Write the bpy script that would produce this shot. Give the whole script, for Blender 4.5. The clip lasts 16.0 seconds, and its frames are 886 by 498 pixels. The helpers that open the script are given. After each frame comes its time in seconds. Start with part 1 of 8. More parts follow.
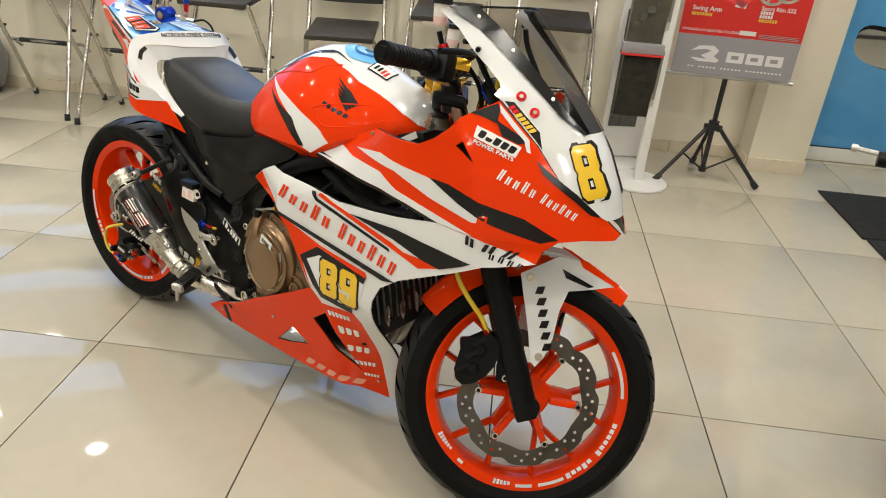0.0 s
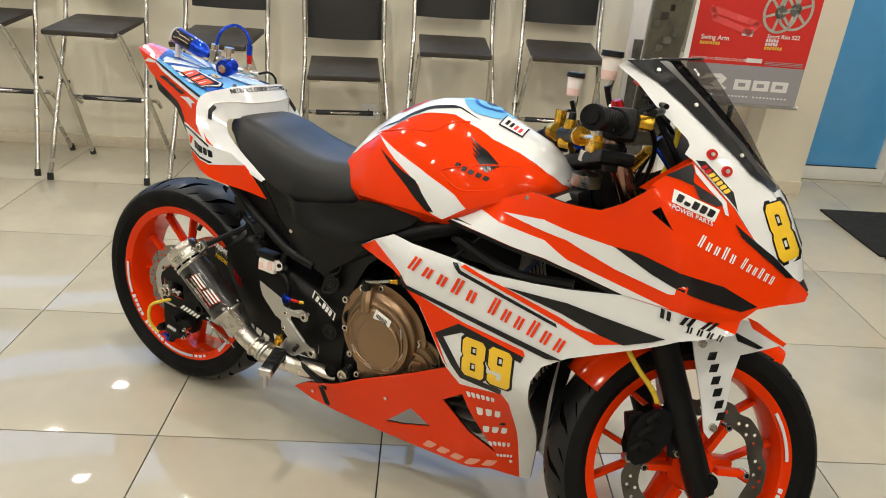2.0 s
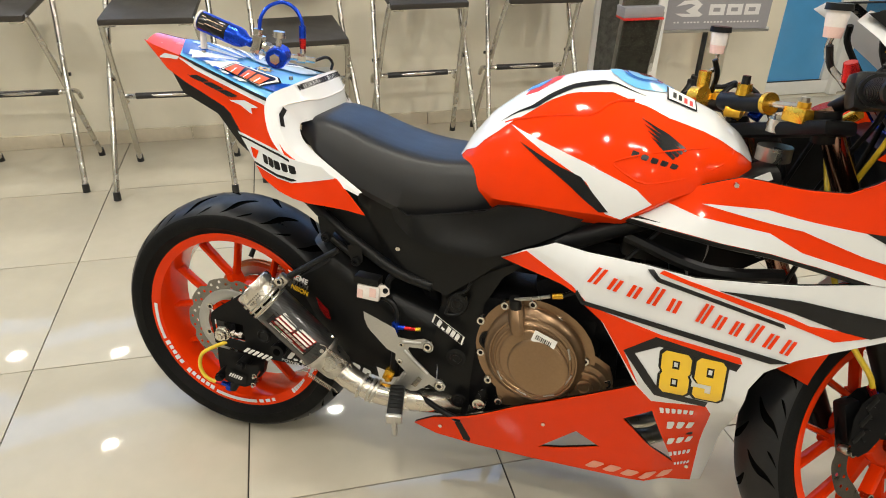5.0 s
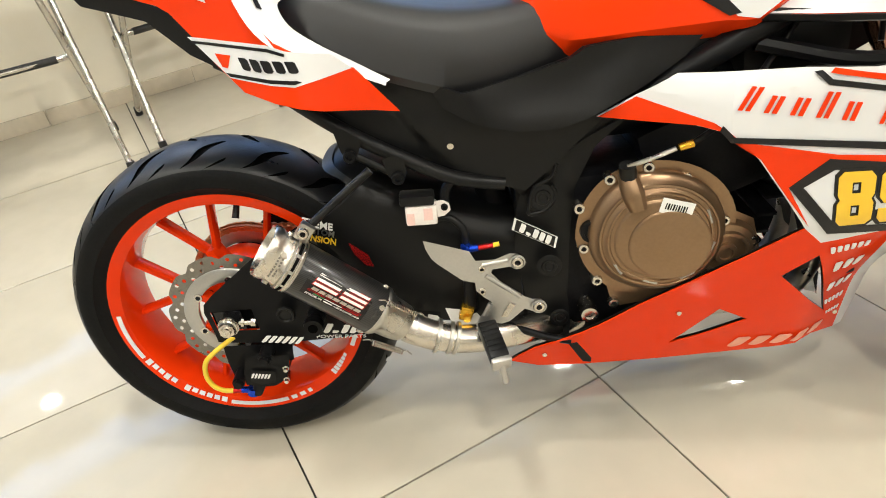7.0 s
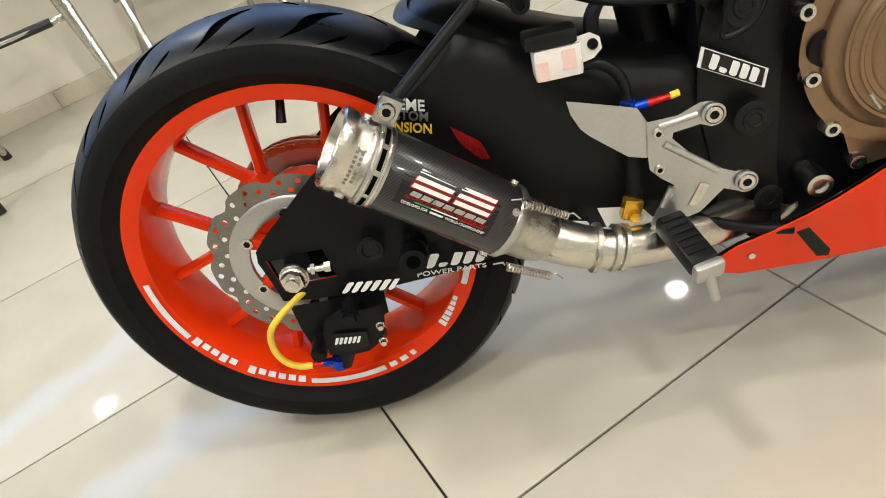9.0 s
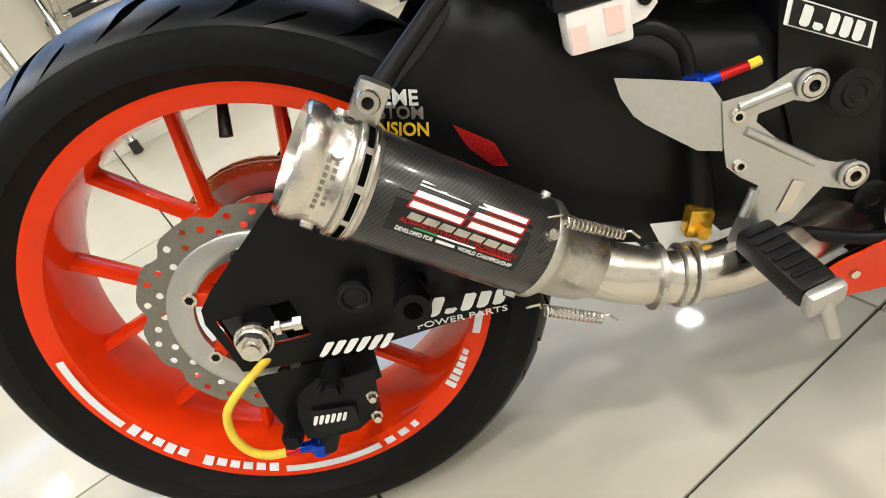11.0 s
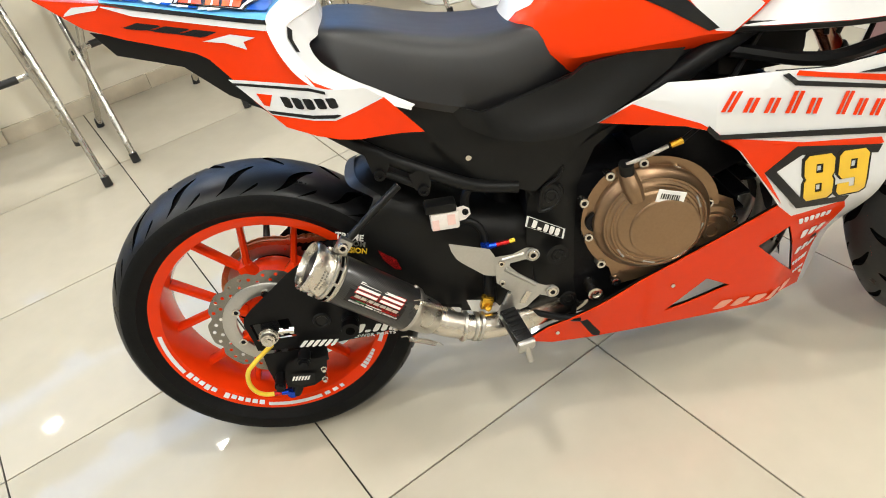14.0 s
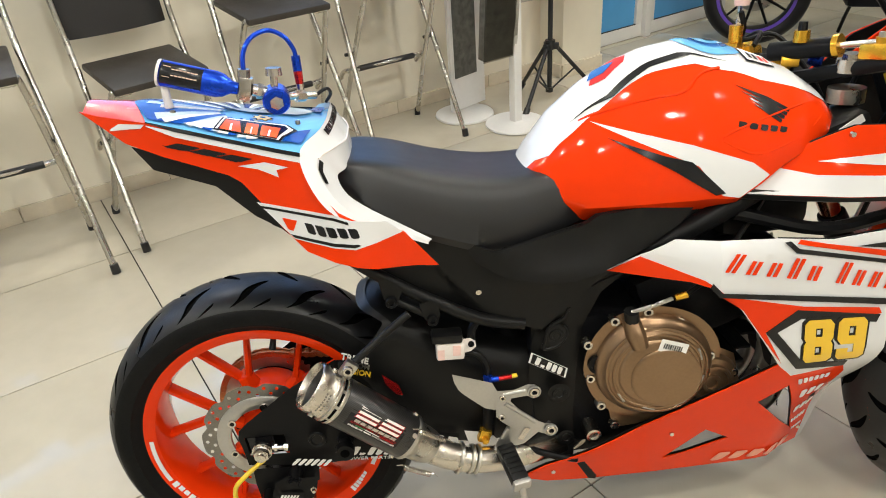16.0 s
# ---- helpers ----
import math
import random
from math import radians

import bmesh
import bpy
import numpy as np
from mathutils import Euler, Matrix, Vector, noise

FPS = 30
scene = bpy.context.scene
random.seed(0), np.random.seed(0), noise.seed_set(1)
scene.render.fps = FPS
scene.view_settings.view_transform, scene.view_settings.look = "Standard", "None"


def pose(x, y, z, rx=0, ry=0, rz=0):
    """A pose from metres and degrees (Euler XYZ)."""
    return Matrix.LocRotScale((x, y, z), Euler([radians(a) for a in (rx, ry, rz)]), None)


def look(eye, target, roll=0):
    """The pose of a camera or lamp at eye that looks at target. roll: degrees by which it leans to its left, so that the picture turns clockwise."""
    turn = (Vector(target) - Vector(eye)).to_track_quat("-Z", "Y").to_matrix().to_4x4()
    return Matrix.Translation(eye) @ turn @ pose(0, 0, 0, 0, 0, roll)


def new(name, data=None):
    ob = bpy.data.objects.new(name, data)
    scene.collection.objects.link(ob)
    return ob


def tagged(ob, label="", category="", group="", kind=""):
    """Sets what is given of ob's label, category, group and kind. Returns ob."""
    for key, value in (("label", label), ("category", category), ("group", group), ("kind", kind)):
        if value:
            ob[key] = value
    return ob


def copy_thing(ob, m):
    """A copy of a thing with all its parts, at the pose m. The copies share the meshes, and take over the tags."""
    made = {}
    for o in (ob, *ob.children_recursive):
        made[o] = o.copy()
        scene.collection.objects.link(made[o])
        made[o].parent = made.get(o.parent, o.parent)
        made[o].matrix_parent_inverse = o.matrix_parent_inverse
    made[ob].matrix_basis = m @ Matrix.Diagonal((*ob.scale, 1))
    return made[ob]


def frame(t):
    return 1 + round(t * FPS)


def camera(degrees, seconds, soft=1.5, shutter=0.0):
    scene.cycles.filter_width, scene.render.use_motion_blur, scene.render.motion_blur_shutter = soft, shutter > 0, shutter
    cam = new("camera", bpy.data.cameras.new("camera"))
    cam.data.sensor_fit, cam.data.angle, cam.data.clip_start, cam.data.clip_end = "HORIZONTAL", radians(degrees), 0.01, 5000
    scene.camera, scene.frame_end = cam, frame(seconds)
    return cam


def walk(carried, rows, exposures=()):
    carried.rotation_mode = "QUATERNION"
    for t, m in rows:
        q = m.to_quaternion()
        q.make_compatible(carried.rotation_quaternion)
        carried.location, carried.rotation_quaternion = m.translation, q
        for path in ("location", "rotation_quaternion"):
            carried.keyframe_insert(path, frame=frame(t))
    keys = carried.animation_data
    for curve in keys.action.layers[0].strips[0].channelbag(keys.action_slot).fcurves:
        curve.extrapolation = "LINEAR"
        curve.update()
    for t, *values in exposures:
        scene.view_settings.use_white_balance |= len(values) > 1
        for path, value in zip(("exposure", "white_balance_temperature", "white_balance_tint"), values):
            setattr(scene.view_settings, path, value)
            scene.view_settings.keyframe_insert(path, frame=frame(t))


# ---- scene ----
cam = camera(65.2, 16.0, 1.0)
PATH = [
    (0, (1.154, -1.606, 1.306), (1.012, 0.154, 0.367), 4.2),
    (0.5, (1.11, -1.576, 1.311), (0.934, 0.208, 0.425), 5.7),
    (1, (1.02, -1.507, 1.325), (0.811, 0.276, 0.443), 4.1),
    (1.5, (0.88, -1.481, 1.311), (0.697, 0.294, 0.408), 5.4),
    (2, (0.676, -1.462, 1.306), (0.746, 0.337, 0.435), 3.8),
    (2.5, (0.566, -1.416, 1.306), (0.764, 0.369, 0.426), 5.4),
    (3, (0.506, -1.277, 1.304), (0.726, 0.484, 0.381), 4.6),
    (3.5, (0.368, -1.199, 1.298), (0.661, 0.54, 0.355), 4.3),
    (4, (0.233, -1.165, 1.305), (0.601, 0.542, 0.331), 2.6),
    (4.2, (0.218, -1.171, 1.306), (0.589, 0.53, 0.321), 1.8),
    (6.3, (0.039, -0.906, 1.232), (0.607, 0.636, 0.093), -2.7),
    (6.5, (0.007, -0.86, 1.198), (0.636, 0.635, 0.028), -4.1),
    (7, (-0.047, -0.761, 1.088), (0.616, 0.706, -0.098), -8.7),
    (7.5, (-0.086, -0.696, 0.962), (0.562, 0.767, -0.238), -14.7),
    (8, (-0.097, -0.618, 0.895), (0.555, 0.814, -0.338), -18.2),
    (8.5, (-0.076, -0.547, 0.853), (0.506, 0.921, -0.374), -20.1),
    (9, (-0.073, -0.476, 0.821), (0.442, 1.009, -0.416), -19.7),
    (9.2, (-0.073, -0.446, 0.801), (0.466, 1.021, -0.446), -19.5),
    (11.3, (-0.035, -0.304, 0.704), (0.598, 1.191, -0.464), -20.9),
    (11.5, (-0.034, -0.303, 0.707), (0.61, 1.189, -0.459), -20.5),
    (12, (-0.04, -0.34, 0.768), (0.62, 1.145, -0.397), -18.7),
    (12.5, (-0.055, -0.405, 0.867), (0.623, 1.051, -0.324), -16.1),
    (13, (-0.055, -0.503, 0.98), (0.565, 0.92, -0.282), -15.4),
    (13.5, (-0.102, -0.625, 1.119), (0.482, 0.746, -0.215), -13.8),
    (14, (-0.186, -0.747, 1.22), (0.586, 0.588, -0.054), -10.3),
    (14.5, (-0.228, -0.808, 1.276), (0.705, 0.517, 0.104), -5.9),
    (15, (-0.249, -0.837, 1.317), (0.752, 0.473, 0.184), -2.9),
    (15.5, (-0.243, -0.833, 1.32), (0.737, 0.554, 0.263), -3.7),
    (16, (-0.194, -0.73, 1.279), (0.705, 0.722, 0.238), -4.4),
]
walk(cam, [(t, look(eye, target, roll)) for t, eye, target, roll in PATH],
     exposures=[(0.0, -0.79, 6500, 10), (2.0, -0.79, 6500, 10), (4.0, -0.68, 6480, 10), (6.5, -0.39, 6430, 10), (7.5, -0.15, 6250, 10), (9.0, -0.36, 6080, 10), (12.0, -0.04, 6020, 10), (12.8, -0.03, 6050, 10),
                (13.5, -0.18, 6150, 10), (14.5, -0.37, 6230, 10), (15.2, -0.38, 6250, 10), (16.0, -0.53, 6300, 10)])

# ---- world and light ----
world = bpy.data.worlds.new("world")
scene.world = world
world.use_nodes = True
wn = world.node_tree.nodes
sky = wn.new("ShaderNodeTexSky")
sky.sky_type, sky.sun_disc, sky.sun_elevation, sky.sun_rotation = "NISHITA", False, radians(40), radians(60)
world.node_tree.links.new(sky.outputs[0], wn["Background"].inputs[0])
wn["Background"].inputs[1].default_value = 0.10

CEIL = 2.62
# first six placed from floor glints; the other rows are unseen, added for light
LAMPS = [(-1.71, 1.63), (2.69, 1.64), (-1.41, 2.90), (0.13, 2.93), (3.18, 2.97), (4.66, 3.00)] + [(x, y) for y in (0.25, -1.10, -2.60) for x in (-2.95, -1.41, 0.13, 1.66, 3.30) if x > -2 or y > 0]
LAMP_WATTS = 23.0
LAMP_COLOUR = (0.985, 0.94, 0.82)


def area_lamp(name, m, sx, sy, watts, colour):
    data = bpy.data.lights.new(name, "AREA")
    data.shape, data.size, data.size_y, data.energy, data.color = "RECTANGLE", sx, sy, watts, colour
    ob = new(name, data)
    ob.matrix_world = m
    return ob


# ---- materials ----
def mat(name, base, rough=0.5, metal=0.0, scale=8.0, vary=0.08, bump=0.0, bump_scale=60.0, coat=0.0,
        rough_vary=0.08, pieces=0.0, alpha_glass=0.0, emit=0.0, spec=0.5, warp=None):
    """A procedural surface: colour that drifts at two scales, uneven gloss, fine relief."""
    m = bpy.data.materials.new(name)
    m.use_nodes = True
    n, l = m.node_tree.nodes, m.node_tree.links
    b = n["Principled BSDF"]
    co = n.new("ShaderNodeTexCoord")
    big = n.new("ShaderNodeTexNoise")
    big.inputs["Scale"].default_value = scale
    big.inputs["Detail"].default_value = 6
    fine = n.new("ShaderNodeTexNoise")
    fine.inputs["Scale"].default_value = scale * 11
    fine.inputs["Detail"].default_value = 3
    mixv = n.new("ShaderNodeMath")
    mixv.operation = "ADD"
    for t in (big, fine):
        l.new(co.outputs["Object"], t.inputs["Vector"])
    l.new(big.outputs["Fac"], mixv.inputs[0])
    l.new(fine.outputs["Fac"], mixv.inputs[1])
    val = n.new("ShaderNodeMapRange")
    val.inputs[1].default_value, val.inputs[2].default_value = 0.6, 1.4
    val.inputs[3].default_value, val.inputs[4].default_value = 1 - vary, 1 + vary
    l.new(mixv.outputs[0], val.inputs[0])
    src = val.outputs[0]
    if pieces:
        info = n.new("ShaderNodeObjectInfo")
        pv = n.new("ShaderNodeMapRange")
        pv.inputs[3].default_value, pv.inputs[4].default_value = 1 - pieces, 1 + pieces
        l.new(info.outputs["Random"], pv.inputs[0])
        mul = n.new("ShaderNodeMath")
        mul.operation = "MULTIPLY"
        l.new(src, mul.inputs[0])
        l.new(pv.outputs[0], mul.inputs[1])
        src = mul.outputs[0]
    col = n.new("ShaderNodeVectorMath")
    col.operation = "SCALE"
    col.inputs[0].default_value = base
    l.new(src, col.inputs["Scale"])
    l.new(col.outputs[0], b.inputs["Base Color"])
    rr = n.new("ShaderNodeMapRange")
    rr.inputs[1].default_value, rr.inputs[2].default_value = 0.3, 0.7
    rr.inputs[3].default_value, rr.inputs[4].default_value = max(0.02, rough - rough_vary * rough), min(1, rough + rough_vary * 2 * rough)
    l.new(big.outputs["Fac"], rr.inputs[0])
    l.new(rr.outputs[0], b.inputs["Roughness"])
    b.inputs["Metallic"].default_value = metal
    b.inputs["Coat Weight"].default_value = coat
    b.inputs["Coat Roughness"].default_value = 0.04
    b.inputs["Specular IOR Level"].default_value = spec
    if bump:
        bt = n.new("ShaderNodeTexNoise")
        bt.inputs["Scale"].default_value = bump_scale
        bt.inputs["Detail"].default_value = 4
        l.new(co.outputs["Object"], bt.inputs["Vector"])
        bp = n.new("ShaderNodeBump")
        bp.inputs["Strength"].default_value = bump
        bp.inputs["Distance"].default_value = 0.002
        l.new(bt.outputs["Fac"], bp.inputs["Height"])
        l.new(bp.outputs[0], b.inputs["Normal"])
    if alpha_glass:
        b.inputs["Transmission Weight"].default_value = alpha_glass
        b.inputs["IOR"].default_value = 1.45
    if emit:
        b.inputs["Emission Color"].default_value = (*base, 1)
        b.inputs["Emission Strength"].default_value = emit
    return m


RED = mat("red_paint", (0.76, 0.040, 0.0025), 0.07, scale=3, vary=0.03, spec=0.19)
WHITE = mat("white_paint", (0.70, 0.705, 0.715), 0.10, scale=3, vary=0.02, spec=0.5)
BLACKG = mat("black_film", (0.008, 0.008, 0.009), 0.22, scale=4, spec=0.35)
YELLOW = mat("yellow_film", (0.80, 0.50, 0.02), 0.28, scale=4, vary=0.03, coat=0.5)
BLUE = mat("blue_film", (0.02, 0.13, 0.45), 0.25, scale=4, vary=0.05, coat=0.6)
SKYBLUE = mat("pale_blue_film", (0.14, 0.44, 0.78), 0.2, scale=4, vary=0.08, coat=0.4)
PINK = mat("faded_red_film", (0.78, 0.075, 0.075), 0.25, scale=4, coat=0.8)
SATIN = mat("black_plastic", (0.006, 0.006, 0.006), 0.36, scale=9, vary=0.2, bump=0.07, bump_scale=500, spec=0.22)
DARK = mat("black_powder_coat", (0.005, 0.005, 0.0055), 0.36, scale=12, vary=0.2, bump=0.08, bump_scale=350, spec=0.15)
INNER = mat("dark_engine_parts", (0.005, 0.005, 0.006), 0.4, scale=16, vary=0.4, bump=0.25, bump_scale=120, spec=0.14)
RUBBER = mat("tyre_rubber", (0.008, 0.008, 0.009), 0.36, scale=14, vary=0.25, bump=0.10, bump_scale=260, rough_vary=0.25, spec=0.34)
SIDEWALL = mat("tyre_sidewall", (0.006, 0.006, 0.006), 0.62, scale=20, vary=0.3, bump=0.15, bump_scale=180, rough_vary=0.15, spec=0.12)
# near-black that puts the shade of grooves, slots and holes into the colour
RECESS_SHADE = mat("tyre_groove", (0.002, 0.002, 0.002), 0.9, scale=14, vary=0.2, spec=0.02)
DISC_F = mat("dark_front_disc", (0.13, 0.115, 0.10), 0.36, metal=0.9, scale=30, vary=0.2, rough_vary=0.3)
DISC = mat("dark_disc_steel", (0.24, 0.225, 0.20), 0.34, metal=0.9, scale=30, vary=0.15, rough_vary=0.3)
VINYL = mat("seat_vinyl", (0.009, 0.009, 0.010), 0.40, scale=10, vary=0.10, bump=0.06, bump_scale=700, spec=0.5)
BRONZE = mat("bronze_magnesium", (0.27, 0.172, 0.098), 0.31, metal=0.80, scale=18, vary=0.08, bump=0.06, bump_scale=400)
STEEL = mat("polished_steel", (0.62, 0.58, 0.52), 0.20, metal=1.0, scale=14, vary=0.1, rough_vary=0.3)
BRUSHED = mat("brushed_steel", (0.52, 0.50, 0.46), 0.30, metal=1.0, scale=25, vary=0.12, rough_vary=0.3)
ALU = mat("bead_blasted_aluminium", (0.50, 0.49, 0.47), 0.36, metal=0.9, scale=22, vary=0.06, bump=0.06, bump_scale=600)
GOLD = mat("gold_anodised", (0.75, 0.42, 0.04), 0.25, metal=0.9, scale=16, vary=0.08)
BLUEA = mat("blue_anodised", (0.01, 0.06, 0.55), 0.25, metal=0.8, scale=16, vary=0.1)
REDA_M = mat("red_anodised", (0.6, 0.02, 0.02), 0.25, metal=0.8, scale=16, vary=0.1)
CLEARP = mat("milky_plastic", (0.80, 0.74, 0.70), 0.3, scale=20, vary=0.06, coat=0.3)
FLUID = mat("pink_fluid_plastic", (0.80, 0.55, 0.50), 0.3, scale=20, vary=0.1, coat=0.3)
HOSE = mat("yellow_hose", (0.78, 0.55, 0.03), 0.3, scale=20, vary=0.08, coat=0.3)
COPPER = mat("copper_chain", (0.55, 0.24, 0.10), 0.35, metal=0.9, scale=40, vary=0.2)
SALMON = mat("pale_salmon_film", (0.80, 0.33, 0.22), 0.3, scale=6, vary=0.04)
LABEL = mat("white_label", (0.78, 0.77, 0.74), 0.5, scale=12, vary=0.03)
TILE = mat("polished_cream_tile", (0.505, 0.462, 0.372), 0.045, scale=1.3, vary=0.05, pieces=0.02, rough_vary=0.35, spec=0.55)
JOINT = mat("dark_tile_joint", (0.030, 0.026, 0.022), 0.85, scale=30, vary=0.3)
SKIRT = mat("beige_skirting_tile", (0.66, 0.585, 0.455), 0.14, scale=2.5, vary=0.08, pieces=0.05)
WALL = mat("cream_wall_paint", (0.83, 0.775, 0.64), 0.55, scale=1.6, vary=0.025, bump=0.06, bump_scale=90)
CEILM = mat("white_ceiling_paint", (0.80, 0.79, 0.76), 0.8, scale=2, vary=0.02)
WHITEM = mat("white_powder_coat", (0.78, 0.77, 0.75), 0.35, scale=5, vary=0.03)
CHROME = mat("chromed_tube", (0.62, 0.60, 0.56), 0.16, metal=1.0, scale=18, vary=0.12, rough_vary=0.6)
SEATP = mat("dark_brown_seat_pad", (0.034, 0.028, 0.022), 0.5, scale=12, vary=0.12, bump=0.2, bump_scale=300)
BACKP = mat("black_back_pad", (0.018, 0.017, 0.017), 0.45, scale=12, vary=0.12, bump=0.2, bump_scale=300)
BLACKM = mat("black_stand_metal", (0.016, 0.016, 0.017), 0.4, scale=18, vary=0.2)
BANNER_R = mat("red_banner_print", (0.62, 0.022, 0.016), 0.45, scale=6, vary=0.06)
BANNER_G = mat("grey_banner_print", (0.30, 0.29, 0.31), 0.45, scale=6, vary=0.05)
PRINTW = mat("white_print", (0.72, 0.70, 0.70), 0.45, scale=20, vary=0.03)
PRINTY = mat("yellow_print", (0.75, 0.48, 0.06), 0.45, scale=20, vary=0.03)
PRINTD = mat("dark_print", (0.10, 0.10, 0.09), 0.3, scale=28, vary=0.9)
PRINTG = mat("grey_print", (0.42, 0.41, 0.36), 0.3, scale=22, vary=0.35)
BLUEGLASS = mat("blue_filmed_glass", (0.10, 0.36, 0.70), 0.08, scale=1.2, vary=0.05, spec=0.6)
FRAME_W = mat("white_aluminium_frame", (0.76, 0.75, 0.72), 0.35, scale=6, vary=0.03)
MAT_B = mat("black_floor_mat", (0.012, 0.012, 0.012), 0.8, scale=40, vary=0.3, bump=0.4, bump_scale=300)
NAVY = mat("navy_plastic", (0.015, 0.02, 0.09), 0.4, scale=10, vary=0.1)
BAG = mat("clear_bin_liner", (0.80, 0.80, 0.80), 0.35, scale=30, vary=0.05, bump=0.6, bump_scale=40, alpha_glass=0.75)
PURPLE = mat("purple_rim_tape", (0.12, 0.06, 0.42), 0.3, scale=12, vary=0.08, coat=0.6)


def glass_mat(name, tint, rough=0.02, mix=0.5):
    """Thin tinted sheet: part clear, part glossy."""
    m = bpy.data.materials.new(name)
    m.use_nodes = True
    n, l = m.node_tree.nodes, m.node_tree.links
    b = n["Principled BSDF"]
    b.inputs["Base Color"].default_value = (0.02, 0.02, 0.022, 1)
    b.inputs["Roughness"].default_value = rough
    tr = n.new("ShaderNodeBsdfTransparent")
    tr.inputs[0].default_value = (*tint, 1)
    mx = n.new("ShaderNodeMixShader")
    mx.inputs[0].default_value = mix
    l.new(tr.outputs[0], mx.inputs[1])
    l.new(b.outputs[0], mx.inputs[2])
    l.new(mx.outputs[0], n["Material Output"].inputs[0])
    return m


SMOKE = glass_mat("clear_sheet", (0.80, 0.79, 0.76), 0.02, 0.13)
SCREEN = glass_mat("smoked_screen", (0.66, 0.645, 0.62), 0.02, 0.15)


def carbon_mat():
    """Woven carbon: two crossed sets of bands under clear coat."""
    m = mat("carbon_weave", (0.02, 0.02, 0.021), 0.28, scale=10, vary=0.15, coat=0.25)
    n, l = m.node_tree.nodes, m.node_tree.links
    b = n["Principled BSDF"]
    co = n.new("ShaderNodeTexCoord")
    ck = n.new("ShaderNodeTexWave")
    ck.bands_direction = "X"
    ck.inputs["Scale"].default_value = 105
    ramp = n.new("ShaderNodeValToRGB")
    ramp.color_ramp.elements[0].color, ramp.color_ramp.elements[1].color = (0.004, 0.004, 0.0044, 1), (0.028, 0.027, 0.026, 1)
    mp = n.new("ShaderNodeMapping")
    mp.inputs["Rotation"].default_value = (radians(12), radians(-72), 0)
    l.new(co.outputs["Object"], mp.inputs[0])
    l.new(mp.outputs[0], ck.inputs[0])
    l.new(ck.outputs["Fac"], ramp.inputs[0])
    l.new(ramp.outputs[0], b.inputs["Base Color"])
    return m


CARBON = carbon_mat()


# ---- mesh helpers ----
def finish(bm, name, material, angle=38):
    bmesh.ops.remove_doubles(bm, verts=bm.verts, dist=1e-6)
    bmesh.ops.recalc_face_normals(bm, faces=bm.faces)
    me = bpy.data.meshes.new(name)
    bm.to_mesh(me)
    bm.free()
    for p in me.polygons:
        p.use_smooth = True
    me.set_sharp_from_angle(angle=radians(angle))
    me.materials.append(material)
    return me


def part(name, bm, material, parent=None, label="", angle=38):
    """Links a bmesh as one mesh object under a thing or a part."""
    ob = new(name, finish(bm, name, material, angle))
    if parent:
        ob.parent = parent
    return tagged(ob, label) if label else ob


def thing(name, m, label, category, group="", kind=""):
    ob = new(name)
    ob.empty_display_size = 0.05
    ob.matrix_world = m
    return tagged(ob, label, category, group, kind)


def box(bm, c, s, rot=None, bevel=0.0):
    r = bmesh.ops.create_cube(bm, size=1.0)["verts"]
    bmesh.ops.scale(bm, vec=s, verts=r)
    if bevel:
        es = list({e for v in r for e in v.link_edges})
        out = bmesh.ops.bevel(bm, geom=es, offset=bevel, segments=2, affect="EDGES", profile=0.6)
        r = list({v for f in out["faces"] for v in f.verts} | {v for v in r if v.is_valid})
    m = Matrix.Translation(c) @ (rot.to_4x4() if rot else Matrix.Identity(4))
    bmesh.ops.transform(bm, matrix=m, verts=r)
    return bm


def boxed(c, s, rot=None, bevel=0.004):
    return box(bmesh.new(), c, s, rot, bevel)


def frame_to(a, b):
    """Matrix whose z runs from a to b."""
    d = Vector(b) - Vector(a)
    return Matrix.Translation(a) @ d.to_track_quat("Z", "Y").to_matrix().to_4x4(), d.length


def rod(bm, a, b, r0, r1=None, seg=16, caps=True):
    m, length = frame_to(a, b)
    r = bmesh.ops.create_cone(bm, cap_ends=caps, segments=seg, radius1=r0, radius2=r0 if r1 is None else r1, depth=length)["verts"]
    bmesh.ops.transform(bm, matrix=m @ Matrix.Translation((0, 0, length / 2)), verts=r)
    return bm


def curve_pts(pts, n=8):
    """Catmull-Rom through the points."""
    P = [Vector(p) for p in pts]
    P = [2 * P[0] - P[1]] + P + [2 * P[-1] - P[-2]]
    out = []
    for i in range(1, len(P) - 2):
        for k in range(n):
            t = k / n
            a, b, c, d = P[i - 1], P[i], P[i + 1], P[i + 2]
            out.append(0.5 * ((2 * b) + (c - a) * t + (2 * a - 5 * b + 4 * c - d) * t * t + (3 * b - a - 3 * c + d) * t ** 3))
    return out + [P[-2]]


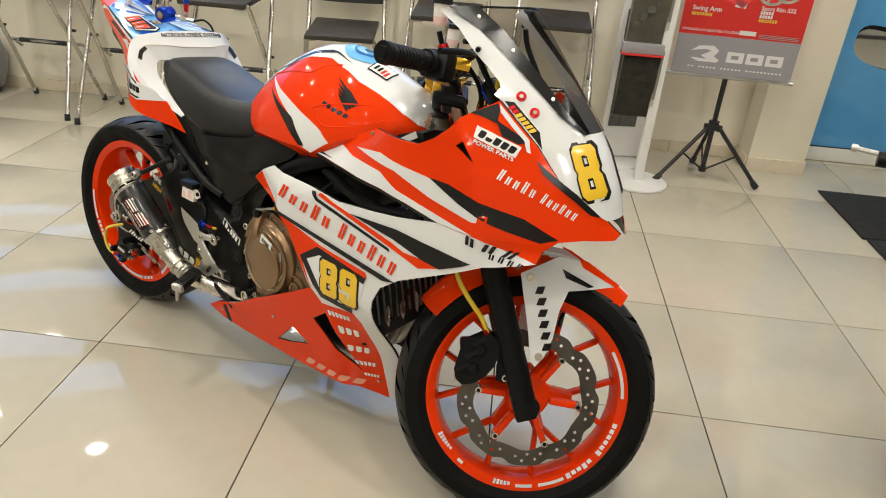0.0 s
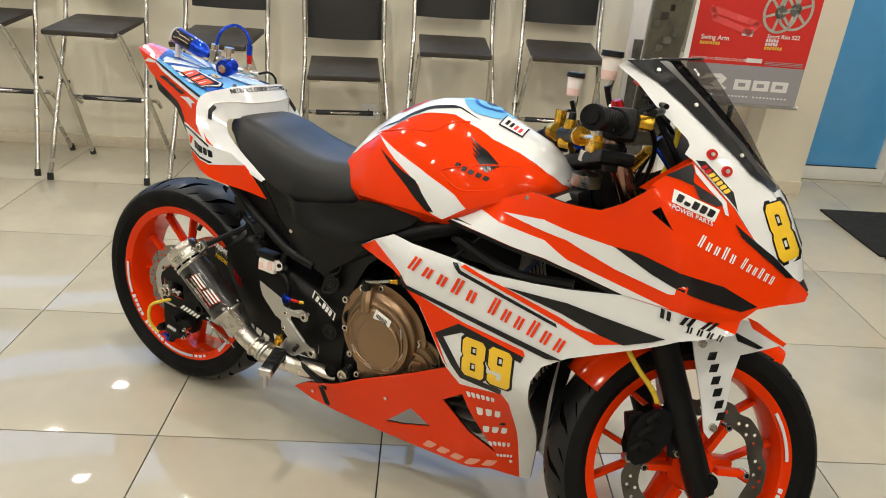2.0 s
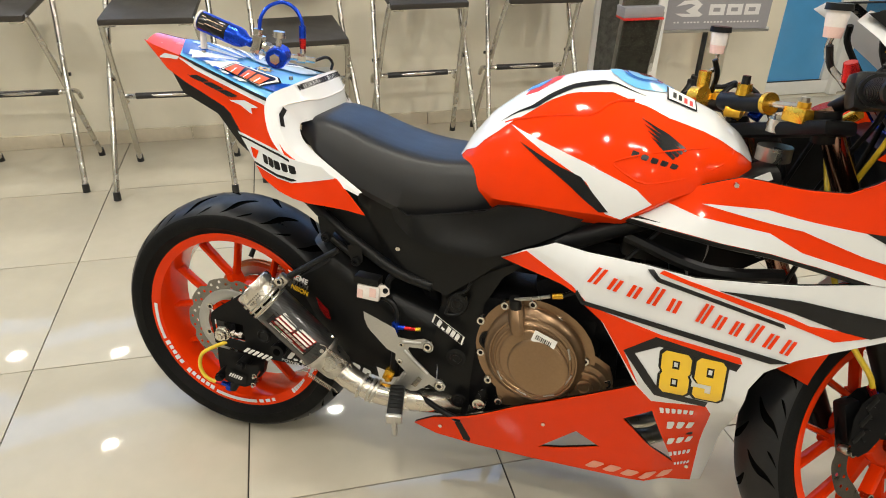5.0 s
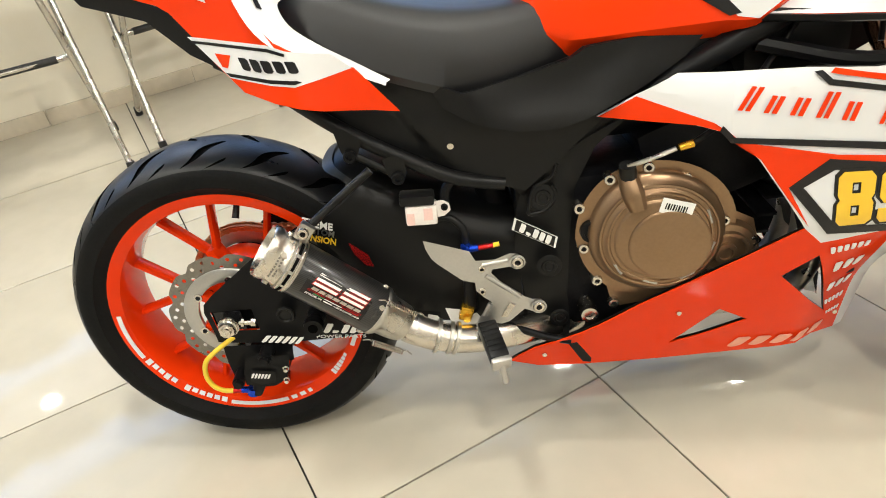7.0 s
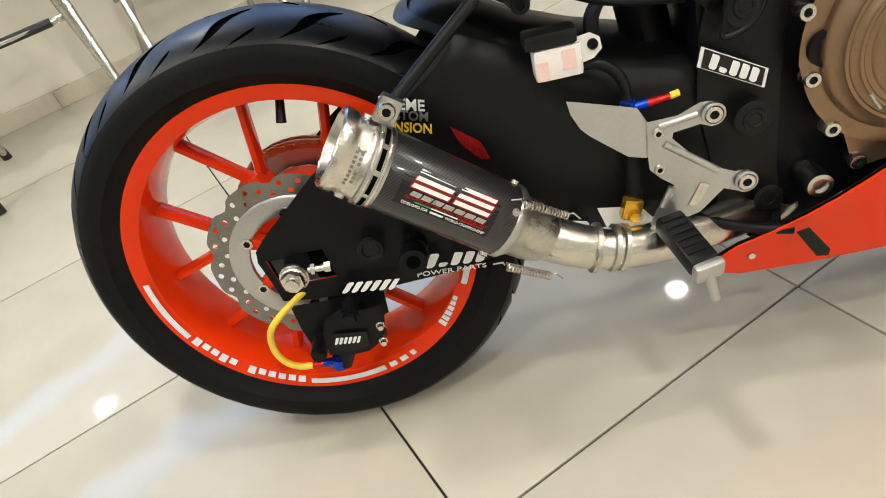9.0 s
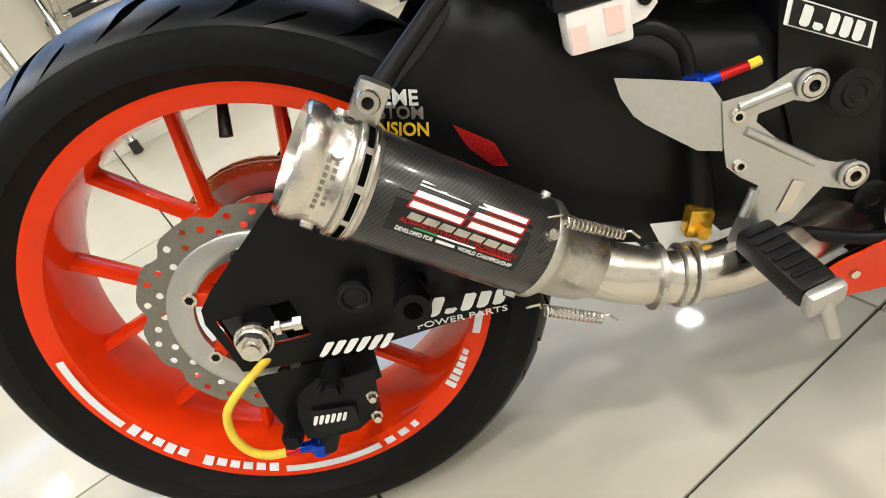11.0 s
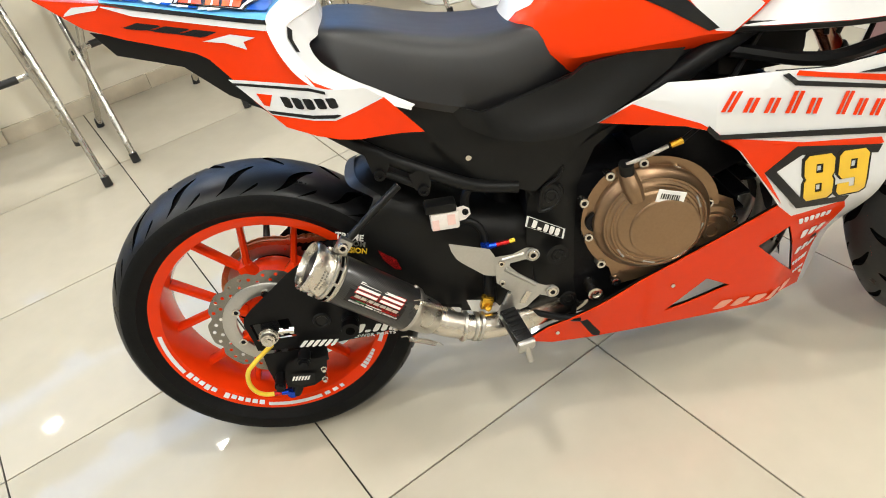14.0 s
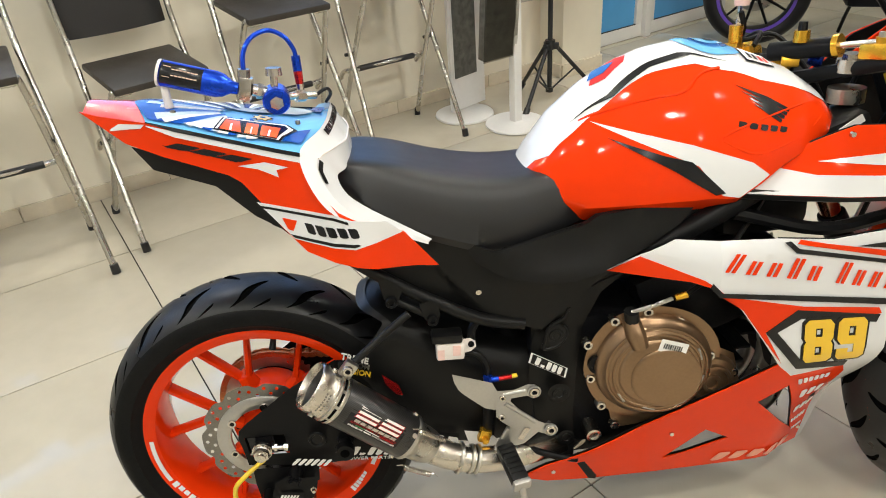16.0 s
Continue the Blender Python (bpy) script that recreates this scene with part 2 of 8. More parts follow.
def tube(bm, pts, r, seg=10, smooth=8, radii=None):
    path = curve_pts(pts, smooth) if smooth else [Vector(p) for p in pts]
    rings, nrm = [], None
    for i, p in enumerate(path):
        d = (path[min(i + 1, len(path) - 1)] - path[max(i - 1, 0)]).normalized()
        if nrm is None:
            nrm = d.orthogonal().normalized()
        nrm = (nrm - d * nrm.dot(d)).normalized()
        bi = d.cross(nrm)
        rr = r if radii is None else float(np.interp(i / (len(path) - 1), np.linspace(0, 1, len(radii)), radii))
        rings.append([bm.verts.new(p + rr * (math.cos(a) * nrm + math.sin(a) * bi)) for a in np.linspace(0, 2 * math.pi, seg, endpoint=False).tolist()])
    for A, B in zip(rings, rings[1:]):
        for k in range(seg):
            bm.faces.new((A[k], A[(k + 1) % seg], B[(k + 1) % seg], B[k]))
    bm.faces.new(rings[0][::-1])
    bm.faces.new(rings[-1])
    return bm


def lathe(bm, profile, m=None, seg=64, a0=0.0, a1=2 * math.pi, closed=False):
    """Revolves (radius, y) about the local y axis. a is measured from +x towards +z."""
    full = abs(a1 - a0 - 2 * math.pi) < 1e-6
    n = seg if full else seg + 1
    rings = []
    for i in range(n):
        a = a0 + (a1 - a0) * i / seg
        rings.append([bm.verts.new((r * math.cos(a), y, r * math.sin(a))) for r, y in profile])
    k = len(profile)
    for i in range(seg if full else seg):
        A, B = rings[i], rings[(i + 1) % n]
        for j in range(k if closed else k - 1):
            j2 = (j + 1) % k
            bm.faces.new((A[j], B[j], B[j2], A[j2]))
    if not full and closed:
        bm.faces.new(rings[0][::-1])
        bm.faces.new(rings[-1])
    if m:
        bmesh.ops.transform(bm, matrix=m, verts=[v for ring in rings for v in ring])
    return bm


def fill(bm, loops):
    """Flat fill in the xz plane of an outline and its holes."""
    es = []
    for loop in loops:
        vs = [bm.verts.new((x, 0, z)) for x, z in loop]
        es += [bm.edges.new((vs[i], vs[(i + 1) % len(vs)])) for i in range(len(vs))]
    bmesh.ops.triangle_fill(bm, use_beauty=True, use_dissolve=False, edges=es)


def plate(bm, outline, y0, y1, holes=(), bevel=0.0):
    """A slab cut to an outline in the xz plane, between two y."""
    b2 = bmesh.new()
    fill(b2, [outline, *holes])
    r = bmesh.ops.extrude_face_region(b2, geom=b2.faces[:])
    for v in r["geom"]:
        if isinstance(v, bmesh.types.BMVert):
            v.co.y = y1
    for v in b2.verts:
        if v.co.y != y1:
            v.co.y = y0
    bmesh.ops.recalc_face_normals(b2, faces=b2.faces)
    if bevel:
        es = [e for e in b2.edges if len(e.link_faces) == 2 and e.calc_face_angle(0) > 1.2]
        bmesh.ops.bevel(b2, geom=es, offset=bevel, segments=2, affect="EDGES", profile=0.6, clamp_overlap=True)
    tmp = bpy.data.meshes.new("tmp")
    b2.to_mesh(tmp)
    b2.free()
    bm.from_mesh(tmp)
    bpy.data.meshes.remove(tmp)
    return bm


def skin(outline, fun, off=0.0, thick=0.003, step=0.03, side=-1, holes=(), round_n=0):
    """A curved shell: an outline in x and z laid on the surface y = side * (fun(x, z) + off)."""
    bm = bmesh.new()
    fill(bm, [outline, *holes])
    xs = [v.co.x for v in bm.verts]
    zs = [v.co.z for v in bm.verts]
    for lo, hi, k in ((min(xs), max(xs), 0), (min(zs), max(zs), 2)):
        no = Vector((1, 0, 0)) if k == 0 else Vector((0, 0, 1))
        for i in range(math.ceil(lo / step), math.floor(hi / step) + 1):
            bmesh.ops.bisect_plane(bm, geom=bm.verts[:] + bm.edges[:] + bm.faces[:], plane_co=no * (i * step), plane_no=no)
    bmesh.ops.triangulate(bm, faces=bm.faces[:])
    r = bmesh.ops.extrude_face_region(bm, geom=bm.faces[:])
    inner = {v for v in r["geom"] if isinstance(v, bmesh.types.BMVert)}
    for v in bm.verts:
        f = fun(v.co.x, v.co.z) + off
        v.co.y = side * (max(f - thick, 0.0) if v in inner else f)
    return bm


def lerp_poly(quad, u, v):
    """A point in a quad given as upper left, upper right, lower right, lower left."""
    a, b, c, d = (Vector(q) for q in quad)
    return (a * (1 - u) + b * u) * (1 - v) + (d * (1 - u) + c * u) * v


def bars(quad, heights, gap=0.22, slant=0.16):
    """Outlines for a row of plain slanted blocks that fill a quad. heights: 1 for tall, less for short."""
    n = len(heights)
    out = []
    for i, hgt in enumerate(heights):
        if not hgt:
            continue
        u0, u1, t, k = (i + gap / 2) / n, (i + 1 - gap / 2) / n, 1 - hgt, slant * hgt / n
        c = 0.16 / n
        at_q = [(u0 + c, 1), (u1 - c - k * .3, 1), (u1 - k * .1, .86), (u1 + k * .8, t + .14), (u1 - c + k, t), (u0 + k, t), (u0 + k * .8, t + .1), (u0, .9)]
        out.append([tuple(lerp_poly(quad, min(1.02, u), v)) for u, v in at_q])
    return out


def strokes(poly):
    """A letter-sized block as two parallel upright bars."""
    a, b, c, d = (Vector(poly[k]) for k in (0, 1, 4, 5))
    up, across = (d - a + c - b) / 2, (b - a + c - d) / 2
    return [[tuple(a + across * u), tuple(a + across * v), tuple(a + across * v + up), tuple(a + across * u + up)] for u, v in ((.0, .36), (.60, .96))]


def letters(text, size, depth=0.001, bold=0.0):
    """Words in the built-in font as a bmesh, lying in xz with y the depth, left end at the origin."""
    cu = bpy.data.curves.new("words", "FONT")
    cu.body, cu.size, cu.extrude, cu.offset, cu.resolution_u = text, size, depth / 2, bold, 3
    ob = bpy.data.objects.new("words", cu)
    scene.collection.objects.link(ob)
    bpy.context.view_layer.update()
    me = bpy.data.meshes.new_from_object(ob.evaluated_get(bpy.context.evaluated_depsgraph_get()))
    bm = bmesh.new()
    bm.from_mesh(me)
    bpy.data.meshes.remove(me)
    bpy.data.objects.remove(ob)
    bpy.data.curves.remove(cu)
    bmesh.ops.transform(bm, matrix=Matrix.Rotation(radians(90), 4, "X"), verts=bm.verts)
    return bm


def words_on(text, quad, fun, off, side=-1, bold=0.0, thick=0.002):
    """Words stretched over a quad of x and z, laid on a surface."""
    bm = letters(text, 1.0, 0.1, bold)
    xs, zs = [v.co.x for v in bm.verts], [v.co.z for v in bm.verts]
    x0, x1, z0, z1 = min(xs), max(xs), min(zs), max(zs)
    for v in bm.verts:
        p = lerp_poly(quad, (v.co.x - x0) / (x1 - x0), (z1 - v.co.z) / (z1 - z0))
        front = v.co.y < 0
        v.co = (p[0], side * (fun(p[0], p[1]) + (off + thick if front else off)), p[1])
    return bm

# ---- the room ----
WALL_Y = 2.36
HALF_WALL = 1.08


def slab(name, c, s, material, kind="structure", label="", category=""):
    ob = part(name, boxed(c, s, None, 0.0), material)
    return tagged(ob, label, category, "", kind)


floor = slab("floor", (1.2, 0.9, -0.056), (12.6, 10.8, 0.1), JOINT, label="polished cream floor tiles with thin dark joints", category="floor")
slab("ceiling", (1.2, 0.9, CEIL + 0.05), (12.6, 10.8, 0.1), CEILM, label="plain white ceiling", category="ceiling")
slab("wall_north", ((-5.1 + 2.49) / 2, WALL_Y + 0.06, HALF_WALL / 2), (7.59, 0.12, HALF_WALL), WALL, label="cream painted partition wall", category="wall")
slab("wall_west", (-5.16, 0.9, CEIL / 2), (0.12, 10.8, CEIL), WALL, label="cream painted wall", category="wall")
slab("wall_south", (1.2, -4.56, CEIL / 2), (12.6, 0.12, CEIL), WALL, label="cream painted wall", category="wall")
slab("wall_east", (7.56, 0.9, CEIL / 2), (0.12, 10.8, CEIL), WALL, label="cream painted wall", category="wall")
# far wall behind the partition, with a wide window
far = bmesh.new()
plate(far, [(-5.1, 0), (7.5, 0), (7.5, CEIL), (-5.1, CEIL)], 3.46, 3.58, holes=[[(-4.6, 0.95), (7.0, 0.95), (7.0, 2.54), (-4.6, 2.54)]])
tagged(part("wall_far", far, WALL), "cream painted wall with a wide window", "wall", "", "structure")
glow = bpy.data.materials.new("daylight_sky")
glow.use_nodes = True
gb = glow.node_tree.nodes["Principled BSDF"]
gb.inputs["Base Color"].default_value = (0, 0, 0, 1)
gb.inputs["Emission Color"].default_value = (0.28, 0.52, 1.0, 1)
gb.inputs["Emission Strength"].default_value = 3.2
slab("backdrop", (1.2, 3.75, 1.80), (13.5, 0.02, 2.6), glow, label="pale blue daylight outside the far window", category="backdrop")
pill = bmesh.new()
box(pill, (2.64, 2.33, CEIL / 2), (0.30, 0.32, CEIL), None, 0.004)
tagged(part("wall_pillar", pill, WALL), "cream painted square pillar beside the glass door", "pillar", "", "structure")
bmh = bmesh.new()
box(bmh, (4.2, 2.47, 2.4), (2.82, 0.10, 0.8))
tagged(part("wall_over_door", bmh, WALL), "cream painted wall over the glass door", "wall", "", "structure")


def skirting(name, a, b, y, h=0.066, axis=0, step=0.6):
    """A row of skirting tiles along a wall."""
    base = new(name)
    tagged(base, "beige ceramic skirting tiles", "skirting", "", "structure")
    p = a
    while p < b - 1e-4:
        q = min(p + step, b)
        bm = bmesh.new()
        if axis == 0:
            box(bm, ((p + q) / 2, y, h / 2), (q - p - 0.003, 0.012, h), None, 0.0015)
        else:
            box(bm, (y, (p + q) / 2, h / 2), (0.012, q - p - 0.003, h), None, 0.0015)
        part("skirting_tile", bm, SKIRT, base)
        p = q


skirting("baseboard_1", -5.1, 2.48, WALL_Y - 0.006)
skirting("baseboard_2", 2.484, 2.796, 2.164, h=0.075)
skirting("baseboard_3", 2.17, 2.41, 2.484, h=0.075, axis=1)
skirting("baseboard_4", 2.17, 2.45, 2.796, h=0.075, axis=1)


# glazed door panels with a blue film
def glazing(name, x0, x1, y, zb, zt, frame_w, label):
    t = thing(name, pose(0, 0, 0), label, "glass door", "glass doors", "structure")
    for nm, c, s in (("bottom_rail", ((x0 + x1) / 2, y, zb / 2 + 0.002), (x1 - x0, 0.05, zb - 0.004)),
                     ("top_rail", ((x0 + x1) / 2, y, zt + 0.04), (x1 - x0, 0.05, 0.08)),
                     ("stile", (x0 + frame_w / 2, y, (zb + zt) / 2), (frame_w, 0.048, zt - zb)),
                     ("stile", (x1 - frame_w / 2, y, (zb + zt) / 2), (frame_w, 0.048, zt - zb))):
        part(nm, boxed(c, s, None, 0.003), FRAME_W, t)
    part("pane", boxed(((x0 + x1) / 2, y, (zb + zt) / 2), (x1 - x0 - 2 * frame_w + 0.01, 0.008, zt - zb + 0.01), None, 0.0), BLUEGLASS, t, "blue filmed glass")
    part("gasket", boxed(((x0 + x1) / 2, y - 0.02, zb + 0.003), (x1 - x0 - 2 * frame_w, 0.006, 0.006), None, 0.0), BLACKM, t, "black rubber gasket")
    return t


glazing("door_1", 2.80, 3.44, 2.47, 0.085, 2.0, 0.055, "closed white framed glass door with blue film")
glazing("door_2", 3.50, 4.30, 2.47, 0.085, 2.0, 0.055, "closed white framed glass door with blue film")
tagged(part("door_post", boxed((3.47, 2.46, 1.0), (0.058, 0.09, 2.0)), FRAME_W), "white aluminium door post", "post", "", "structure")
slab("wall_beyond", (5.9, 2.53, HALF_WALL / 2 + 0.3), (3.2, 0.10, HALF_WALL + 0.6), WALL, label="cream painted wall", category="wall")

# ceiling downlights, the unseen fill rows among them
lampm = thing("ceiling_light", pose(*LAMPS[0], CEIL), "square recessed ceiling downlight with a white rim", "ceiling light", "ceiling downlights")
rim = bmesh.new()
plate(rim, [(-.1, -.1), (.1, -.1), (.1, .1), (-.1, .1)], -0.012, 0.0, holes=[[(-.08, -.08), (.08, -.08), (.08, .08), (-.08, .08)]])
bmesh.ops.rotate(rim, verts=rim.verts, matrix=Matrix.Rotation(radians(-90), 3, "X"))
bmesh.ops.translate(rim, verts=rim.verts, vec=(0, 0, -0.013))
part("rim", rim, WHITEM, lampm)
for i, (lx, ly) in enumerate(LAMPS):
    if i:
        copy_thing(lampm, pose(lx, ly, CEIL))
    area_lamp("downlight", pose(lx, ly, CEIL - 0.006), 0.15, 0.15, LAMP_WATTS, LAMP_COLOUR)


# ---- high folding chairs along the wall ----
def chair(x, y, turn, seat_h, name_label):
    w, d = 0.352, 0.36
    t = thing("folding_chair", pose(x, y, 0, 0, 0, turn), name_label, "chair", "high folding chairs along the wall")
    top = seat_h + 0.36
    zs = seat_h - 0.03
    for s in (-1, 1):
        xo = s * (w / 2 + 0.022)
        bm = bmesh.new()
        tube(bm, [(xo + s * 0.040, -0.205, 0.012), (xo + s * 0.020, -0.04, seat_h * 0.52), (xo, 0.12, seat_h), (xo, 0.20, top - 0.06), (xo - s * 0.012, 0.21, top - 0.015), (xo - s * 0.05, 0.213, top)], 0.0115, 10, 5)
        part("back_leg", bm, CHROME, t, "long chromed tube from front foot to backrest")
        bm = bmesh.new()
        xi = s * (w / 2 - 0.004)
        tube(bm, [(xi + s * 0.046, 0.205, 0.012), (xi + s * 0.024, 0.055, seat_h * 0.46), (xi, -0.12, zs - 0.02), (xi - s * 0.02, -0.15, zs - 0.003), (xi - s * 0.06, -0.155, zs)], 0.0115, 10, 5)
        part("seat_leg", bm, CHROME, t, "chromed tube crossing under the seat")
        for px, py in ((xo + s * 0.040, -0.208), (xi + s * 0.046, 0.208)):
            bm = bmesh.new()
            rod(bm, (px, py, 0.0), (px, py * 0.97, 0.035), 0.0155, 0.0145, 12)
            part("rubber_foot", bm, BLACKM, t)
        bm = bmesh.new()
        rod(bm, (xo - s * 0.012, 0.03, seat_h * 0.60), (xo + s * 0.026, 0.03, seat_h * 0.60), 0.008, None, 10)
        part("pivot", bm, BLACKM, t)
    bm = bmesh.new()
    tube(bm, [(-(w / 2 + 0.030), 0.155, 0.30), (-(w / 2 + 0.030), 0.10, 0.345), (-(w / 2 - 0.02), 0.07, 0.352), (w / 2 - 0.02, 0.07, 0.352), (w / 2 + 0.030, 0.10, 0.345), (w / 2 + 0.030, 0.155, 0.30)], 0.0105, 10, 5)
    part("foot_bar", bm, CHROME, t)
    bm = bmesh.new()
    rod(bm, (-w / 2 + 0.03, 0.07, 0.352), (w / 2 - 0.03, 0.07, 0.352), 0.0135, None, 12)
    part("foot_grip", bm, BLACKM, t, "black rubber sleeve")
    bm = bmesh.new()
    rod(bm, (-w / 2 - 0.02, 0.213, top), (w / 2 + 0.02, 0.213, top), 0.0115, None, 10)
    part("top_rail", bm, CHROME, t)
    bm = bmesh.new()
    box(bm, (0, 0.0, seat_h - 0.008), (w - 0.012, d, 0.026), Matrix.Rotation(radians(4), 3, "X"), 0.009)
    part("seat", bm, SEATP, t, "dark padded seat")
    bm = bmesh.new()
    n = 10
    for k in range(n):
        a0, a1 = -1 + 2 * k / n, -1 + 2 * (k + 1) / n
        y0, y1 = 0.232 - 0.03 * (1 - a0 * a0) + 0.02, 0.232 - 0.03 * (1 - a1 * a1) + 0.02
        for z0, z1 in ((seat_h + 0.100, seat_h + 0.325),):
            vs = [bm.verts.new(p) for p in ((a0 * w / 2 * 1.06, y0 - 0.045, z0), (a1 * w / 2 * 1.06, y1 - 0.045, z0), (a1 * w / 2 * 1.06, y1 - 0.02, z1), (a0 * w / 2 * 1.06, y0 - 0.02, z1))]
            bm.faces.new(vs)
    bmesh.ops.remove_doubles(bm, verts=bm.verts, dist=1e-5)
    bmesh.ops.solidify(bm, geom=bm.faces[:], thickness=0.022)
    part("backrest", bm, BACKP, t, "black padded backrest")
    bm = bmesh.new()
    box(bm, (0.0, 0.215, seat_h + 0.118), (0.03, 0.02, 0.016), None, 0.003)
    part("clip", bm, BLACKM, t)
    return t


HIGH = "tall folding chair, dark seat, black backrest, chromed legs"
for cx, cy, turn, sh in ((-1.49, 2.06, 0, 0.73), (-0.925, 2.01, -1, 0.73), (-0.305, 1.89, -2, 0.73), (0.268, 1.99, 6, 0.60), (0.80, 2.02, 2, 0.73), (1.345, 2.06, -1, 0.73)):
    chair(cx, cy, turn, sh, HIGH if sh > 0.7 else "shorter folding chair, dark seat, black backrest, chromed legs")


# ---- banner on its tripod ----
def banner_stand():
    t = thing("banner_stand", pose(2.20, 1.95, 0, 0, 0, -4), "black tripod stand holding a red and grey hanging banner", "banner stand")
    bm = bmesh.new()
    rod(bm, (0, 0.0, 0.05), (0.0, 0.0, 1.55), 0.0125, None, 14)
    part("pole", bm, BLACKM, t)
    bm = bmesh.new()
    rod(bm, (0, 0, 0.27), (0, 0, 0.315), 0.026, None, 16)
    for a in (200, 320, 80):
        box(bm, (0.03 * math.cos(radians(a)), 0.03 * math.sin(radians(a)), 0.285), (0.03, 0.03, 0.03), Matrix.Rotation(radians(a), 3, "Z"), 0.004)
    part("hub", bm, BLACKM, t)
    bm = bmesh.new()
    rod(bm, (0, 0, 0.045), (0, 0, 0.07), 0.020, None, 14)
    part("collar", bm, BLACKM, t)
    for a, r in ((207, 0.27), (-12, 0.27), (92, 0.24)):
        c, s = math.cos(radians(a)), math.sin(radians(a))
        bm = bmesh.new()
        rod(bm, (0.03 * c, 0.03 * s, 0.285), (r * c, r * s, 0.018), 0.0105, None, 10)
        leg = part("leg", bm, BLACKM, t)
        bm = bmesh.new()
        rod(bm, (r * 0.93 * c, r * 0.93 * s, 0.036), (r * 1.03 * c, r * 1.03 * s, 0.008), 0.0155, 0.017, 10)
        part("rubber_foot", bm, BLACKM, leg)
        bm = bmesh.new()
        rod(bm, (0.015 * c, 0.015 * s, 0.06), (r * 0.55 * c, r * 0.55 * s, 0.155), 0.005, None, 8)
        part("brace", bm, BLACKM, t)
    bm = bmesh.new()
    box(bm, (0.0, -0.02, 0.548), (0.18, 0.034, 0.026), None, 0.004)
    part("clamp", bm, BLACKM, t)
    bm = bmesh.new()
    rod(bm, (-0.30, -0.03, 0.545), (0.305, -0.03, 0.545), 0.011, None, 12)
    bar = part("bottom_bar", bm, ALU, t)
    bm = bmesh.new()
    rod(bm, (-0.31, -0.03, 0.545), (-0.293, -0.03, 0.545), 0.0125, None, 12)
    part("end_cap", bm, BLACKM, bar)

    def sheet(x0, x1, z0, z1, m, nm, yo=0.0, label=""):
        bm = bmesh.new()
        plate(bm, [(x0, z0), (x1, z0), (x1, z1), (x0, z1)], -0.046 - yo, -0.0445 - yo)
        return part(nm, bm, m, t, label)
    lo = sheet(-0.275, 0.285, 0.553, 0.735, BANNER_G, "banner_foot", label="grey lower strip of the banner")
    up = sheet(-0.275, 0.285, 0.7352, 1.50, BANNER_R, "banner_print", label="red printed banner")

    def mark(poly, m, par, nm="print_mark", holes=()):
        bm = bmesh.new()
        plate(bm, poly, -0.0475, -0.0462, holes=holes)
        part(nm, bm, m, par)
    # maker's mark as a plain sweep and three plain blocks
    mark([(-0.20, 0.628), (-0.16, 0.612), (-0.075, 0.612), (-0.06, 0.622), (-0.09, 0.640), (-0.07, 0.668), (-0.10, 0.69), (-0.165, 0.685), (-0.20, 0.66), (-0.13, 0.672), (-0.105, 0.665), (-0.15, 0.64), (-0.12, 0.625), (-0.17, 0.628)], PRINTW, lo)
    for k in range(3):
        x0 = -0.03 + k * 0.09
        mark([(x0, 0.618), (x0 + 0.078, 0.618), (x0 + 0.078, 0.668), (x0, 0.668)], PRINTW, lo, holes=[[(x0 + 0.02, 0.634), (x0 + 0.055, 0.634), (x0 + 0.055, 0.652), (x0 + 0.02, 0.652)]])
    for k in range(26):
        if k not in (2, 8, 15):
            mark([(-0.20 + k * 0.017, 0.583), (-0.19 + k * 0.017, 0.583), (-0.19 + k * 0.017, 0.590), (-0.20 + k * 0.017, 0.590)], PRINTW, lo)

    def line(text, x, z, size, m, bold=0.0):
        bm = letters(text, size, 0.0012, bold)
        bmesh.ops.translate(bm, verts=bm.verts, vec=(x, -0.0469, z))
        part("print_words", bm, m, up)
    line("AVAILABLE IN SELECTED COLOURS", -0.262, 0.752, 0.017, PRINTW)
    line("Swing Arm", -0.235, 0.845, 0.030, PRINTW, 0.0004)
    line("Sport Rim 522", 0.07, 0.868, 0.026, PRINTW, 0.0004)
    mark([(0.0, 0.750), (0.075, 0.750), (0.075, 0.770), (0.0, 0.770)], PRINTW, up)
    for x0, z0, wd, m in ((-0.235, 0.822, 0.10, PRINTY), (0.07, 0.815, 0.085, PRINTY), (0.07, 0.850, 0.06, PRINTW), (0.07, 0.833, 0.06, PRINTW)):
        for k in range(int(wd / 0.012)):
            mark([(x0 + k * 0.012, z0), (x0 + k * 0.012 + 0.009, z0), (x0 + k * 0.012 + 0.009, z0 + 0.014), (x0 + k * 0.012, z0 + 0.014)], m, up)
    for k in range(3):
        mark([(0.09, 0.757 - k * 0.007), (0.27, 0.757 - k * 0.007), (0.27, 0.760 - k * 0.007), (0.09, 0.760 - k * 0.007)], BANNER_G, up)
    # printed picture of a swing arm: two rails and a cross tube
    for a, b, r in (((-0.22, 0.985), (0.02, 0.925), 0.014), ((-0.20, 0.945), (-0.01, 0.885), 0.014), ((0.02, 0.935), (-0.03, 0.875), 0.017), ((-0.21, 0.99), (-0.19, 0.94), 0.012)):
        d = (Vector(b) - Vector(a)).normalized()
        nn = Vector((-d.y, d.x)) * r
        mark([tuple(Vector(a) - nn), tuple(Vector(b) - nn), tuple(Vector(b) + nn), tuple(Vector(a) + nn)], PINK, up)
    mark([(-0.05, 0.872), (0.0, 0.868), (0.005, 0.895), (-0.045, 0.90)], PRINTW, up)
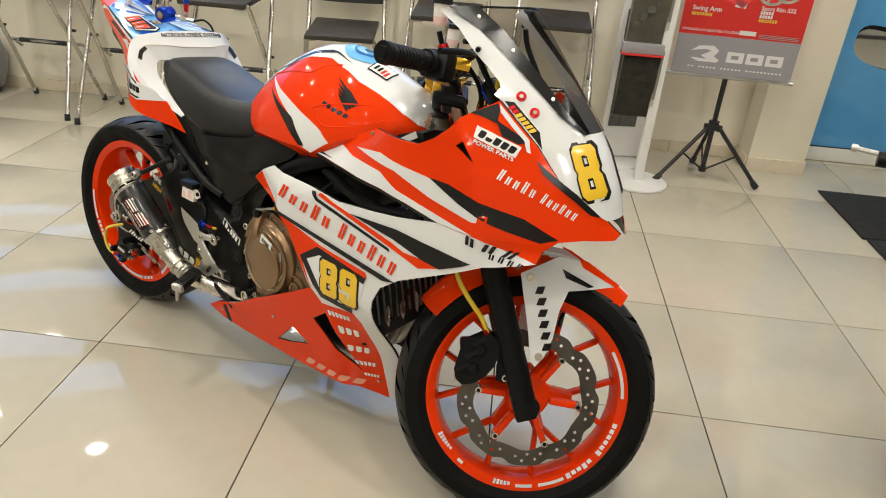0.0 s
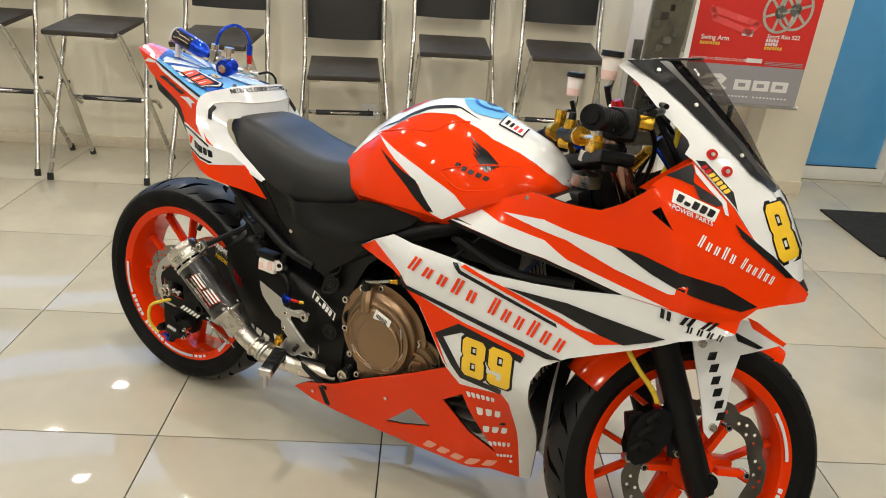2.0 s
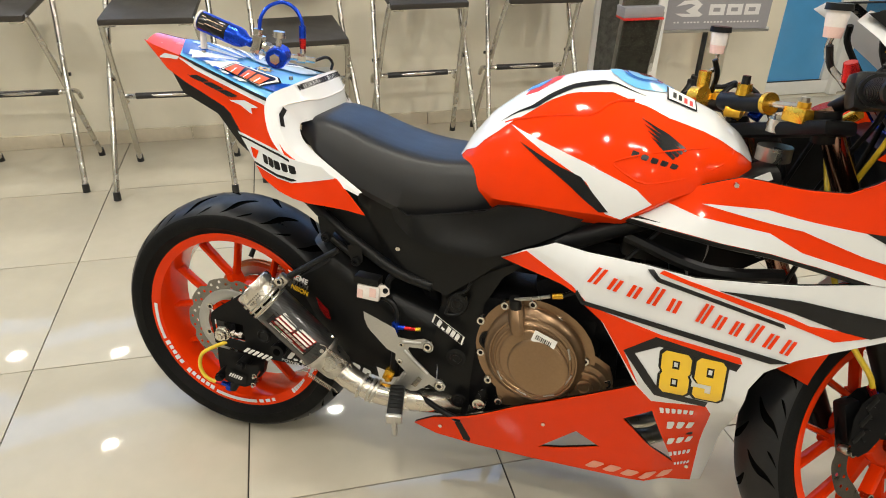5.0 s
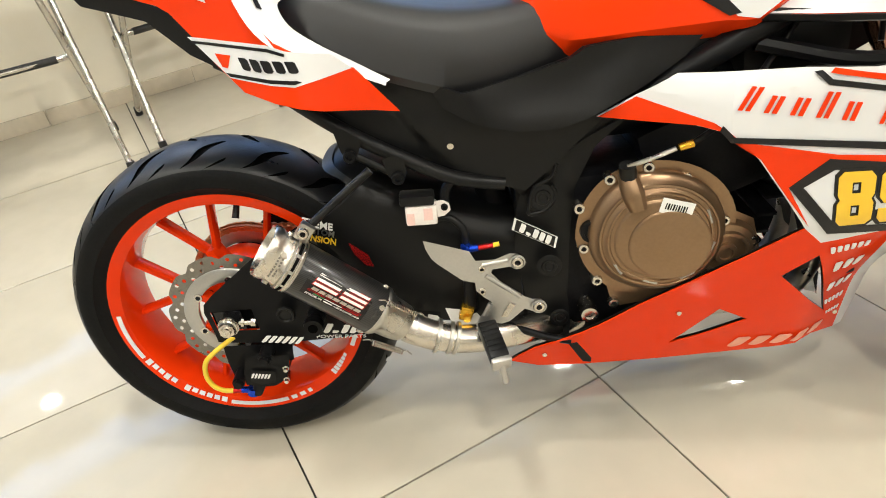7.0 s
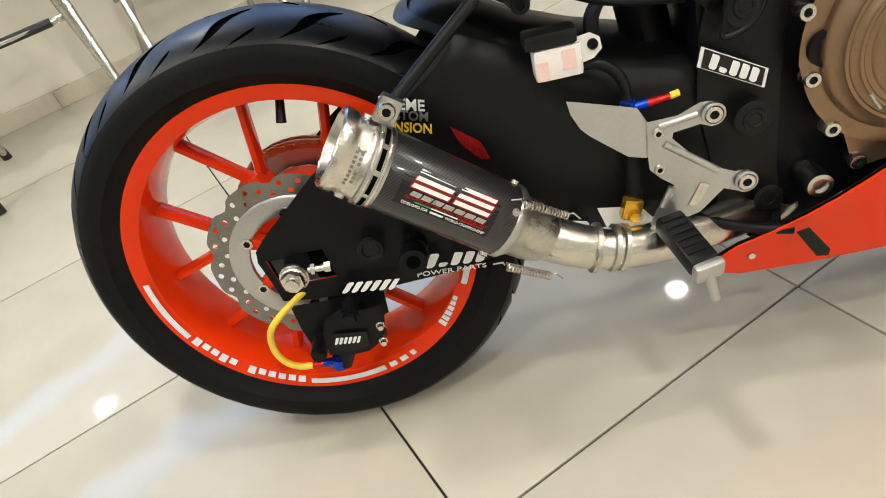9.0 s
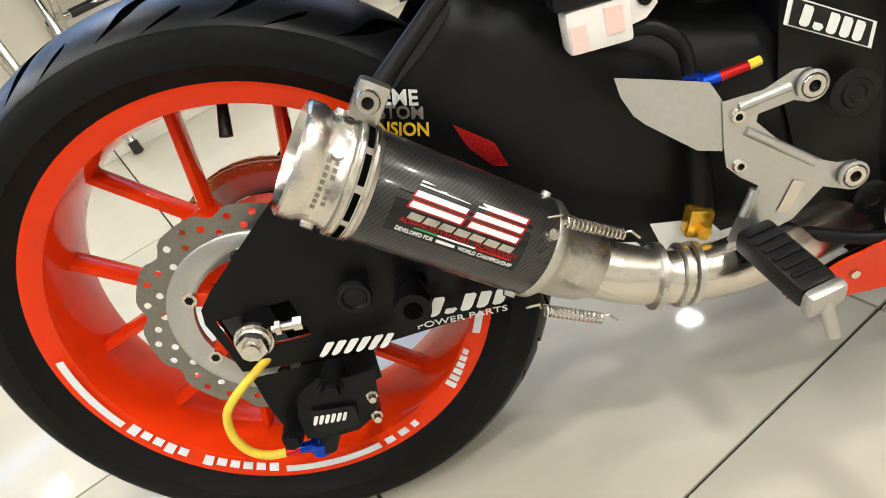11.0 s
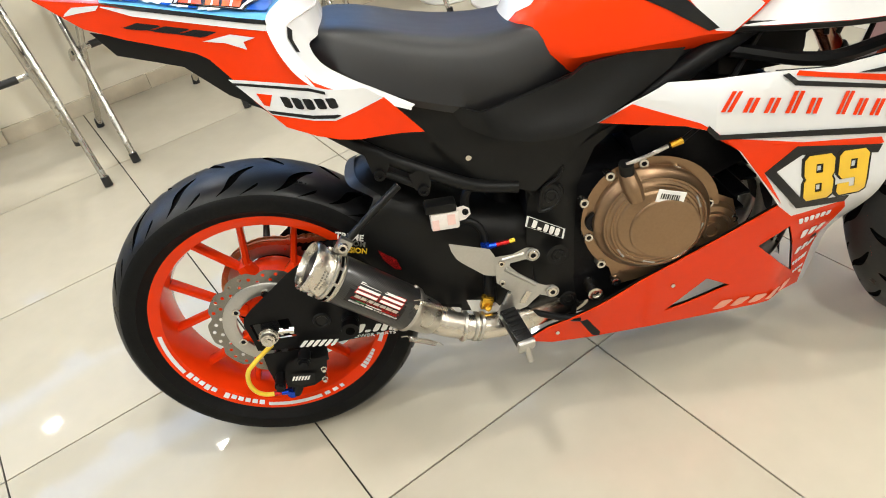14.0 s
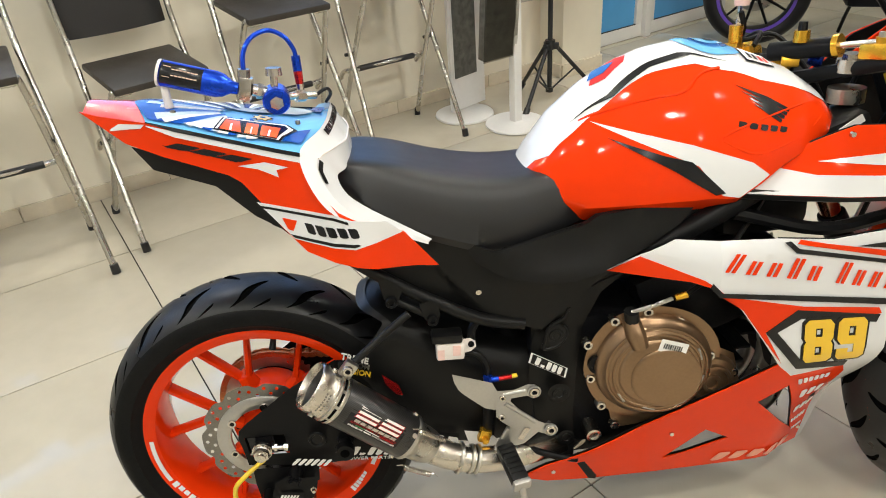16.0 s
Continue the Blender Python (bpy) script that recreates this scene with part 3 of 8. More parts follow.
    # printed picture of two wheels: rings and spokes
    for wx, wz, rr in ((0.17, 1.0, 0.095), (0.105, 0.985, 0.095)):
        ring = [(wx + rr * 0.85 * math.cos(a), wz + rr * math.sin(a)) for a in np.linspace(0, 2 * math.pi, 36, endpoint=False)]
        hole = [(wx + rr * 0.72 * math.cos(a), wz + rr * 0.87 * math.sin(a)) for a in np.linspace(0, 2 * math.pi, 36, endpoint=False)]
        mark(ring, PRINTG, up, holes=[hole])
        hub = [(wx + 0.026 * math.cos(a), wz + 0.03 * math.sin(a)) for a in np.linspace(0, 2 * math.pi, 14, endpoint=False)]
        mark(hub, PRINTD, up)
        for k in range(6):
            a = k * math.pi / 3 + 0.3
            d, nn = Vector((math.cos(a) * 0.85, math.sin(a))), Vector((-math.sin(a), math.cos(a))) * 0.006
            p, q = Vector((wx, wz)) + d * 0.03, Vector((wx, wz)) + d * rr * 0.9
            mark([tuple(p - nn), tuple(q - nn), tuple(q + nn), tuple(p + nn)], PRINTG, up)


banner_stand()


# ---- brochure racks on round bases ----
def rack(x, y, turn):
    t = thing("brochure_rack", pose(x, y, 0, 0, 0, turn), "white pole rack on a round base with catalogues in clear pockets", "brochure rack", "brochure racks")
    bm = bmesh.new()
    lathe(bm, [(0.0, 0.0), (0.145, 0.0), (0.15, 0.004), (0.148, 0.012), (0.06, 0.022), (0.0, 0.022)], Matrix.Rotation(radians(90), 4, "X"), 40)
    part("base", bm, WHITEM, t)
    bm = bmesh.new()
    box(bm, (0, 0, 0.80), (0.045, 0.045, 1.56), None, 0.006)
    part("pole", bm, WHITEM, t)
    for k, (z, h) in enumerate(((0.50, 0.30), (0.86, 0.34))):
        bm = bmesh.new()
        box(bm, (-0.10, 0.0, z), (0.17, 0.05, h), Matrix.Rotation(radians(6), 3, "X"), 0.003)
        pk = part("catalogue", bm, PRINTD if k == 0 else PRINTG, t, "stack of printed catalogues")
        bm = bmesh.new()
        box(bm, (-0.10, -0.032, z + 0.01), (0.19, 0.004, h + 0.03), Matrix.Rotation(radians(6), 3, "X"), 0.001)
        part("pocket_front", bm, SMOKE, pk, "clear pocket")
    bm = bmesh.new()
    box(bm, (-0.105, -0.015, 0.675), (0.19, 0.08, 0.045), None, 0.003)
    part("shelf", bm, BANNER_G, t, "grey shelf with a red edge")
    bm = bmesh.new()
    box(bm, (-0.105, -0.022, 0.648), (0.192, 0.085, 0.008), None, 0.001)
    part("edge_strip", bm, BANNER_R, t)
    for k in range(7):
        bm = bmesh.new()
        box(bm, (-0.16 + 0.03 * (k % 4), -0.038, 0.78 + 0.035 * k), (0.02 + 0.008 * (k % 3), 0.003, 0.03), Matrix.Rotation(radians(6), 3, "X"), 0.0)
        part("cover_picture", bm, PRINTD, t)
    return t


rack(1.85, 1.80, 0)
bm = bmesh.new()
r2 = thing("display_board", pose(1.74, 2.08, 0, 0, 0, 10), "white upright display board on a round base", "display board")
lathe(bm, [(0.0, 0.0), (0.145, 0.0), (0.15, 0.004), (0.148, 0.012), (0.06, 0.022), (0.0, 0.022)], Matrix.Rotation(radians(90), 4, "X"), 40)
part("base", bm, WHITEM, r2)
part("panel", boxed((0.05, 0.02, 0.80), (0.24, 0.02, 1.54)), WHITEM, r2)
part("poster", boxed((0.03, 0.006, 0.50), (0.15, 0.006, 0.60), None, 0.0), PRINTD, r2, "dark printed sheet in a sleeve")

# ---- waste bin with a clear liner ----
tb = thing("waste_bin", pose(-2.0, 2.2, 0), "dark basket waste bin with a clear plastic liner", "waste bin")
bm = bmesh.new()
lathe(bm, [(0.0, 0.004), (0.10, 0.004), (0.135, 0.26), (0.142, 0.265), (0.142, 0.275), (0.13, 0.272), (0.096, 0.012), (0.0, 0.012)], Matrix.Rotation(radians(90), 4, "X"), 32)
part("basket", bm, NAVY, tb)
bm = bmesh.new()
lathe(bm, [(0.118, 0.04), (0.15, 0.12), (0.172, 0.2), (0.155, 0.255), (0.148, 0.279), (0.13, 0.281)], Matrix.Rotation(radians(90), 4, "X"), 40)
for v in bm.verts:
    v.co *= 1 + 0.06 * noise.noise(v.co * 18)
part("liner", bm, BAG, tb, "crumpled clear plastic liner")
for v in range(18):
    a = v * 2 * math.pi / 18
    bm = bmesh.new()
    rod(bm, (0.136 * math.cos(a), 0.136 * math.sin(a), 0.266), (0.142 * math.cos(a), 0.142 * math.sin(a), 0.296), 0.004, None, 6)
    part("rim_slat", bm, NAVY, tb)
bm = bmesh.new()
lathe(bm, [(0.138, 0.293), (0.147, 0.293), (0.147, 0.301), (0.138, 0.301)], Matrix.Rotation(radians(90), 4, "X"), 36, closed=True)
part("rim_ring", bm, NAVY, tb)

# ---- wall socket ----
ts = thing("wall_socket", pose(0.36, WALL_Y, 0.285), "white double wall socket plate", "socket")
part("plate", boxed((0, -0.006, 0), (0.088, 0.010, 0.088), None, 0.003), WHITEM, ts)
for sx, sz in ((-0.012, -0.012), (0.012, -0.012), (0, 0.012)):
    part("slot", boxed((sx, -0.0115, sz), (0.004 if sz < 0 else 0.005, 0.002, 0.009), None, 0.0), BLACKM, ts)
part("switch", boxed((0.026, -0.0125, 0.03), (0.012, 0.004, 0.018), None, 0.001), WHITEM, ts)

# ---- black mats ----
for yy0, yy1, xx0 in ((1.375, 1.93, 2.80), (0.80, 1.365, 2.815)):
    bm = bmesh.new()
    box(bm, (xx0 + 0.45, (yy0 + yy1) / 2, 0.006), (0.90, yy1 - yy0, 0.010), None, 0.002)
    tagged(part("floor_mat", bm, MAT_B), "black rubber floor mat lying on the tiles", "mat", "floor mats")

# ---- the motorcycle ----
BIKE = Matrix.Translation((0.0122, 0.3061, 0.0006)) @ pose(0, 0, 0, 0, 0, -28.3) @ pose(0, 0, 0, -7.5, 0, 0)
bike = thing("motorcycle", BIKE, "red and white racing sport motorcycle leaning on its side stand", "motorcycle")
RAKE = radians(25.5)
STEER = radians(35.5)
AXLE_R = Vector((0.005, -0.003, 0.300))
AXLE_F = Vector((1.403, -0.014, 0.283))
AXIS = Vector((-math.sin(RAKE), 0, math.cos(RAKE)))
PIVOT = AXLE_F + Vector((-math.cos(RAKE), 0, -math.sin(RAKE))) * 0.037
TURNED = Matrix.Translation(PIVOT) @ Matrix.Rotation(STEER, 4, AXIS) @ Matrix.Translation(-PIVOT)


def relu(v):
    return max(0.0, v)


def sm(a, b, v):
    t = min(1.0, max(0.0, (v - a) / (b - a)))
    return t * t * (3 - 2 * t)


# what lies round the wheels or on the outer bodywork keeps its width
WIDE = ("belly_pan", "belly_liner", "side_cowl", "cowl_liner", "upper_cowl", "tail_side", "tail_hump", "seat", "fuel_tank", "fairing_bolt")


def settle(co, slim):
    """The rear half is a little longer than drawn, and its running gear sits lower and closer in."""
    x, y, z = co
    low = sm(.72, .62, x) * sm(.20, .26, z)
    if slim:
        y = math.copysign(abs(y) - .027 * sm(.085, .145, abs(y)) * sm(.80, .60, x) * sm(.20, .26, z) * sm(.74, .56, z), y)
    return Vector((x - .028 * relu(.55 - x), y, z - .006 - .008 * low * sm(.54, .42, z)))


def bp(name, bm, material, parent=bike, label="", turn=False, angle=38, keep=False):
    """A part of the motorcycle; turn: it steers with the fork; keep: its shape is already final."""
    if turn:
        bmesh.ops.transform(bm, matrix=TURNED, verts=bm.verts)
    elif not (keep or parent.name.startswith(("rear_wheel", "tyre", "brake_disc"))):
        slim = not (name.startswith(WIDE) or parent.name.startswith(WIDE))
        for v in bm.verts:
            v.co = settle(v.co, slim)
    return part(name, bm, material, parent, label, angle)


def lin(x, xs, ys):
    return float(np.interp(x, xs, ys))


def nose_line(z):
    return lin(z, (.6, .70, .80, .87, .95, 1.08), (1.50, 1.545, 1.51, 1.47, 1.405, 1.26))


def cowl_low(x, z):
    return .222 - .30 * relu(.45 - z) - .5 * relu(.8 - x) * sm(.35, .5, z) - .6 * relu(x - .97) * sm(.45, .25, z) - .8 * relu(z - .66) * sm(1.15, .85, x)


def cowl_high(x, z):
    return .222 * min(1.0, max(0.0, nose_line(z) - x) / .2) ** .65 - .3 * relu(1.15 - x) * sm(.72, .8, z)


def cowl(x, z):
    """Half width of the fairing at x and z."""
    k = sm(1.12, 1.24, x) * sm(.60, .70, z)
    return cowl_low(x, z) * (1 - k) + cowl_high(x, z) * k


# -- wheels --
def at(c):
    return Matrix.Translation(c)


def wheel(name, c, tyre_r, tyre_w, rim_w, turn, spokes, a_off, label):
    hw = rim_w / 2
    m = at(c)
    bm = bmesh.new()
    lathe(bm, [(.2285, -hw), (.2285, -hw + .006), (.221, -hw + .012), (.214, -hw + .03), (.211, 0), (.214, hw - .03), (.221, hw - .012), (.2285, hw - .006), (.2285, hw),
               (.2215, hw), (.208, hw - .006), (.202, hw - .025), (.199, 0), (.202, -hw + .025), (.208, -hw + .006), (.2215, -hw)], m, 96, closed=True)
    w = bp(name, bm, RED, bike, label, turn, keep=True)
    s = tyre_w / 2

    def crown(u):
        """Radius and distance from the middle, u from 0 at the crown to 1 at the widest point."""
        return .246 + (tyre_r - .246) * max(0.0, math.cos(u * math.pi / 2)) ** .62, s * math.sin(u * math.pi / 2) * (1 if u < .9 else .99)

    bm = bmesh.new()
    for side in (-1, 1):
        prof = [(.2225, side * (hw - .004)), (.236, side * (hw + .004)), (.246, side * s * .985)]
        for k in range(6):
            r, y = crown(1 - .27 * k / 5)
            prof.append((r - .0012 * (k == 5), side * y))
        lathe(bm, prof if side < 0 else prof[::-1], m, 112)
    ty = bp("tyre", bm, SIDEWALL, w, "black road tyre with curved grooves", turn)
    # tread: columns that follow the sweep of the grooves, with the groove floors let in
    bm, gm = bmesh.new(), bmesh.new()
    n, nu = 18, 22
    per = 2 * math.pi / n
    for side in (-1, 1):
        cols = []
        for i in range(n):
            a0 = per * (i + (.5 if side > 0 else 0))
            for f, kind in ((-.5, 0), (-.5, 1), (-.3, 3), (-.1, 3), (0, 0), (0, 1), (.1, 3), (.3, 3)):
                big = f == 0
                if kind == 3:
                    cols.append([(a0 + f * per, 0, 0)] * (nu + 1))
                    continue
                col = []
                for k in range(nu + 1):
                    u = .75 * k / nu
                    lo, hi = (.04, .66) if big else (.50, .72)
                    t = min(1.0, max(0.0, (u - lo) / (hi - lo)))
                    wd = (.0105 if big else .0050) * (math.sin(math.pi * t) ** .45 if 0 < t < 1 else 0) * (1.15 - .6 * t) / tyre_r
                    col.append((a0 + f * per, wd * (1 if kind else -1), 1 if kind == 0 else 2))
                cols.append(col)
        grid = []
        for col in cols:
            line = []
            for k, (a, wd, kind) in enumerate(col):
                u = .75 * k / nu
                r, y = crown(u)
                g = a + wd + .40 * u ** 1.15 + .03 * math.sin(u * 8)
                line.append((r, side * y, g, kind))
            grid.append(line)

        def vert(b, q, dr=0.0):
            r, y, g, kind = q
            return b.verts.new(m @ Vector(((r + dr) * math.cos(g), y, (r + dr) * math.sin(g))))
        vg = [[vert(bm, q) for q in line] for line in grid]
        for c in range(len(grid)):
            d = (c + 1) % len(grid)
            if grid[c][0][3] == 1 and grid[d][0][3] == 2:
                # groove floor and walls, coloured near-black for the shade between tread blocks
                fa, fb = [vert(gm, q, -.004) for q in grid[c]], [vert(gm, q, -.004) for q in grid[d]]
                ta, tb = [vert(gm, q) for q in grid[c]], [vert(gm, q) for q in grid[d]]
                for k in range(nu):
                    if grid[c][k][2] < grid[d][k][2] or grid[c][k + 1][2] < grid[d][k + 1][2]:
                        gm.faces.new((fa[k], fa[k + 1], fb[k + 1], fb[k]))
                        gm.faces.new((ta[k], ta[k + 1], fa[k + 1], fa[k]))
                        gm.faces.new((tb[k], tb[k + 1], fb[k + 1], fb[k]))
                continue
            for k in range(nu):
                bm.faces.new((vg[c][k], vg[c][k + 1], vg[d][k + 1], vg[d][k]))
    bmesh.ops.remove_doubles(bm, verts=bm.verts, dist=1e-6)
    bp("tread", bm, RUBBER, ty, "grooved tread", turn)
    bp("tread_groove", gm, RECESS_SHADE, ty, "", turn)
    # hub and forked spokes
    bm = bmesh.new()
    lathe(bm, [(.018, -.052), (.046, -.052), (.052, -.045), (.046, -.02), (.046, .02), (.052, .045), (.046, .052), (.018, .052)], m, 36, closed=True)
    bp("hub", bm, RED, w, "", turn)
    for i in range(spokes):
        a = a_off + 2 * math.pi * i / spokes
        bm = bmesh.new()

        def rib(r0, a0, r1, a1, w0, w1, d0, d1):
            p, q = Vector((r0 * math.cos(a0), 0, r0 * math.sin(a0))), Vector((r1 * math.cos(a1), 0, r1 * math.sin(a1)))
            d = (q - p).normalized()
            nrm = Vector((-d.z, 0, d.x))
            vs = []
            for pt, ww, dd in ((p, w0, d0), (q, w1, d1)):
                for sx, sy in ((-1, -.6), (-.55, -1), (.55, -1), (1, -.6), (1, .6), (.55, 1), (-.55, 1), (-1, .6)):
                    vs.append(bm.verts.new(m @ (pt + nrm * ww * sx + Vector((0, dd * sy, 0)))))
            for k in range(8):
                bm.faces.new((vs[k], vs[(k + 1) % 8], vs[8 + (k + 1) % 8], vs[8 + k]))
            bm.faces.new(vs[:8][::-1])
            bm.faces.new(vs[8:])
        rib(.040, a, .108, a, .017, .0125, .030, .020)
        for sgn in (-1, 1):
            rib(.096, a + sgn * .045, .2045, a + sgn * .27, .0064, .0056, .012, .014)
        bp("spoke", bm, RED, w, "", turn)
    return w


rear = wheel("rear_wheel", AXLE_R, .300, .156, .124, False, 6, radians(49), "red painted alloy rear wheel")
front = wheel("front_wheel", AXLE_F, .300, .122, .094, True, 6, radians(2), "red painted alloy front wheel")


def ring_marks(w, c, y, turn, arcs, letters_at):
    """White pinstripe arcs and blocks round the rim's outer lip."""
    for a0, a1, r0, r1 in arcs:
        bm = bmesh.new()
        lathe(bm, [(r0, y), (r1, y), (r1, y - .0012), (r0, y - .0012)], at(c), max(4, int(abs(a1 - a0) / .06)), radians(a0), radians(a1), True)
        bp("rim_stripe", bm, WHITE, w, "", turn)
    for a0, n, step, hs in letters_at:
        for i in range(n):
            if hs[i % len(hs)]:
                bm = bmesh.new()
                a = a0 + i * step
                lathe(bm, [(.2085, y + .002), (.2085 + .0115 * hs[i % len(hs)], y), (.2085 + .0115 * hs[i % len(hs)], y - .0012), (.2085, y + .0008)], at(c), 2, radians(a), radians(a + step * .72), True)
                bp("rim_letter_block", bm, WHITE, w, "", turn)


# -- brake discs --
def disc(w, c, y, r_out, r_in, turn, lobes=9, a_off=0.0):
    bm = bmesh.new()
    n = lobes * 12
    outer, inner, holes = [], [], []
    for i in range(n):
        a = 2 * math.pi * i / n
        ph = (a * lobes / (2 * math.pi)) % 1.0
        r = r_out - .0085 * lin(ph, (0, .30, .42, .50, .58, .70, 1), (0, 0, .75, 1, .75, 0, 0))
        outer.append((r * math.cos(a), r * math.sin(a)))
    for i in range(96):
        a = 2 * math.pi * i / 96
        ri = r_in + .0030 * math.cos(a * lobes)
        inner.append((ri * math.cos(a), ri * math.sin(a)))
    for i in range(lobes):
        for f, h in ((.06, .30), (.22, .62), (.38, .36), (-.06, .70), (-.22, .48)) if turn else ((.10, .36), (.30, .68), (.50, .26), (.72, .55), (-.04, .74)):
            a, rr = 2 * math.pi * (i + f) / lobes, r_in + (r_out - r_in) * h
            holes.append([(rr * math.cos(a) + .0036 * math.cos(b), rr * math.sin(a) + .0036 * math.sin(b)) for b in np.linspace(0, 2 * math.pi, 8, endpoint=False).tolist()])
    plate(bm, outer, y - .0025, y + .0025, holes=[inner, *holes])
    bmesh.ops.translate(bm, verts=bm.verts, vec=c)
    d = bp("brake_disc", bm, DISC_F if turn else DISC, w, "drilled wavy steel disc", turn)
    bm = bmesh.new()
    lathe(bm, [(.066, y - .0045), (.070, y - .006), (r_in + .004, y - .006), (r_in + .006, y - .0045), (r_in + .006, y + .003), (.066, y + .003)], at(c), 64, closed=True)
    if not turn:
        bp("disc_carrier", bm, ALU, d, "pale grey inner ring", turn)
    else:
        bm.free()
    for i in range(6):
        a = a_off + 2 * math.pi * i / 6
        rb = r_in * .94 if turn else .070
        p = Vector(c) + Vector((rb * math.cos(a), y, rb * math.sin(a)))
        bm = bmesh.new()
        rod(bm, p + Vector((0, .01, 0)), p + Vector((0, -.009, 0)), .0085, .0075, 16)
        bp("disc_bolt", bm, STEEL, d, "", turn)
        # dark hexagon on the bolt head, painted shade of its socket
        bm = bmesh.new()
        rod(bm, p + Vector((0, -.0088, 0)), p + Vector((0, -.0094, 0)), .0045, None, 6)
        bp("bolt_socket", bm, INNER, d, "", turn)
        bm = bmesh.new()
        q = Vector(c) + Vector((.05 * math.cos(a), y + .008, .05 * math.sin(a)))
        m, ln = frame_to(q, p + Vector((0, .006, 0)))
        box(bm, m @ Vector((0, 0, ln / 2)), (.024, .014, ln), m.to_3x3(), .003)
        bp("disc_arm", bm, RED, w, "", turn)
    return d


disc(front, AXLE_F, -.062, .159, .120, True, 9, radians(2))
disc(rear, AXLE_R, -.066, .120, .086, False, 10, radians(24))


# -- tank --
def t_top(x):
    return lin(x, (.522, .54, .578, .632, .69, .737, .80, .86, .898, .985, 1.03, 1.052, 1.062), (.775, .812, .862, .905, .936, .952, .960, .950, .936, .900, .868, .842, .815))


def t_low(x):
    return lin(x, (.522, .565, .60, .70, .80, .843, .88, .919, 1.0, 1.062), (.770, .735, .722, .730, .735, .730, .752, .776, .806, .812))


def t_wide(x):
    return lin(x, (.522, .535, .56, .62, .70, .78, .88, .96, 1.02, 1.05, 1.062), (.050, .074, .098, .128, .152, .168, .170, .146, .108, .070, .045))


def tank_y(x, z):
    lo, hi = t_low(x), t_top(x)
    t = min(1.0, max(0.0, (z - lo) / max(hi - lo, .004)))
    return t_wide(x) * (1 - t ** 2.1) ** .62


def tank_z(x, y):
    t = (1 - min(1.0, abs(y) / t_wide(x)) ** (1 / .62)) ** (1 / 2.1)
    return t_low(x) + t * (t_top(x) - t_low(x))


bm = bmesh.new()
rows = []
NS = 26
for i in range(61):
    u = i / 60
    x = .522 + .540 * (0.5 - 0.5 * math.cos(math.pi * u))
    ring = []
    for k in range(-NS, NS + 1):
        y = t_wide(x) * math.sin(k / NS * math.pi / 2) if abs(k) < NS else t_wide(x) * (1 if k > 0 else -1)
        ring.append(bm.verts.new((x, y, tank_z(x, y))))
    ring.append(bm.verts.new((x, t_wide(x) * .8, t_low(x) - .03)))
    ring.insert(0, bm.verts.new((x, -t_wide(x) * .8, t_low(x) - .03)))
    rows.append(ring)
for A, B in zip(rows, rows[1:]):
    for k in range(len(A) - 1):
        bm.faces.new((A[k], A[k + 1], B[k + 1], B[k]))
bm.faces.new(rows[0])
bm.faces.new(rows[-1][::-1])
tank = bp("fuel_tank", bm, RED, bike, "glossy red fuel tank with a white top band")


def tank_top_skin(outline, off):
    """A film on the top of the tank: an outline in x and y."""
    bm = bmesh.new()
    fill(bm, [outline])
    for lo, hi, no in ((.5, 1.1, Vector((1, 0, 0))), (-.2, .2, Vector((0, 0, 1)))):
        for i in range(math.ceil(lo / .012), math.floor(hi / .012) + 1):
            bmesh.ops.bisect_plane(bm, geom=bm.verts[:] + bm.edges[:] + bm.faces[:], plane_co=no * (i * .012), plane_no=no)
    for v in bm.verts:
        x, y = v.co.x, v.co.z
        e = 1e-3
        nx = -(tank_z(x + e, y) - tank_z(x - e, y)) / (2 * e)
        ny = -(tank_z(x, y + e) - tank_z(x, y - e)) / (2 * e)
        nrm = Vector((nx, ny, 1)).normalized()
        v.co = Vector((x, y, tank_z(x, y))) + nrm * off
    return bm


band = [(.524, -.045), (.56, -.072), (.64, -.076), (.72, -.066), (.80, -.072), (.90, -.092), (.98, -.086), (1.02, -.078), (1.05, -.055), (1.059, -.03),
        (1.059, .03), (1.05, .055), (1.02, .078), (.98, .086), (.90, .092), (.80, .072), (.72, .066), (.64, .076), (.56, .072), (.524, .045)]
bp("tank_band", tank_top_skin(band, .0012), WHITE, tank, "white top band")
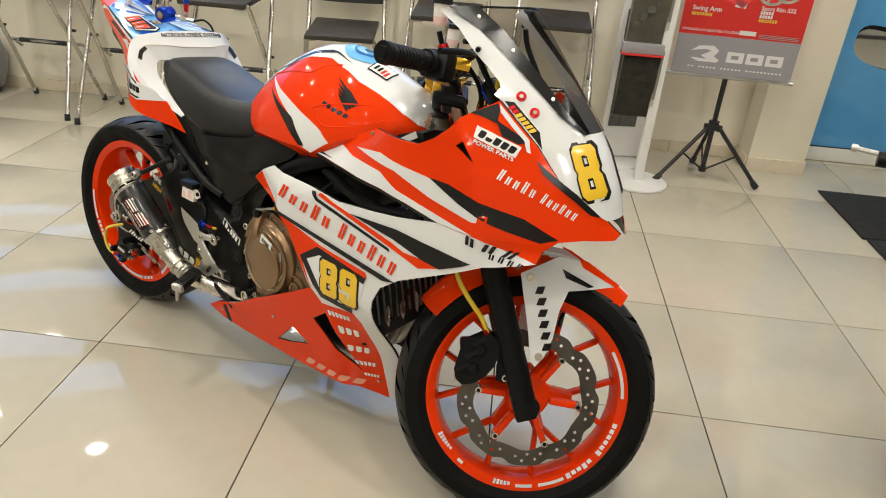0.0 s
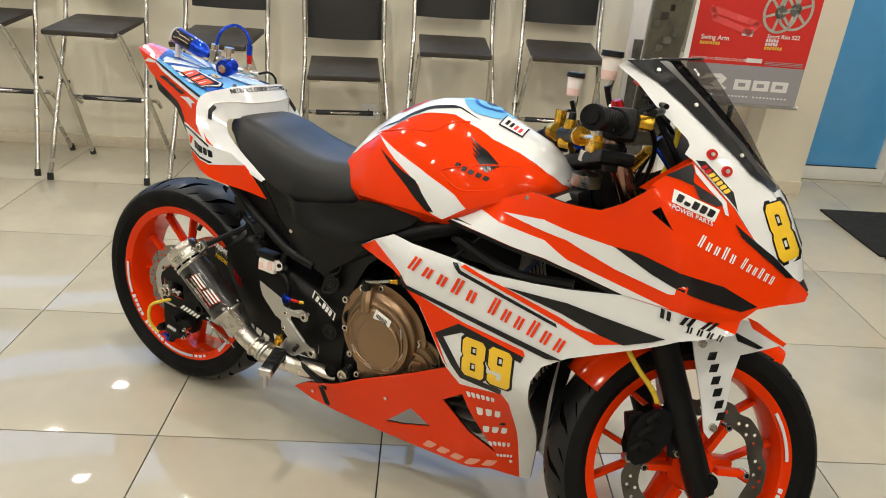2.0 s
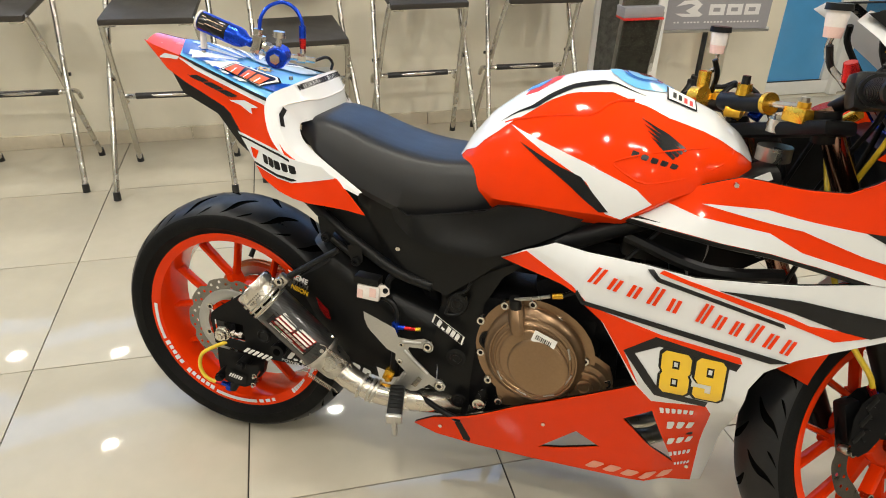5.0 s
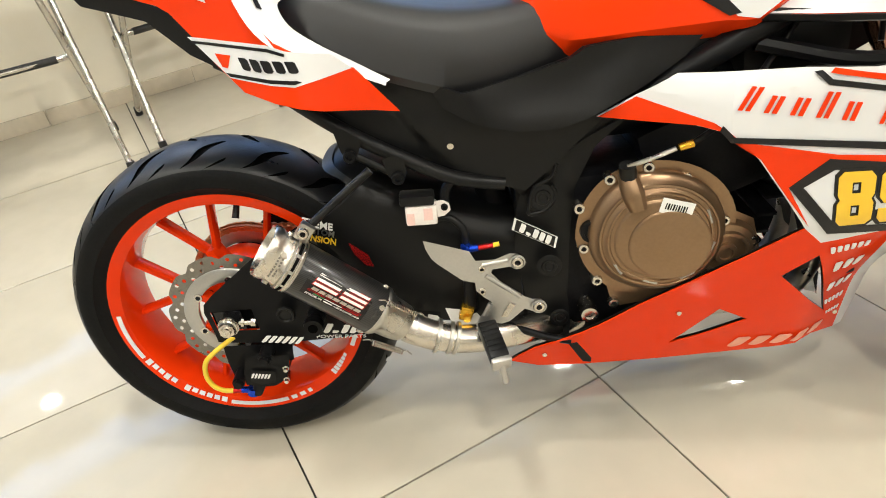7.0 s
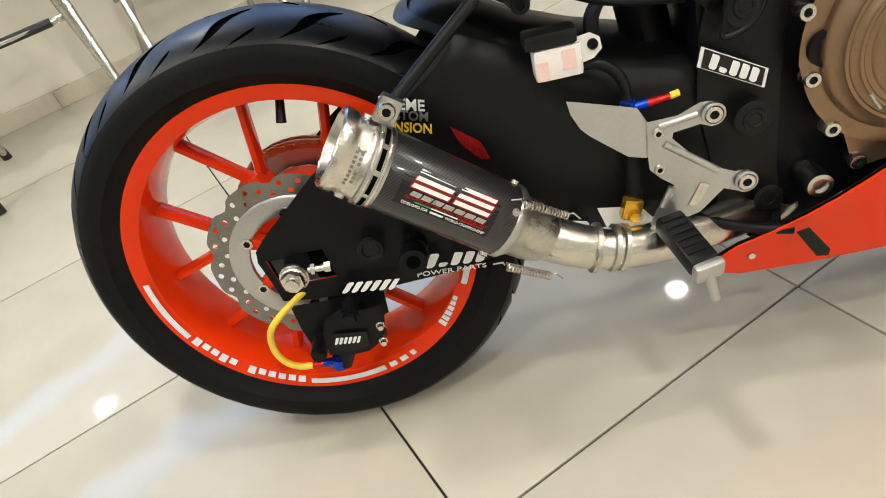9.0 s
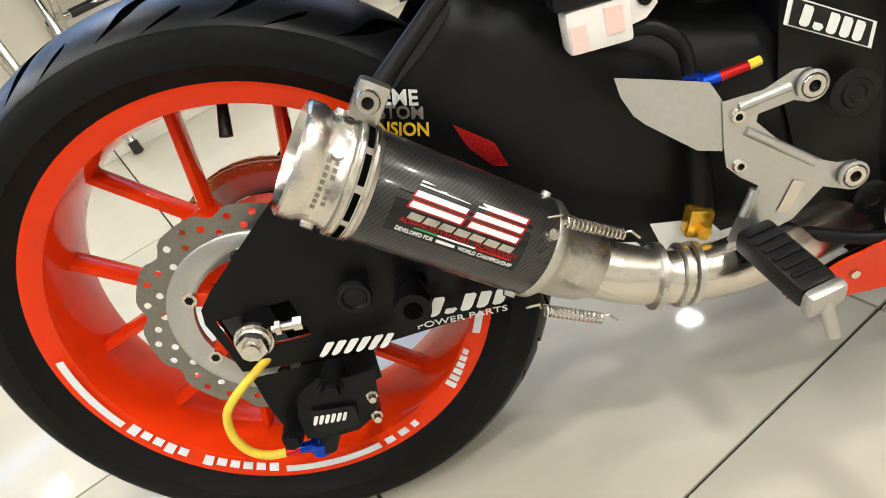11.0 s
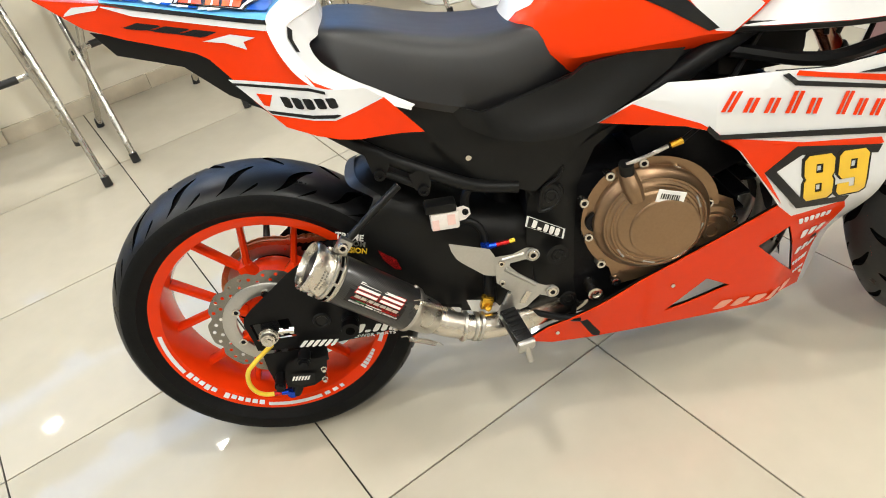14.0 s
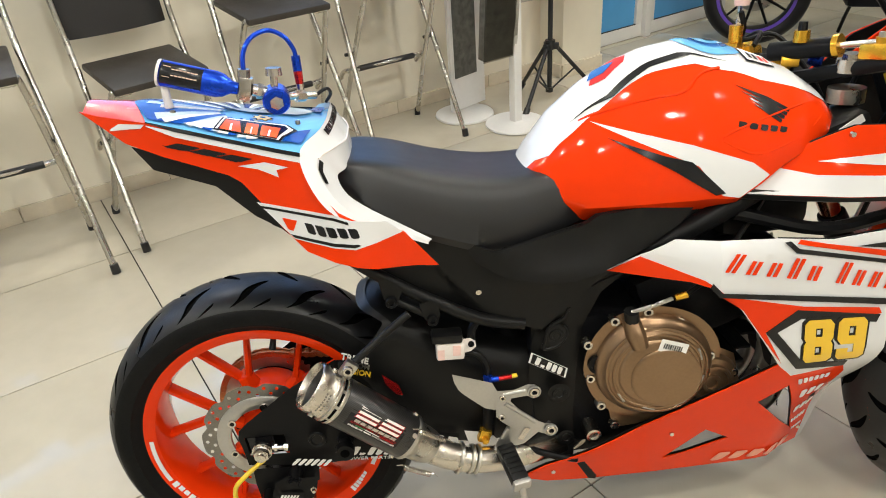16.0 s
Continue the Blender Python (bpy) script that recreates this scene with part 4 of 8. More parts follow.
for s in (-1, 1):
    bp("tank_line", tank_top_skin([(.60, s * .060), (.66, s * .064), (.72, s * .048), (.78, s * .044), (.86, s * .066), (.80, s * .054), (.73, s * .058), (.67, s * .072)], .0024), BLACKG, tank)
    wht = [(.626, .857), (.71, .837), (.774, .82), (.864, .787), (.892, .765), (.845, .732), (.817, .738), (.778, .789), (.761, .797)]
    bp("tank_flash", skin(wht, tank_y, .0012, .0012, .015, s), WHITE, tank, "white flash")
    blk = [(.648, .834), (.73, .806), (.768, .796), (.822, .742), (.806, .740), (.743, .782), (.715, .798)]
    bp("tank_flash", skin(blk, tank_y, .0020, .0016, .015, s), BLACKG, tank, "black flash")
    for k in range(4):
        u = k / 3.3
        p, q = Vector((.853 + .024 * u, .899 - .030 * u)), Vector((.936 - .020 * u, .857 - .014 * u))
        c = p.lerp(q, .55)
        bp("wing_mark", skin([tuple(p), tuple(c + Vector((.003, .0022))), tuple(q), tuple(q + Vector((-.003, -.0040))), tuple(c + Vector((-.003, -.0022)))], tank_y, .0016, .0016, .02, s), BLACKG, tank)
    for poly in bars([(.843, .850), (.926, .833), (.925, .825), (.843, .841)], (1, 1, 1, 1, 1), .32):
        bp("letter_block", skin(poly, tank_y, .0016, .0016, .02, s), BLACKG, tank)
    bm = bmesh.new()
    tube(bm, [(x, s * y, z) for x, y, z in ((.838, .1550, .805), (.820, .1500, .822), (.893, .1395, .8445), (.962, .1140, .8525), (1.016, .0775, .8475), (.995, .1150, .8268), (.942, .1458, .8068), (.876, .1625, .7930), (.838, .1550, .805))], .0021, 8, 3)
    bp("tank_crease", bm, RED, tank, "edge of a shallow pocket in the tank", keep=True)


def oval(x, y, rx, ry, n=28):
    return [(x + rx * math.cos(a), y + ry * math.sin(a)) for a in np.linspace(0, 2 * math.pi, n, endpoint=False)]


bp("filler_cap", tank_top_skin(oval(.846, 0, .058, .052), .0030), SKYBLUE, tank, "blue filler cap cover")
bp("cap_ring", tank_top_skin(oval(.846, 0, .036, .030), .0040), BLUE, tank)
bp("cap_mark", tank_top_skin(oval(.846, 0, .028, .023), .0050), SKYBLUE, tank)
bp("cap_mark", tank_top_skin(oval(.850, -.004, .012, .008, 12), .0060), BLACKG, tank)
bp("tank_label", tank_top_skin([(.892, -.056), (.946, -.050), (.944, -.006), (.890, -.010)], .0034), BLACKG, tank)
bp("tank_label", tank_top_skin([(.895, -.053), (.943, -.0475), (.941, -.009), (.893, -.013)], .0044), LABEL, tank)
for k in range(4):
    bp("label_bar", tank_top_skin([(.901 + k * .010, -.046), (.907 + k * .010, -.0455), (.907 + k * .010, -.027), (.901 + k * .010, -.0275)], .0054), (BLACKG, BLACKG, BANNER_R, BANNER_R)[k], tank)
for s in (-1, 1):
    bm = bmesh.new()
    tube(bm, [(x, s * y, z) for x, y, z in ((.612, .0660, .8490), (.635, .0755, .8604), (.666, .0850, .8694), (.697, .0938, .8776), (.728, .1004, .8832), (.759, .1055, .8866), (.779, .1034, .8938), (.794, .0926, .9060), (.815, .0822, .9138), (.838, .0775, .9160))], .0030, 10, 5)
    bp("tank_crease", bm, RED, tank, "raised fold in the red tank", keep=True)
bp("tank_picture", tank_top_skin([(.640, -.030), (.665, -.036), (.70, -.022), (.708, -.005), (.68, .004), (.652, -.006)], .0022), BANNER_R, tank)
bp("tank_picture", tank_top_skin([(.640, -.018), (.668, -.022), (.688, -.010), (.655, .008)], .0030), BLUE, tank)

# -- seat --
def soft_lin(x, xs, ys):
    """Like lin, with its corners rounded off."""
    return sum(lin(x + d, xs, ys) for d in (-.024, -.016, -.008, 0, .008, .016, .024)) / 7


def seat_mid(x):
    return soft_lin(x, (.216, .235, .30, .38, .44, .50, .56, .60), (.828, .836, .826, .798, .784, .778, .782, .775))


def seat_edge(x):
    return soft_lin(x, (.216, .235, .275, .325, .40, .45, .50, .606, .62), (.818, .79, .757, .722, .692, .676, .680, .708, .712))


def seat_half(x):
    return soft_lin(x, (.216, .228, .25, .32, .42, .50, .56, .60, .62), (.092, .108, .120, .130, .134, .130, .118, .108, .100))


def seat_line(a):
    """Height across the seat: a nearly flat top, a firm crease and steep sides."""
    return lin(a, (0, .25, .45, .65, .77, .84, .90, .95, 1), (1, .997, .985, .955, .90, .80, .60, .32, 0))


bm = bmesh.new()
rows = []
for i in range(49):
    x = .216 + .404 * i / 48
    e = .90 + .10 * sm(0, 5, i) * sm(48, 43, i)
    ring = []
    for k in range(-16, 17):
        a = k / 16
        yy = seat_half(x) * (.4 + .6 * e) * a
        zz = seat_edge(x) + (seat_mid(x) - seat_edge(x)) * seat_line(abs(a)) * (.97 + .03 * e)
        ring.append(bm.verts.new((x, yy, zz)))
    ring.append(bm.verts.new((x, seat_half(x) * .95, seat_edge(x) - .014)))
    ring.insert(0, bm.verts.new((x, -seat_half(x) * .95, seat_edge(x) - .014)))
    rows.append(ring)
for A, B in zip(rows, rows[1:]):
    for k in range(len(A) - 1):
        bm.faces.new((A[k], A[k + 1], B[k + 1], B[k]))
bm.faces.new(rows[0])
bm.faces.new(rows[-1][::-1])
bp("seat", bm, VINYL, bike, "black vinyl rider's seat")

# -- race number, square-cut digits with a dark edge --
DIGITS = {"8": ([(.14, 0), (.86, 0), (1, .10), (1, .42), (.93, .5), (1, .58), (1, .90), (.86, 1), (.14, 1), (0, .90), (0, .58), (.07, .5), (0, .42), (0, .10)],
                [[(.38, .19), (.62, .19), (.62, .39), (.38, .39)], [(.38, .61), (.62, .61), (.62, .81), (.38, .81)]]),
          "9": ([(.14, 0), (.86, 0), (1, .10), (1, .90), (.86, 1), (.14, 1), (0, .90), (0, .50), (.14, .39), (.60, .39), (.60, .19), (.40, .19), (.40, .29), (0, .29), (0, .10)],
                [[(.38, .58), (.62, .58), (.62, .81), (.38, .81)]])}


def digit(parent, ch, quad, fun, s, lift):
    """One digit on a curved panel: quad gives its top left, top right, bottom right and bottom left."""
    outer, holes = DIGITS[ch]
    for grow, off, m, lab in ((.09, lift, BLACKG, "black outline"), (0.0, lift + .0016, YELLOW, "yellow race number")):
        def put(poly, g):
            return [tuple(lerp_poly(quad, .5 + (u - .5) * (1 + 2 * g), .5 - (v - .5) * (1 + 1.3 * g))) for u, v in poly]

        def shrink(h):
            cu, cv = sum(u for u, v in h) / 4, sum(v for u, v in h) / 4
            f = 1.0 if not grow else .55
            return [(cu + (u - cu) * f, cv + (v - cv) * f) for u, v in h]
        bp("race_number", skin(put(outer, grow), fun, off, .0012, .02, s, [put(shrink(h), 0) for h in holes]), m, parent, lab)


# -- side cowls --
MID = [(.638, .615), (.690, .649), (.740, .675), (.800, .677), (.897, .672), (.981, .664), (1.073, .671), (1.139, .679), (1.240, .698),
       (1.338, .694), (1.433, .662), (1.349, .640), (1.289, .608), (1.164, .545), (1.119, .511), (1.102, .473), (1.100, .410), (1.103, .229), (1.096, .132),
       (1.075, .135), (1.058, .390), (1.044, .414), (.950, .404), (.919, .436), (.882, .494), (.841, .555), (.799, .597), (.758, .608), (.699, .611)]
BELLY = [(.483, .194), (.527, .229), (.599, .259), (.731, .327), (.840, .388), (.919, .436), (.950, .404), (1.044, .414), (1.058, .390), (1.075, .135),
         (1.012, .160), (.862, .159), (.738, .159), (.610, .164), (.531, .173)]
BELLY_HOLES = [[(.752, .200), (.825, .276), (.876, .242), (.80, .212)], [(.908, .340), (.956, .378), (1.024, .212), (.943, .302)]]
UPPER = [(.846, .735), (.858, .753), (.915, .777), (1.025, .831), (1.056, .834), (1.107, .835), (1.170, .839), (1.206, .860), (1.238, .888), (1.251, .909), (1.277, .931), (1.294, .943),
         (1.333, .910), (1.377, .873), (1.427, .816), (1.506, .754), (1.534, .722), (1.531, .712), (1.489, .712), (1.455, .706), (1.435, .684), (1.433, .6625), (1.338, .6945), (1.240, .6985),
         (1.153, .715), (1.085, .724), (1.010, .724), (.913, .729)]
TRIANGLE = [(1.254, .857), (1.268, .869), (1.297, .832)]
for s in (-1, 1):
    mid = bp("side_cowl", skin(MID, cowl, 0, .003, .025, s), WHITE, bike, "white side fairing with red and black graphics")
    bel = bp("belly_pan", skin(BELLY, cowl, 0, .003, .025, s, BELLY_HOLES), RED, bike, "red belly pan with openings")
    upp = bp("upper_cowl", skin(UPPER, cowl, 0, .003, .02, s, [TRIANGLE]), RED, bike, "red upper fairing")

    def film(name, poly, m, par, off=.0014, label="", step=.03, holes=()):
        return bp(name, skin(poly, cowl, off, .0012, step, s, holes), m, par, label)
    film("red_flash", [(.640, .615), (.688, .646), (.780, .612), (.801, .587), (.951, .548), (.885, .508), (.922, .440), (.884, .494), (.843, .555), (.801, .597), (.760, .608), (.701, .611)], RED, mid)
    film("red_stripe", [(.895, .556), (.951, .549), (1.077, .532), (1.083, .521), (1.07, .520), (.945, .543)], RED, mid, .0022)
    film("black_line", [(.787, .601), (.790, .609), (.805, .592), (1.156, .538), (1.125, .531), (.80, .585)], BLACKG, mid, .003)
    film("black_line", [(.902, .667), (.912, .668), (.924, .656), (1.130, .607), (1.134, .600), (.920, .649)], BLACKG, mid)
    film("red_stripe", [(.922, .664), (.928, .669), (1.135, .622), (1.168, .611), (1.272, .612), (1.209, .590), (1.128, .612)], RED, mid)
    film("black_sweep", [(1.02, .650), (1.144, .654), (1.210, .648), (1.326, .640), (1.305, .628), (1.259, .606), (1.216, .611), (1.137, .631)], BLACKG, mid, .0022)
    film("number_frame", [(.885, .508), (.936, .545), (1.081, .519), (1.076, .505), (.945, .528), (.905, .506), (.962, .435), (1.044, .428), (1.042, .414), (.952, .423)], BLACKG, mid, .0026)
    film("number_field", [(.906, .506), (.945, .527), (1.078, .504), (1.072, .470), (1.046, .429), (.962, .436)], WHITE, mid, .0018)
    if s < 0:
        digit(mid, "8", [(.950, .524), (1.001, .521), (1.006, .437), (.957, .438)], cowl, s, .0032)
        digit(mid, "9", [(1.009, .521), (1.059, .518), (1.063, .436), (1.014, .437)], cowl, s, .0032)
    for quad, hs, m, par in (([(.800, .664), (.965, .632), (.968, .594), (.796, .632)], (1, .7, .7, 1, .7), RED, mid), ([(.985, .628), (1.157, .592), (1.154, .550), (.985, .590)], (1, .7, .7, .9, .7, .7), RED, mid),
                             ([(.955, .396), (1.03, .402), (1.036, .380), (.965, .372)], (1,) * 6, LABEL, bel), ([(.972, .362), (1.040, .364), (1.045, .325), (.985, .322)], (1, 1, 1), LABEL, bel),
                             ([(.985, .305), (1.050, .305), (1.054, .270), (.995, .270)], (1, 1, 1), LABEL, bel), ([(1.0, .255), (1.055, .252), (1.058, .230), (1.01, .232)], (1,) * 5, LABEL, bel), ([(1.02, .215), (1.06, .212), (1.062, .197), (1.026, .20)], (1,) * 5, LABEL, bel),
                             ([(.850, .198), (1.025, .188), (1.028, .169), (.848, .174)], (1,) * 5, SALMON, bel),
                             ([(1.279, .700), (1.402, .680), (1.400, .664), (1.300, .680)], (1, 1, 1), BLACKG, mid), ([(1.345, .672), (1.415, .660), (1.418, .650), (1.352, .660)], (1, 1, 1, 1), BLACKG, mid),
                             ([(1.333, .834), (1.400, .805), (1.402, .783), (1.334, .814)], (1, .7, .7, 1, .7), LABEL, upp), ([(1.409, .799), (1.470, .768), (1.469, .748), (1.408, .780)], (1, .7, .7, .9, .7, .7), LABEL, upp)):
        if par is bel and m is LABEL:
            cq = sum((Vector(p) for p in quad), Vector((0, 0))) / 4
            quad = [tuple(cq + Vector(((p[0] - cq.x) * .86, (p[1] - cq.y) * .56))) for p in quad]
        for k, poly in enumerate(bars(quad, hs, .32 if par is bel else .20, .42)):
            for strip in strokes(poly) if par is not bel else (poly,):
                film("letter_block", strip, m, par, .0030)
    film("white_stripe", [(.972, .777), (1.067, .793), (1.207, .781), (1.300, .762), (1.396, .739), (1.313, .723), (1.216, .742), (1.121, .771)], WHITE, upp)
    film("white_edge", [(.848, .736), (.860, .752), (.905, .770), (.969, .757), (1.077, .757), (1.128, .735), (1.319, .697), (1.24, .699), (1.153, .716), (1.085, .725), (1.010, .725), (.913, .730)], WHITE, upp)
    film("black_wedge", [(1.207, .782), (1.252, .781), (1.322, .765), (1.395, .745), (1.455, .711), (1.431, .703), (1.375, .719), (1.277, .751)], BLACKG, upp, .0024)
    # black patch that paints the shading in the cowl's upper corner
    film("black_corner", [(1.262, .919), (1.294, .940), (1.301, .929), (1.306, .906), (1.284, .914)], BLACKG, upp)
    film("black_wedge", [(1.303, .912), (1.364, .880), (1.350, .876), (1.322, .886)], BLACKG, upp, .0026)
    film("black_line", [(1.385, .850), (1.402, .837), (1.459, .797), (1.502, .757), (1.488, .760), (1.455, .788), (1.401, .828)], BLACKG, upp, .0024)
    film("white_line", [(1.298, .939), (1.333, .9085), (1.362, .884), (1.372, .862), (1.366, .864), (1.356, .882), (1.330, .903), (1.304, .926)], WHITE, upp, .0030)
    film("sponsor_field", [(1.280, .899), (1.356, .871), (1.353, .852), (1.282, .879)], LABEL, upp, .0024)
    for poly in bars([(1.286, .894), (1.351, .869), (1.350, .857), (1.286, .882)], (1, .5, 1, 1, 1), .22):
        film("letter_block", poly, BLACKG, upp, .0036)
    if s < 0:
        bp("sponsor_words", words_on("POWER PARTS", [(1.285, .876), (1.351, .852), (1.352, .845), (1.285, .869)], cowl, .0022, s), LABEL, upp)
    # closing lip along the hole between the cowls
    bm = bmesh.new()
    tube(bm, [(x, s * (cowl(x, z) - .012), z) for x, z in ((.846, .735), (.913, .728), (1.010, .723), (1.085, .723), (1.153, .714), (1.235, .698))], .011, 8, 4)
    bp("cowl_rail", bm, SATIN, bike, "black frame rail behind the fairing gap")
    for x, z in ((.759, .278), (.541, .204), (1.056, .190), (1.018, .818)):
        bm = bmesh.new()
        y = s * (cowl(x, z) + .001)
        rod(bm, (x, y - s * .002, z), (x, y + s * .003, z), .0050, .004, 14)
        bp("fairing_bolt", bm, STEEL, bike)
# nose: white centre with the screen
NOSE = [(1.134, 1.081), (1.152, 1.096), (1.180, 1.089), (1.221, 1.058), (1.265, 1.027), (1.312, .991), (1.357, .958), (1.390, .927), (1.429, .899), (1.454, .870), (1.4737, .835), (1.494, .800), (1.5055, .768), (1.514, .750),
        (1.506, .754), (1.427, .816), (1.377, .873), (1.333, .910), (1.294, .943), (1.278, .952), (1.281, .966), (1.275, .975), (1.248, .996), (1.214, 1.021), (1.173, 1.057)]


def nose_y(x, z):
    """Half width of the white screen surround."""
    d = max(0.0, nose_line(z) - x)
    return .170 * min(1.0, d / .16) ** .6


for s in (-1, 1):
    wp = bp("screen_surround", skin(NOSE, nose_y, .004, .003, .012, s), WHITE, bike, "white fairing panel beside the screen")
    for x, z in ((1.318, .955), (1.348, .930)):
        bm = bmesh.new()
        y = s * (nose_y(x, z) + .005)
        rod(bm, (x, y, z), (x + .002, y + s * .004, z + .0015), .0100, .0090, 24)
        cap = bp("mirror_hole_cap", bm, REDA_M, wp, "red anodised cap")
        bm = bmesh.new()
        rod(bm, (x + .002, y + s * .004, z + .0015), (x + .003, y + s * .0055, z + .002), .0042, .004, 12)
        bp("cap_screw", bm, BRUSHED, cap)
    bp("black_band", skin([(1.297, .944), (1.312, .944), (1.368, .898), (1.384, .867), (1.378, .874), (1.360, .890), (1.334, .912)], nose_y, .0044, .003, .012, s), BLACKG, wp)
    for k, poly in enumerate(bars([(1.312, .941), (1.364, .900), (1.358, .894), (1.306, .935)], (1,) * 7, .25)):
        bp("letter_block", skin(poly, nose_y, .0078, .001, .012, s), REDA_M if k < 2 else YELLOW, wp)
    q8 = [(1.420, .880), (1.447, .888), (1.502, .797), (1.473, .785)]
    digit(wp, "8" if s < 0 else "9", q8, nose_y, s, .0050)

# white centre strip that closes the nose under the screen
bm = bmesh.new()
rows = []
for i in range(12):
    z = .901 - .151 * i / 11
    xe = nose_line(z) - .0165
    ye = nose_y(xe, z) + .0035
    rows.append([bm.verts.new((xe + .009 * (1 - (k / 5) ** 2), ye * k / 5, z)) for k in range(-5, 6)])
for A, B in zip(rows, rows[1:]):
    for k in range(10):
        bm.faces.new((A[k], A[k + 1], B[k + 1], B[k]))
bmesh.ops.solidify(bm, geom=bm.faces[:], thickness=.003)
bp("nose_centre", bm, WHITE, bike, "white nose strip under the screen", angle=60)

# clear screen, a bowed sheet over the nose
SCREEN_MID = ((1.252, 1.107), (1.294, 1.066), (1.327, 1.031), (1.368, .984), (1.404, .936), (1.432, .900))
SCREEN_SIDE = ((1.168, .128, 1.094), (1.221, .101, 1.060), (1.265, .092, 1.029), (1.330, .082, .980), (1.390, .068, .929), (1.431, .040, .899))


def screen_at(u, k, lift=0.0):
    """A point of the screen: u from top to nose, k from -1 to 1 across."""
    us = (0, .2, .4, .6, .8, 1)
    cx, cz = (lin(u, us, [p[i] for p in SCREEN_MID]) for i in (0, 1))
    ex, ey, ez = (lin(u, us, [p[i] for p in SCREEN_SIDE]) for i in (0, 1, 2))
    w2 = abs(k) ** 1.9
    n2 = Vector((.5, .8 * k, .5)).normalized()
    return Vector((cx + (ex - cx) * w2, ey * k, cz + (ez - cz) * w2)) + n2 * lift


bm = bmesh.new()
rows = [[bm.verts.new(screen_at(i / 20, k / 14)) for k in range(-14, 15)] for i in range(21)]
for A, B in zip(rows, rows[1:]):
    for k in range(28):
        bm.faces.new((A[k], A[k + 1], B[k + 1], B[k]))
bmesh.ops.solidify(bm, geom=bm.faces[:], thickness=.003)
scr = bp("windscreen", bm, SCREEN, bike, "clear lightly smoked windscreen")
for s in (-1, 1):
    bm = bmesh.new()
    rows = [[bm.verts.new(screen_at(i / 20, s * k, .0035)) for k in (.85, .98, 1.13)] for i in range(21)]
    for A, B in zip(rows, rows[1:]):
        for k in range(2):
            bm.faces.new((A[k], A[k + 1], B[k + 1], B[k]))
    bp("screen_edge", bm, BLACKG, scr, "black screen edge band")
    for u in (.09, .40, .70):
        bm = bmesh.new()
        rod(bm, screen_at(u, s * .97, .003), screen_at(u, s * .97, .007), .0042, .0036, 12)
        bp("screen_bolt", bm, BRUSHED, scr)
bm = bmesh.new()
tube(bm, [screen_at(0, k / 8, .001) for k in range(-8, 9)], .0022, 6, 2)
bp("screen_lip", bm, BLACKG, scr, "dark top edge")

# -- tail --
def tail_y(x, z):
    return lin(x, (-.158, .0, .10, .174, .205, .24, .27, .37), (.040, .094, .132, .158, .176, .180, .172, .136)) + .10 * relu(.868 - z) * sm(.10, .18, x) * sm(.33, .26, x)


TAIL = [(-.158, .942), (-.127, .934), (-.05, .921), (.059, .893), (.174, .868), (.197, .817), (.223, .782), (.265, .756), (.314, .731), (.364, .657), (.255, .690), (.167, .719), (.131, .757), (.11, .789), (.081, .827), (.064, .838), (-.034, .867), (-.094, .890)]
for s in (-1, 1):
    tl = bp("tail_side", skin(TAIL, tail_y, 0, .003, .03, s), RED, bike, "red tail side panel")

    def tfilm(name, poly, m, off=.0014, label=""):
        return bp(name, skin(poly, tail_y, off, .0012, .03, s), m, tl, label)
    tfilm("white_block", [(.099, .795), (.213, .781), (.236, .771), (.290, .757), (.312, .732), (.262, .727), (.241, .724), (.150, .739), (.132, .758)], WHITE)
    tfilm("black_line", [(.102, .790), (.213, .777), (.235, .768), (.235, .764), (.212, .773), (.106, .786)], BLACKG, .0024)
    tfilm("black_line", [(.145, .746), (.245, .732), (.25, .729), (.241, .7275), (.150, .741)], BLACKG, .0024)
    for poly in bars([(.165, .767), (.245, .757), (.252, .741), (.172, .750)], (1, 1, 1, 1, 1), .2):
        tfilm("letter_block", poly, BLACKG, .0024)
    tfilm("letter_block", [(.135, .772), (.158, .769), (.150, .752), (.142, .754)], RED, .0024)
    for poly in bars([(-.022, .893), (.102, .866), (.088, .859), (-.034, .885)], (1, 1, 1), .10, .3):
        tfilm("letter_block", poly, BLACKG, .0024)
    tfilm("letter_block", [(.081, .854), (.123, .860), (.157, .852), (.139, .848), (.141, .837), (.112, .849)], WHITE, .0024)
    tfilm("white_arrow", [(-.115, .911), (-.111, .915), (-.097, .922), (-.055, .920), (-.062, .914), (-.090, .913)], WHITE, .0018)
    tfilm("black_line", [(-.034, .887), (-.022, .885), (.086, .862), (.08, .860)], BLACKG, .0020)
    und = [(-.091, .881), (-.063, .843), (.035, .816), (.09, .767), (.128, .748), (.167, .72), (.255, .69), (.13, .757), (.081, .827), (-.034, .867)]
    bp("undertail", skin(und, lambda x, z: tail_y(x, z) - .012, 0, .003, .03, s), SATIN, bike, "black under-tail panel")


def deck_half(x):
    return lin(x, (-.153, -.05, .06, .176), (.042, .078, .117, .158))


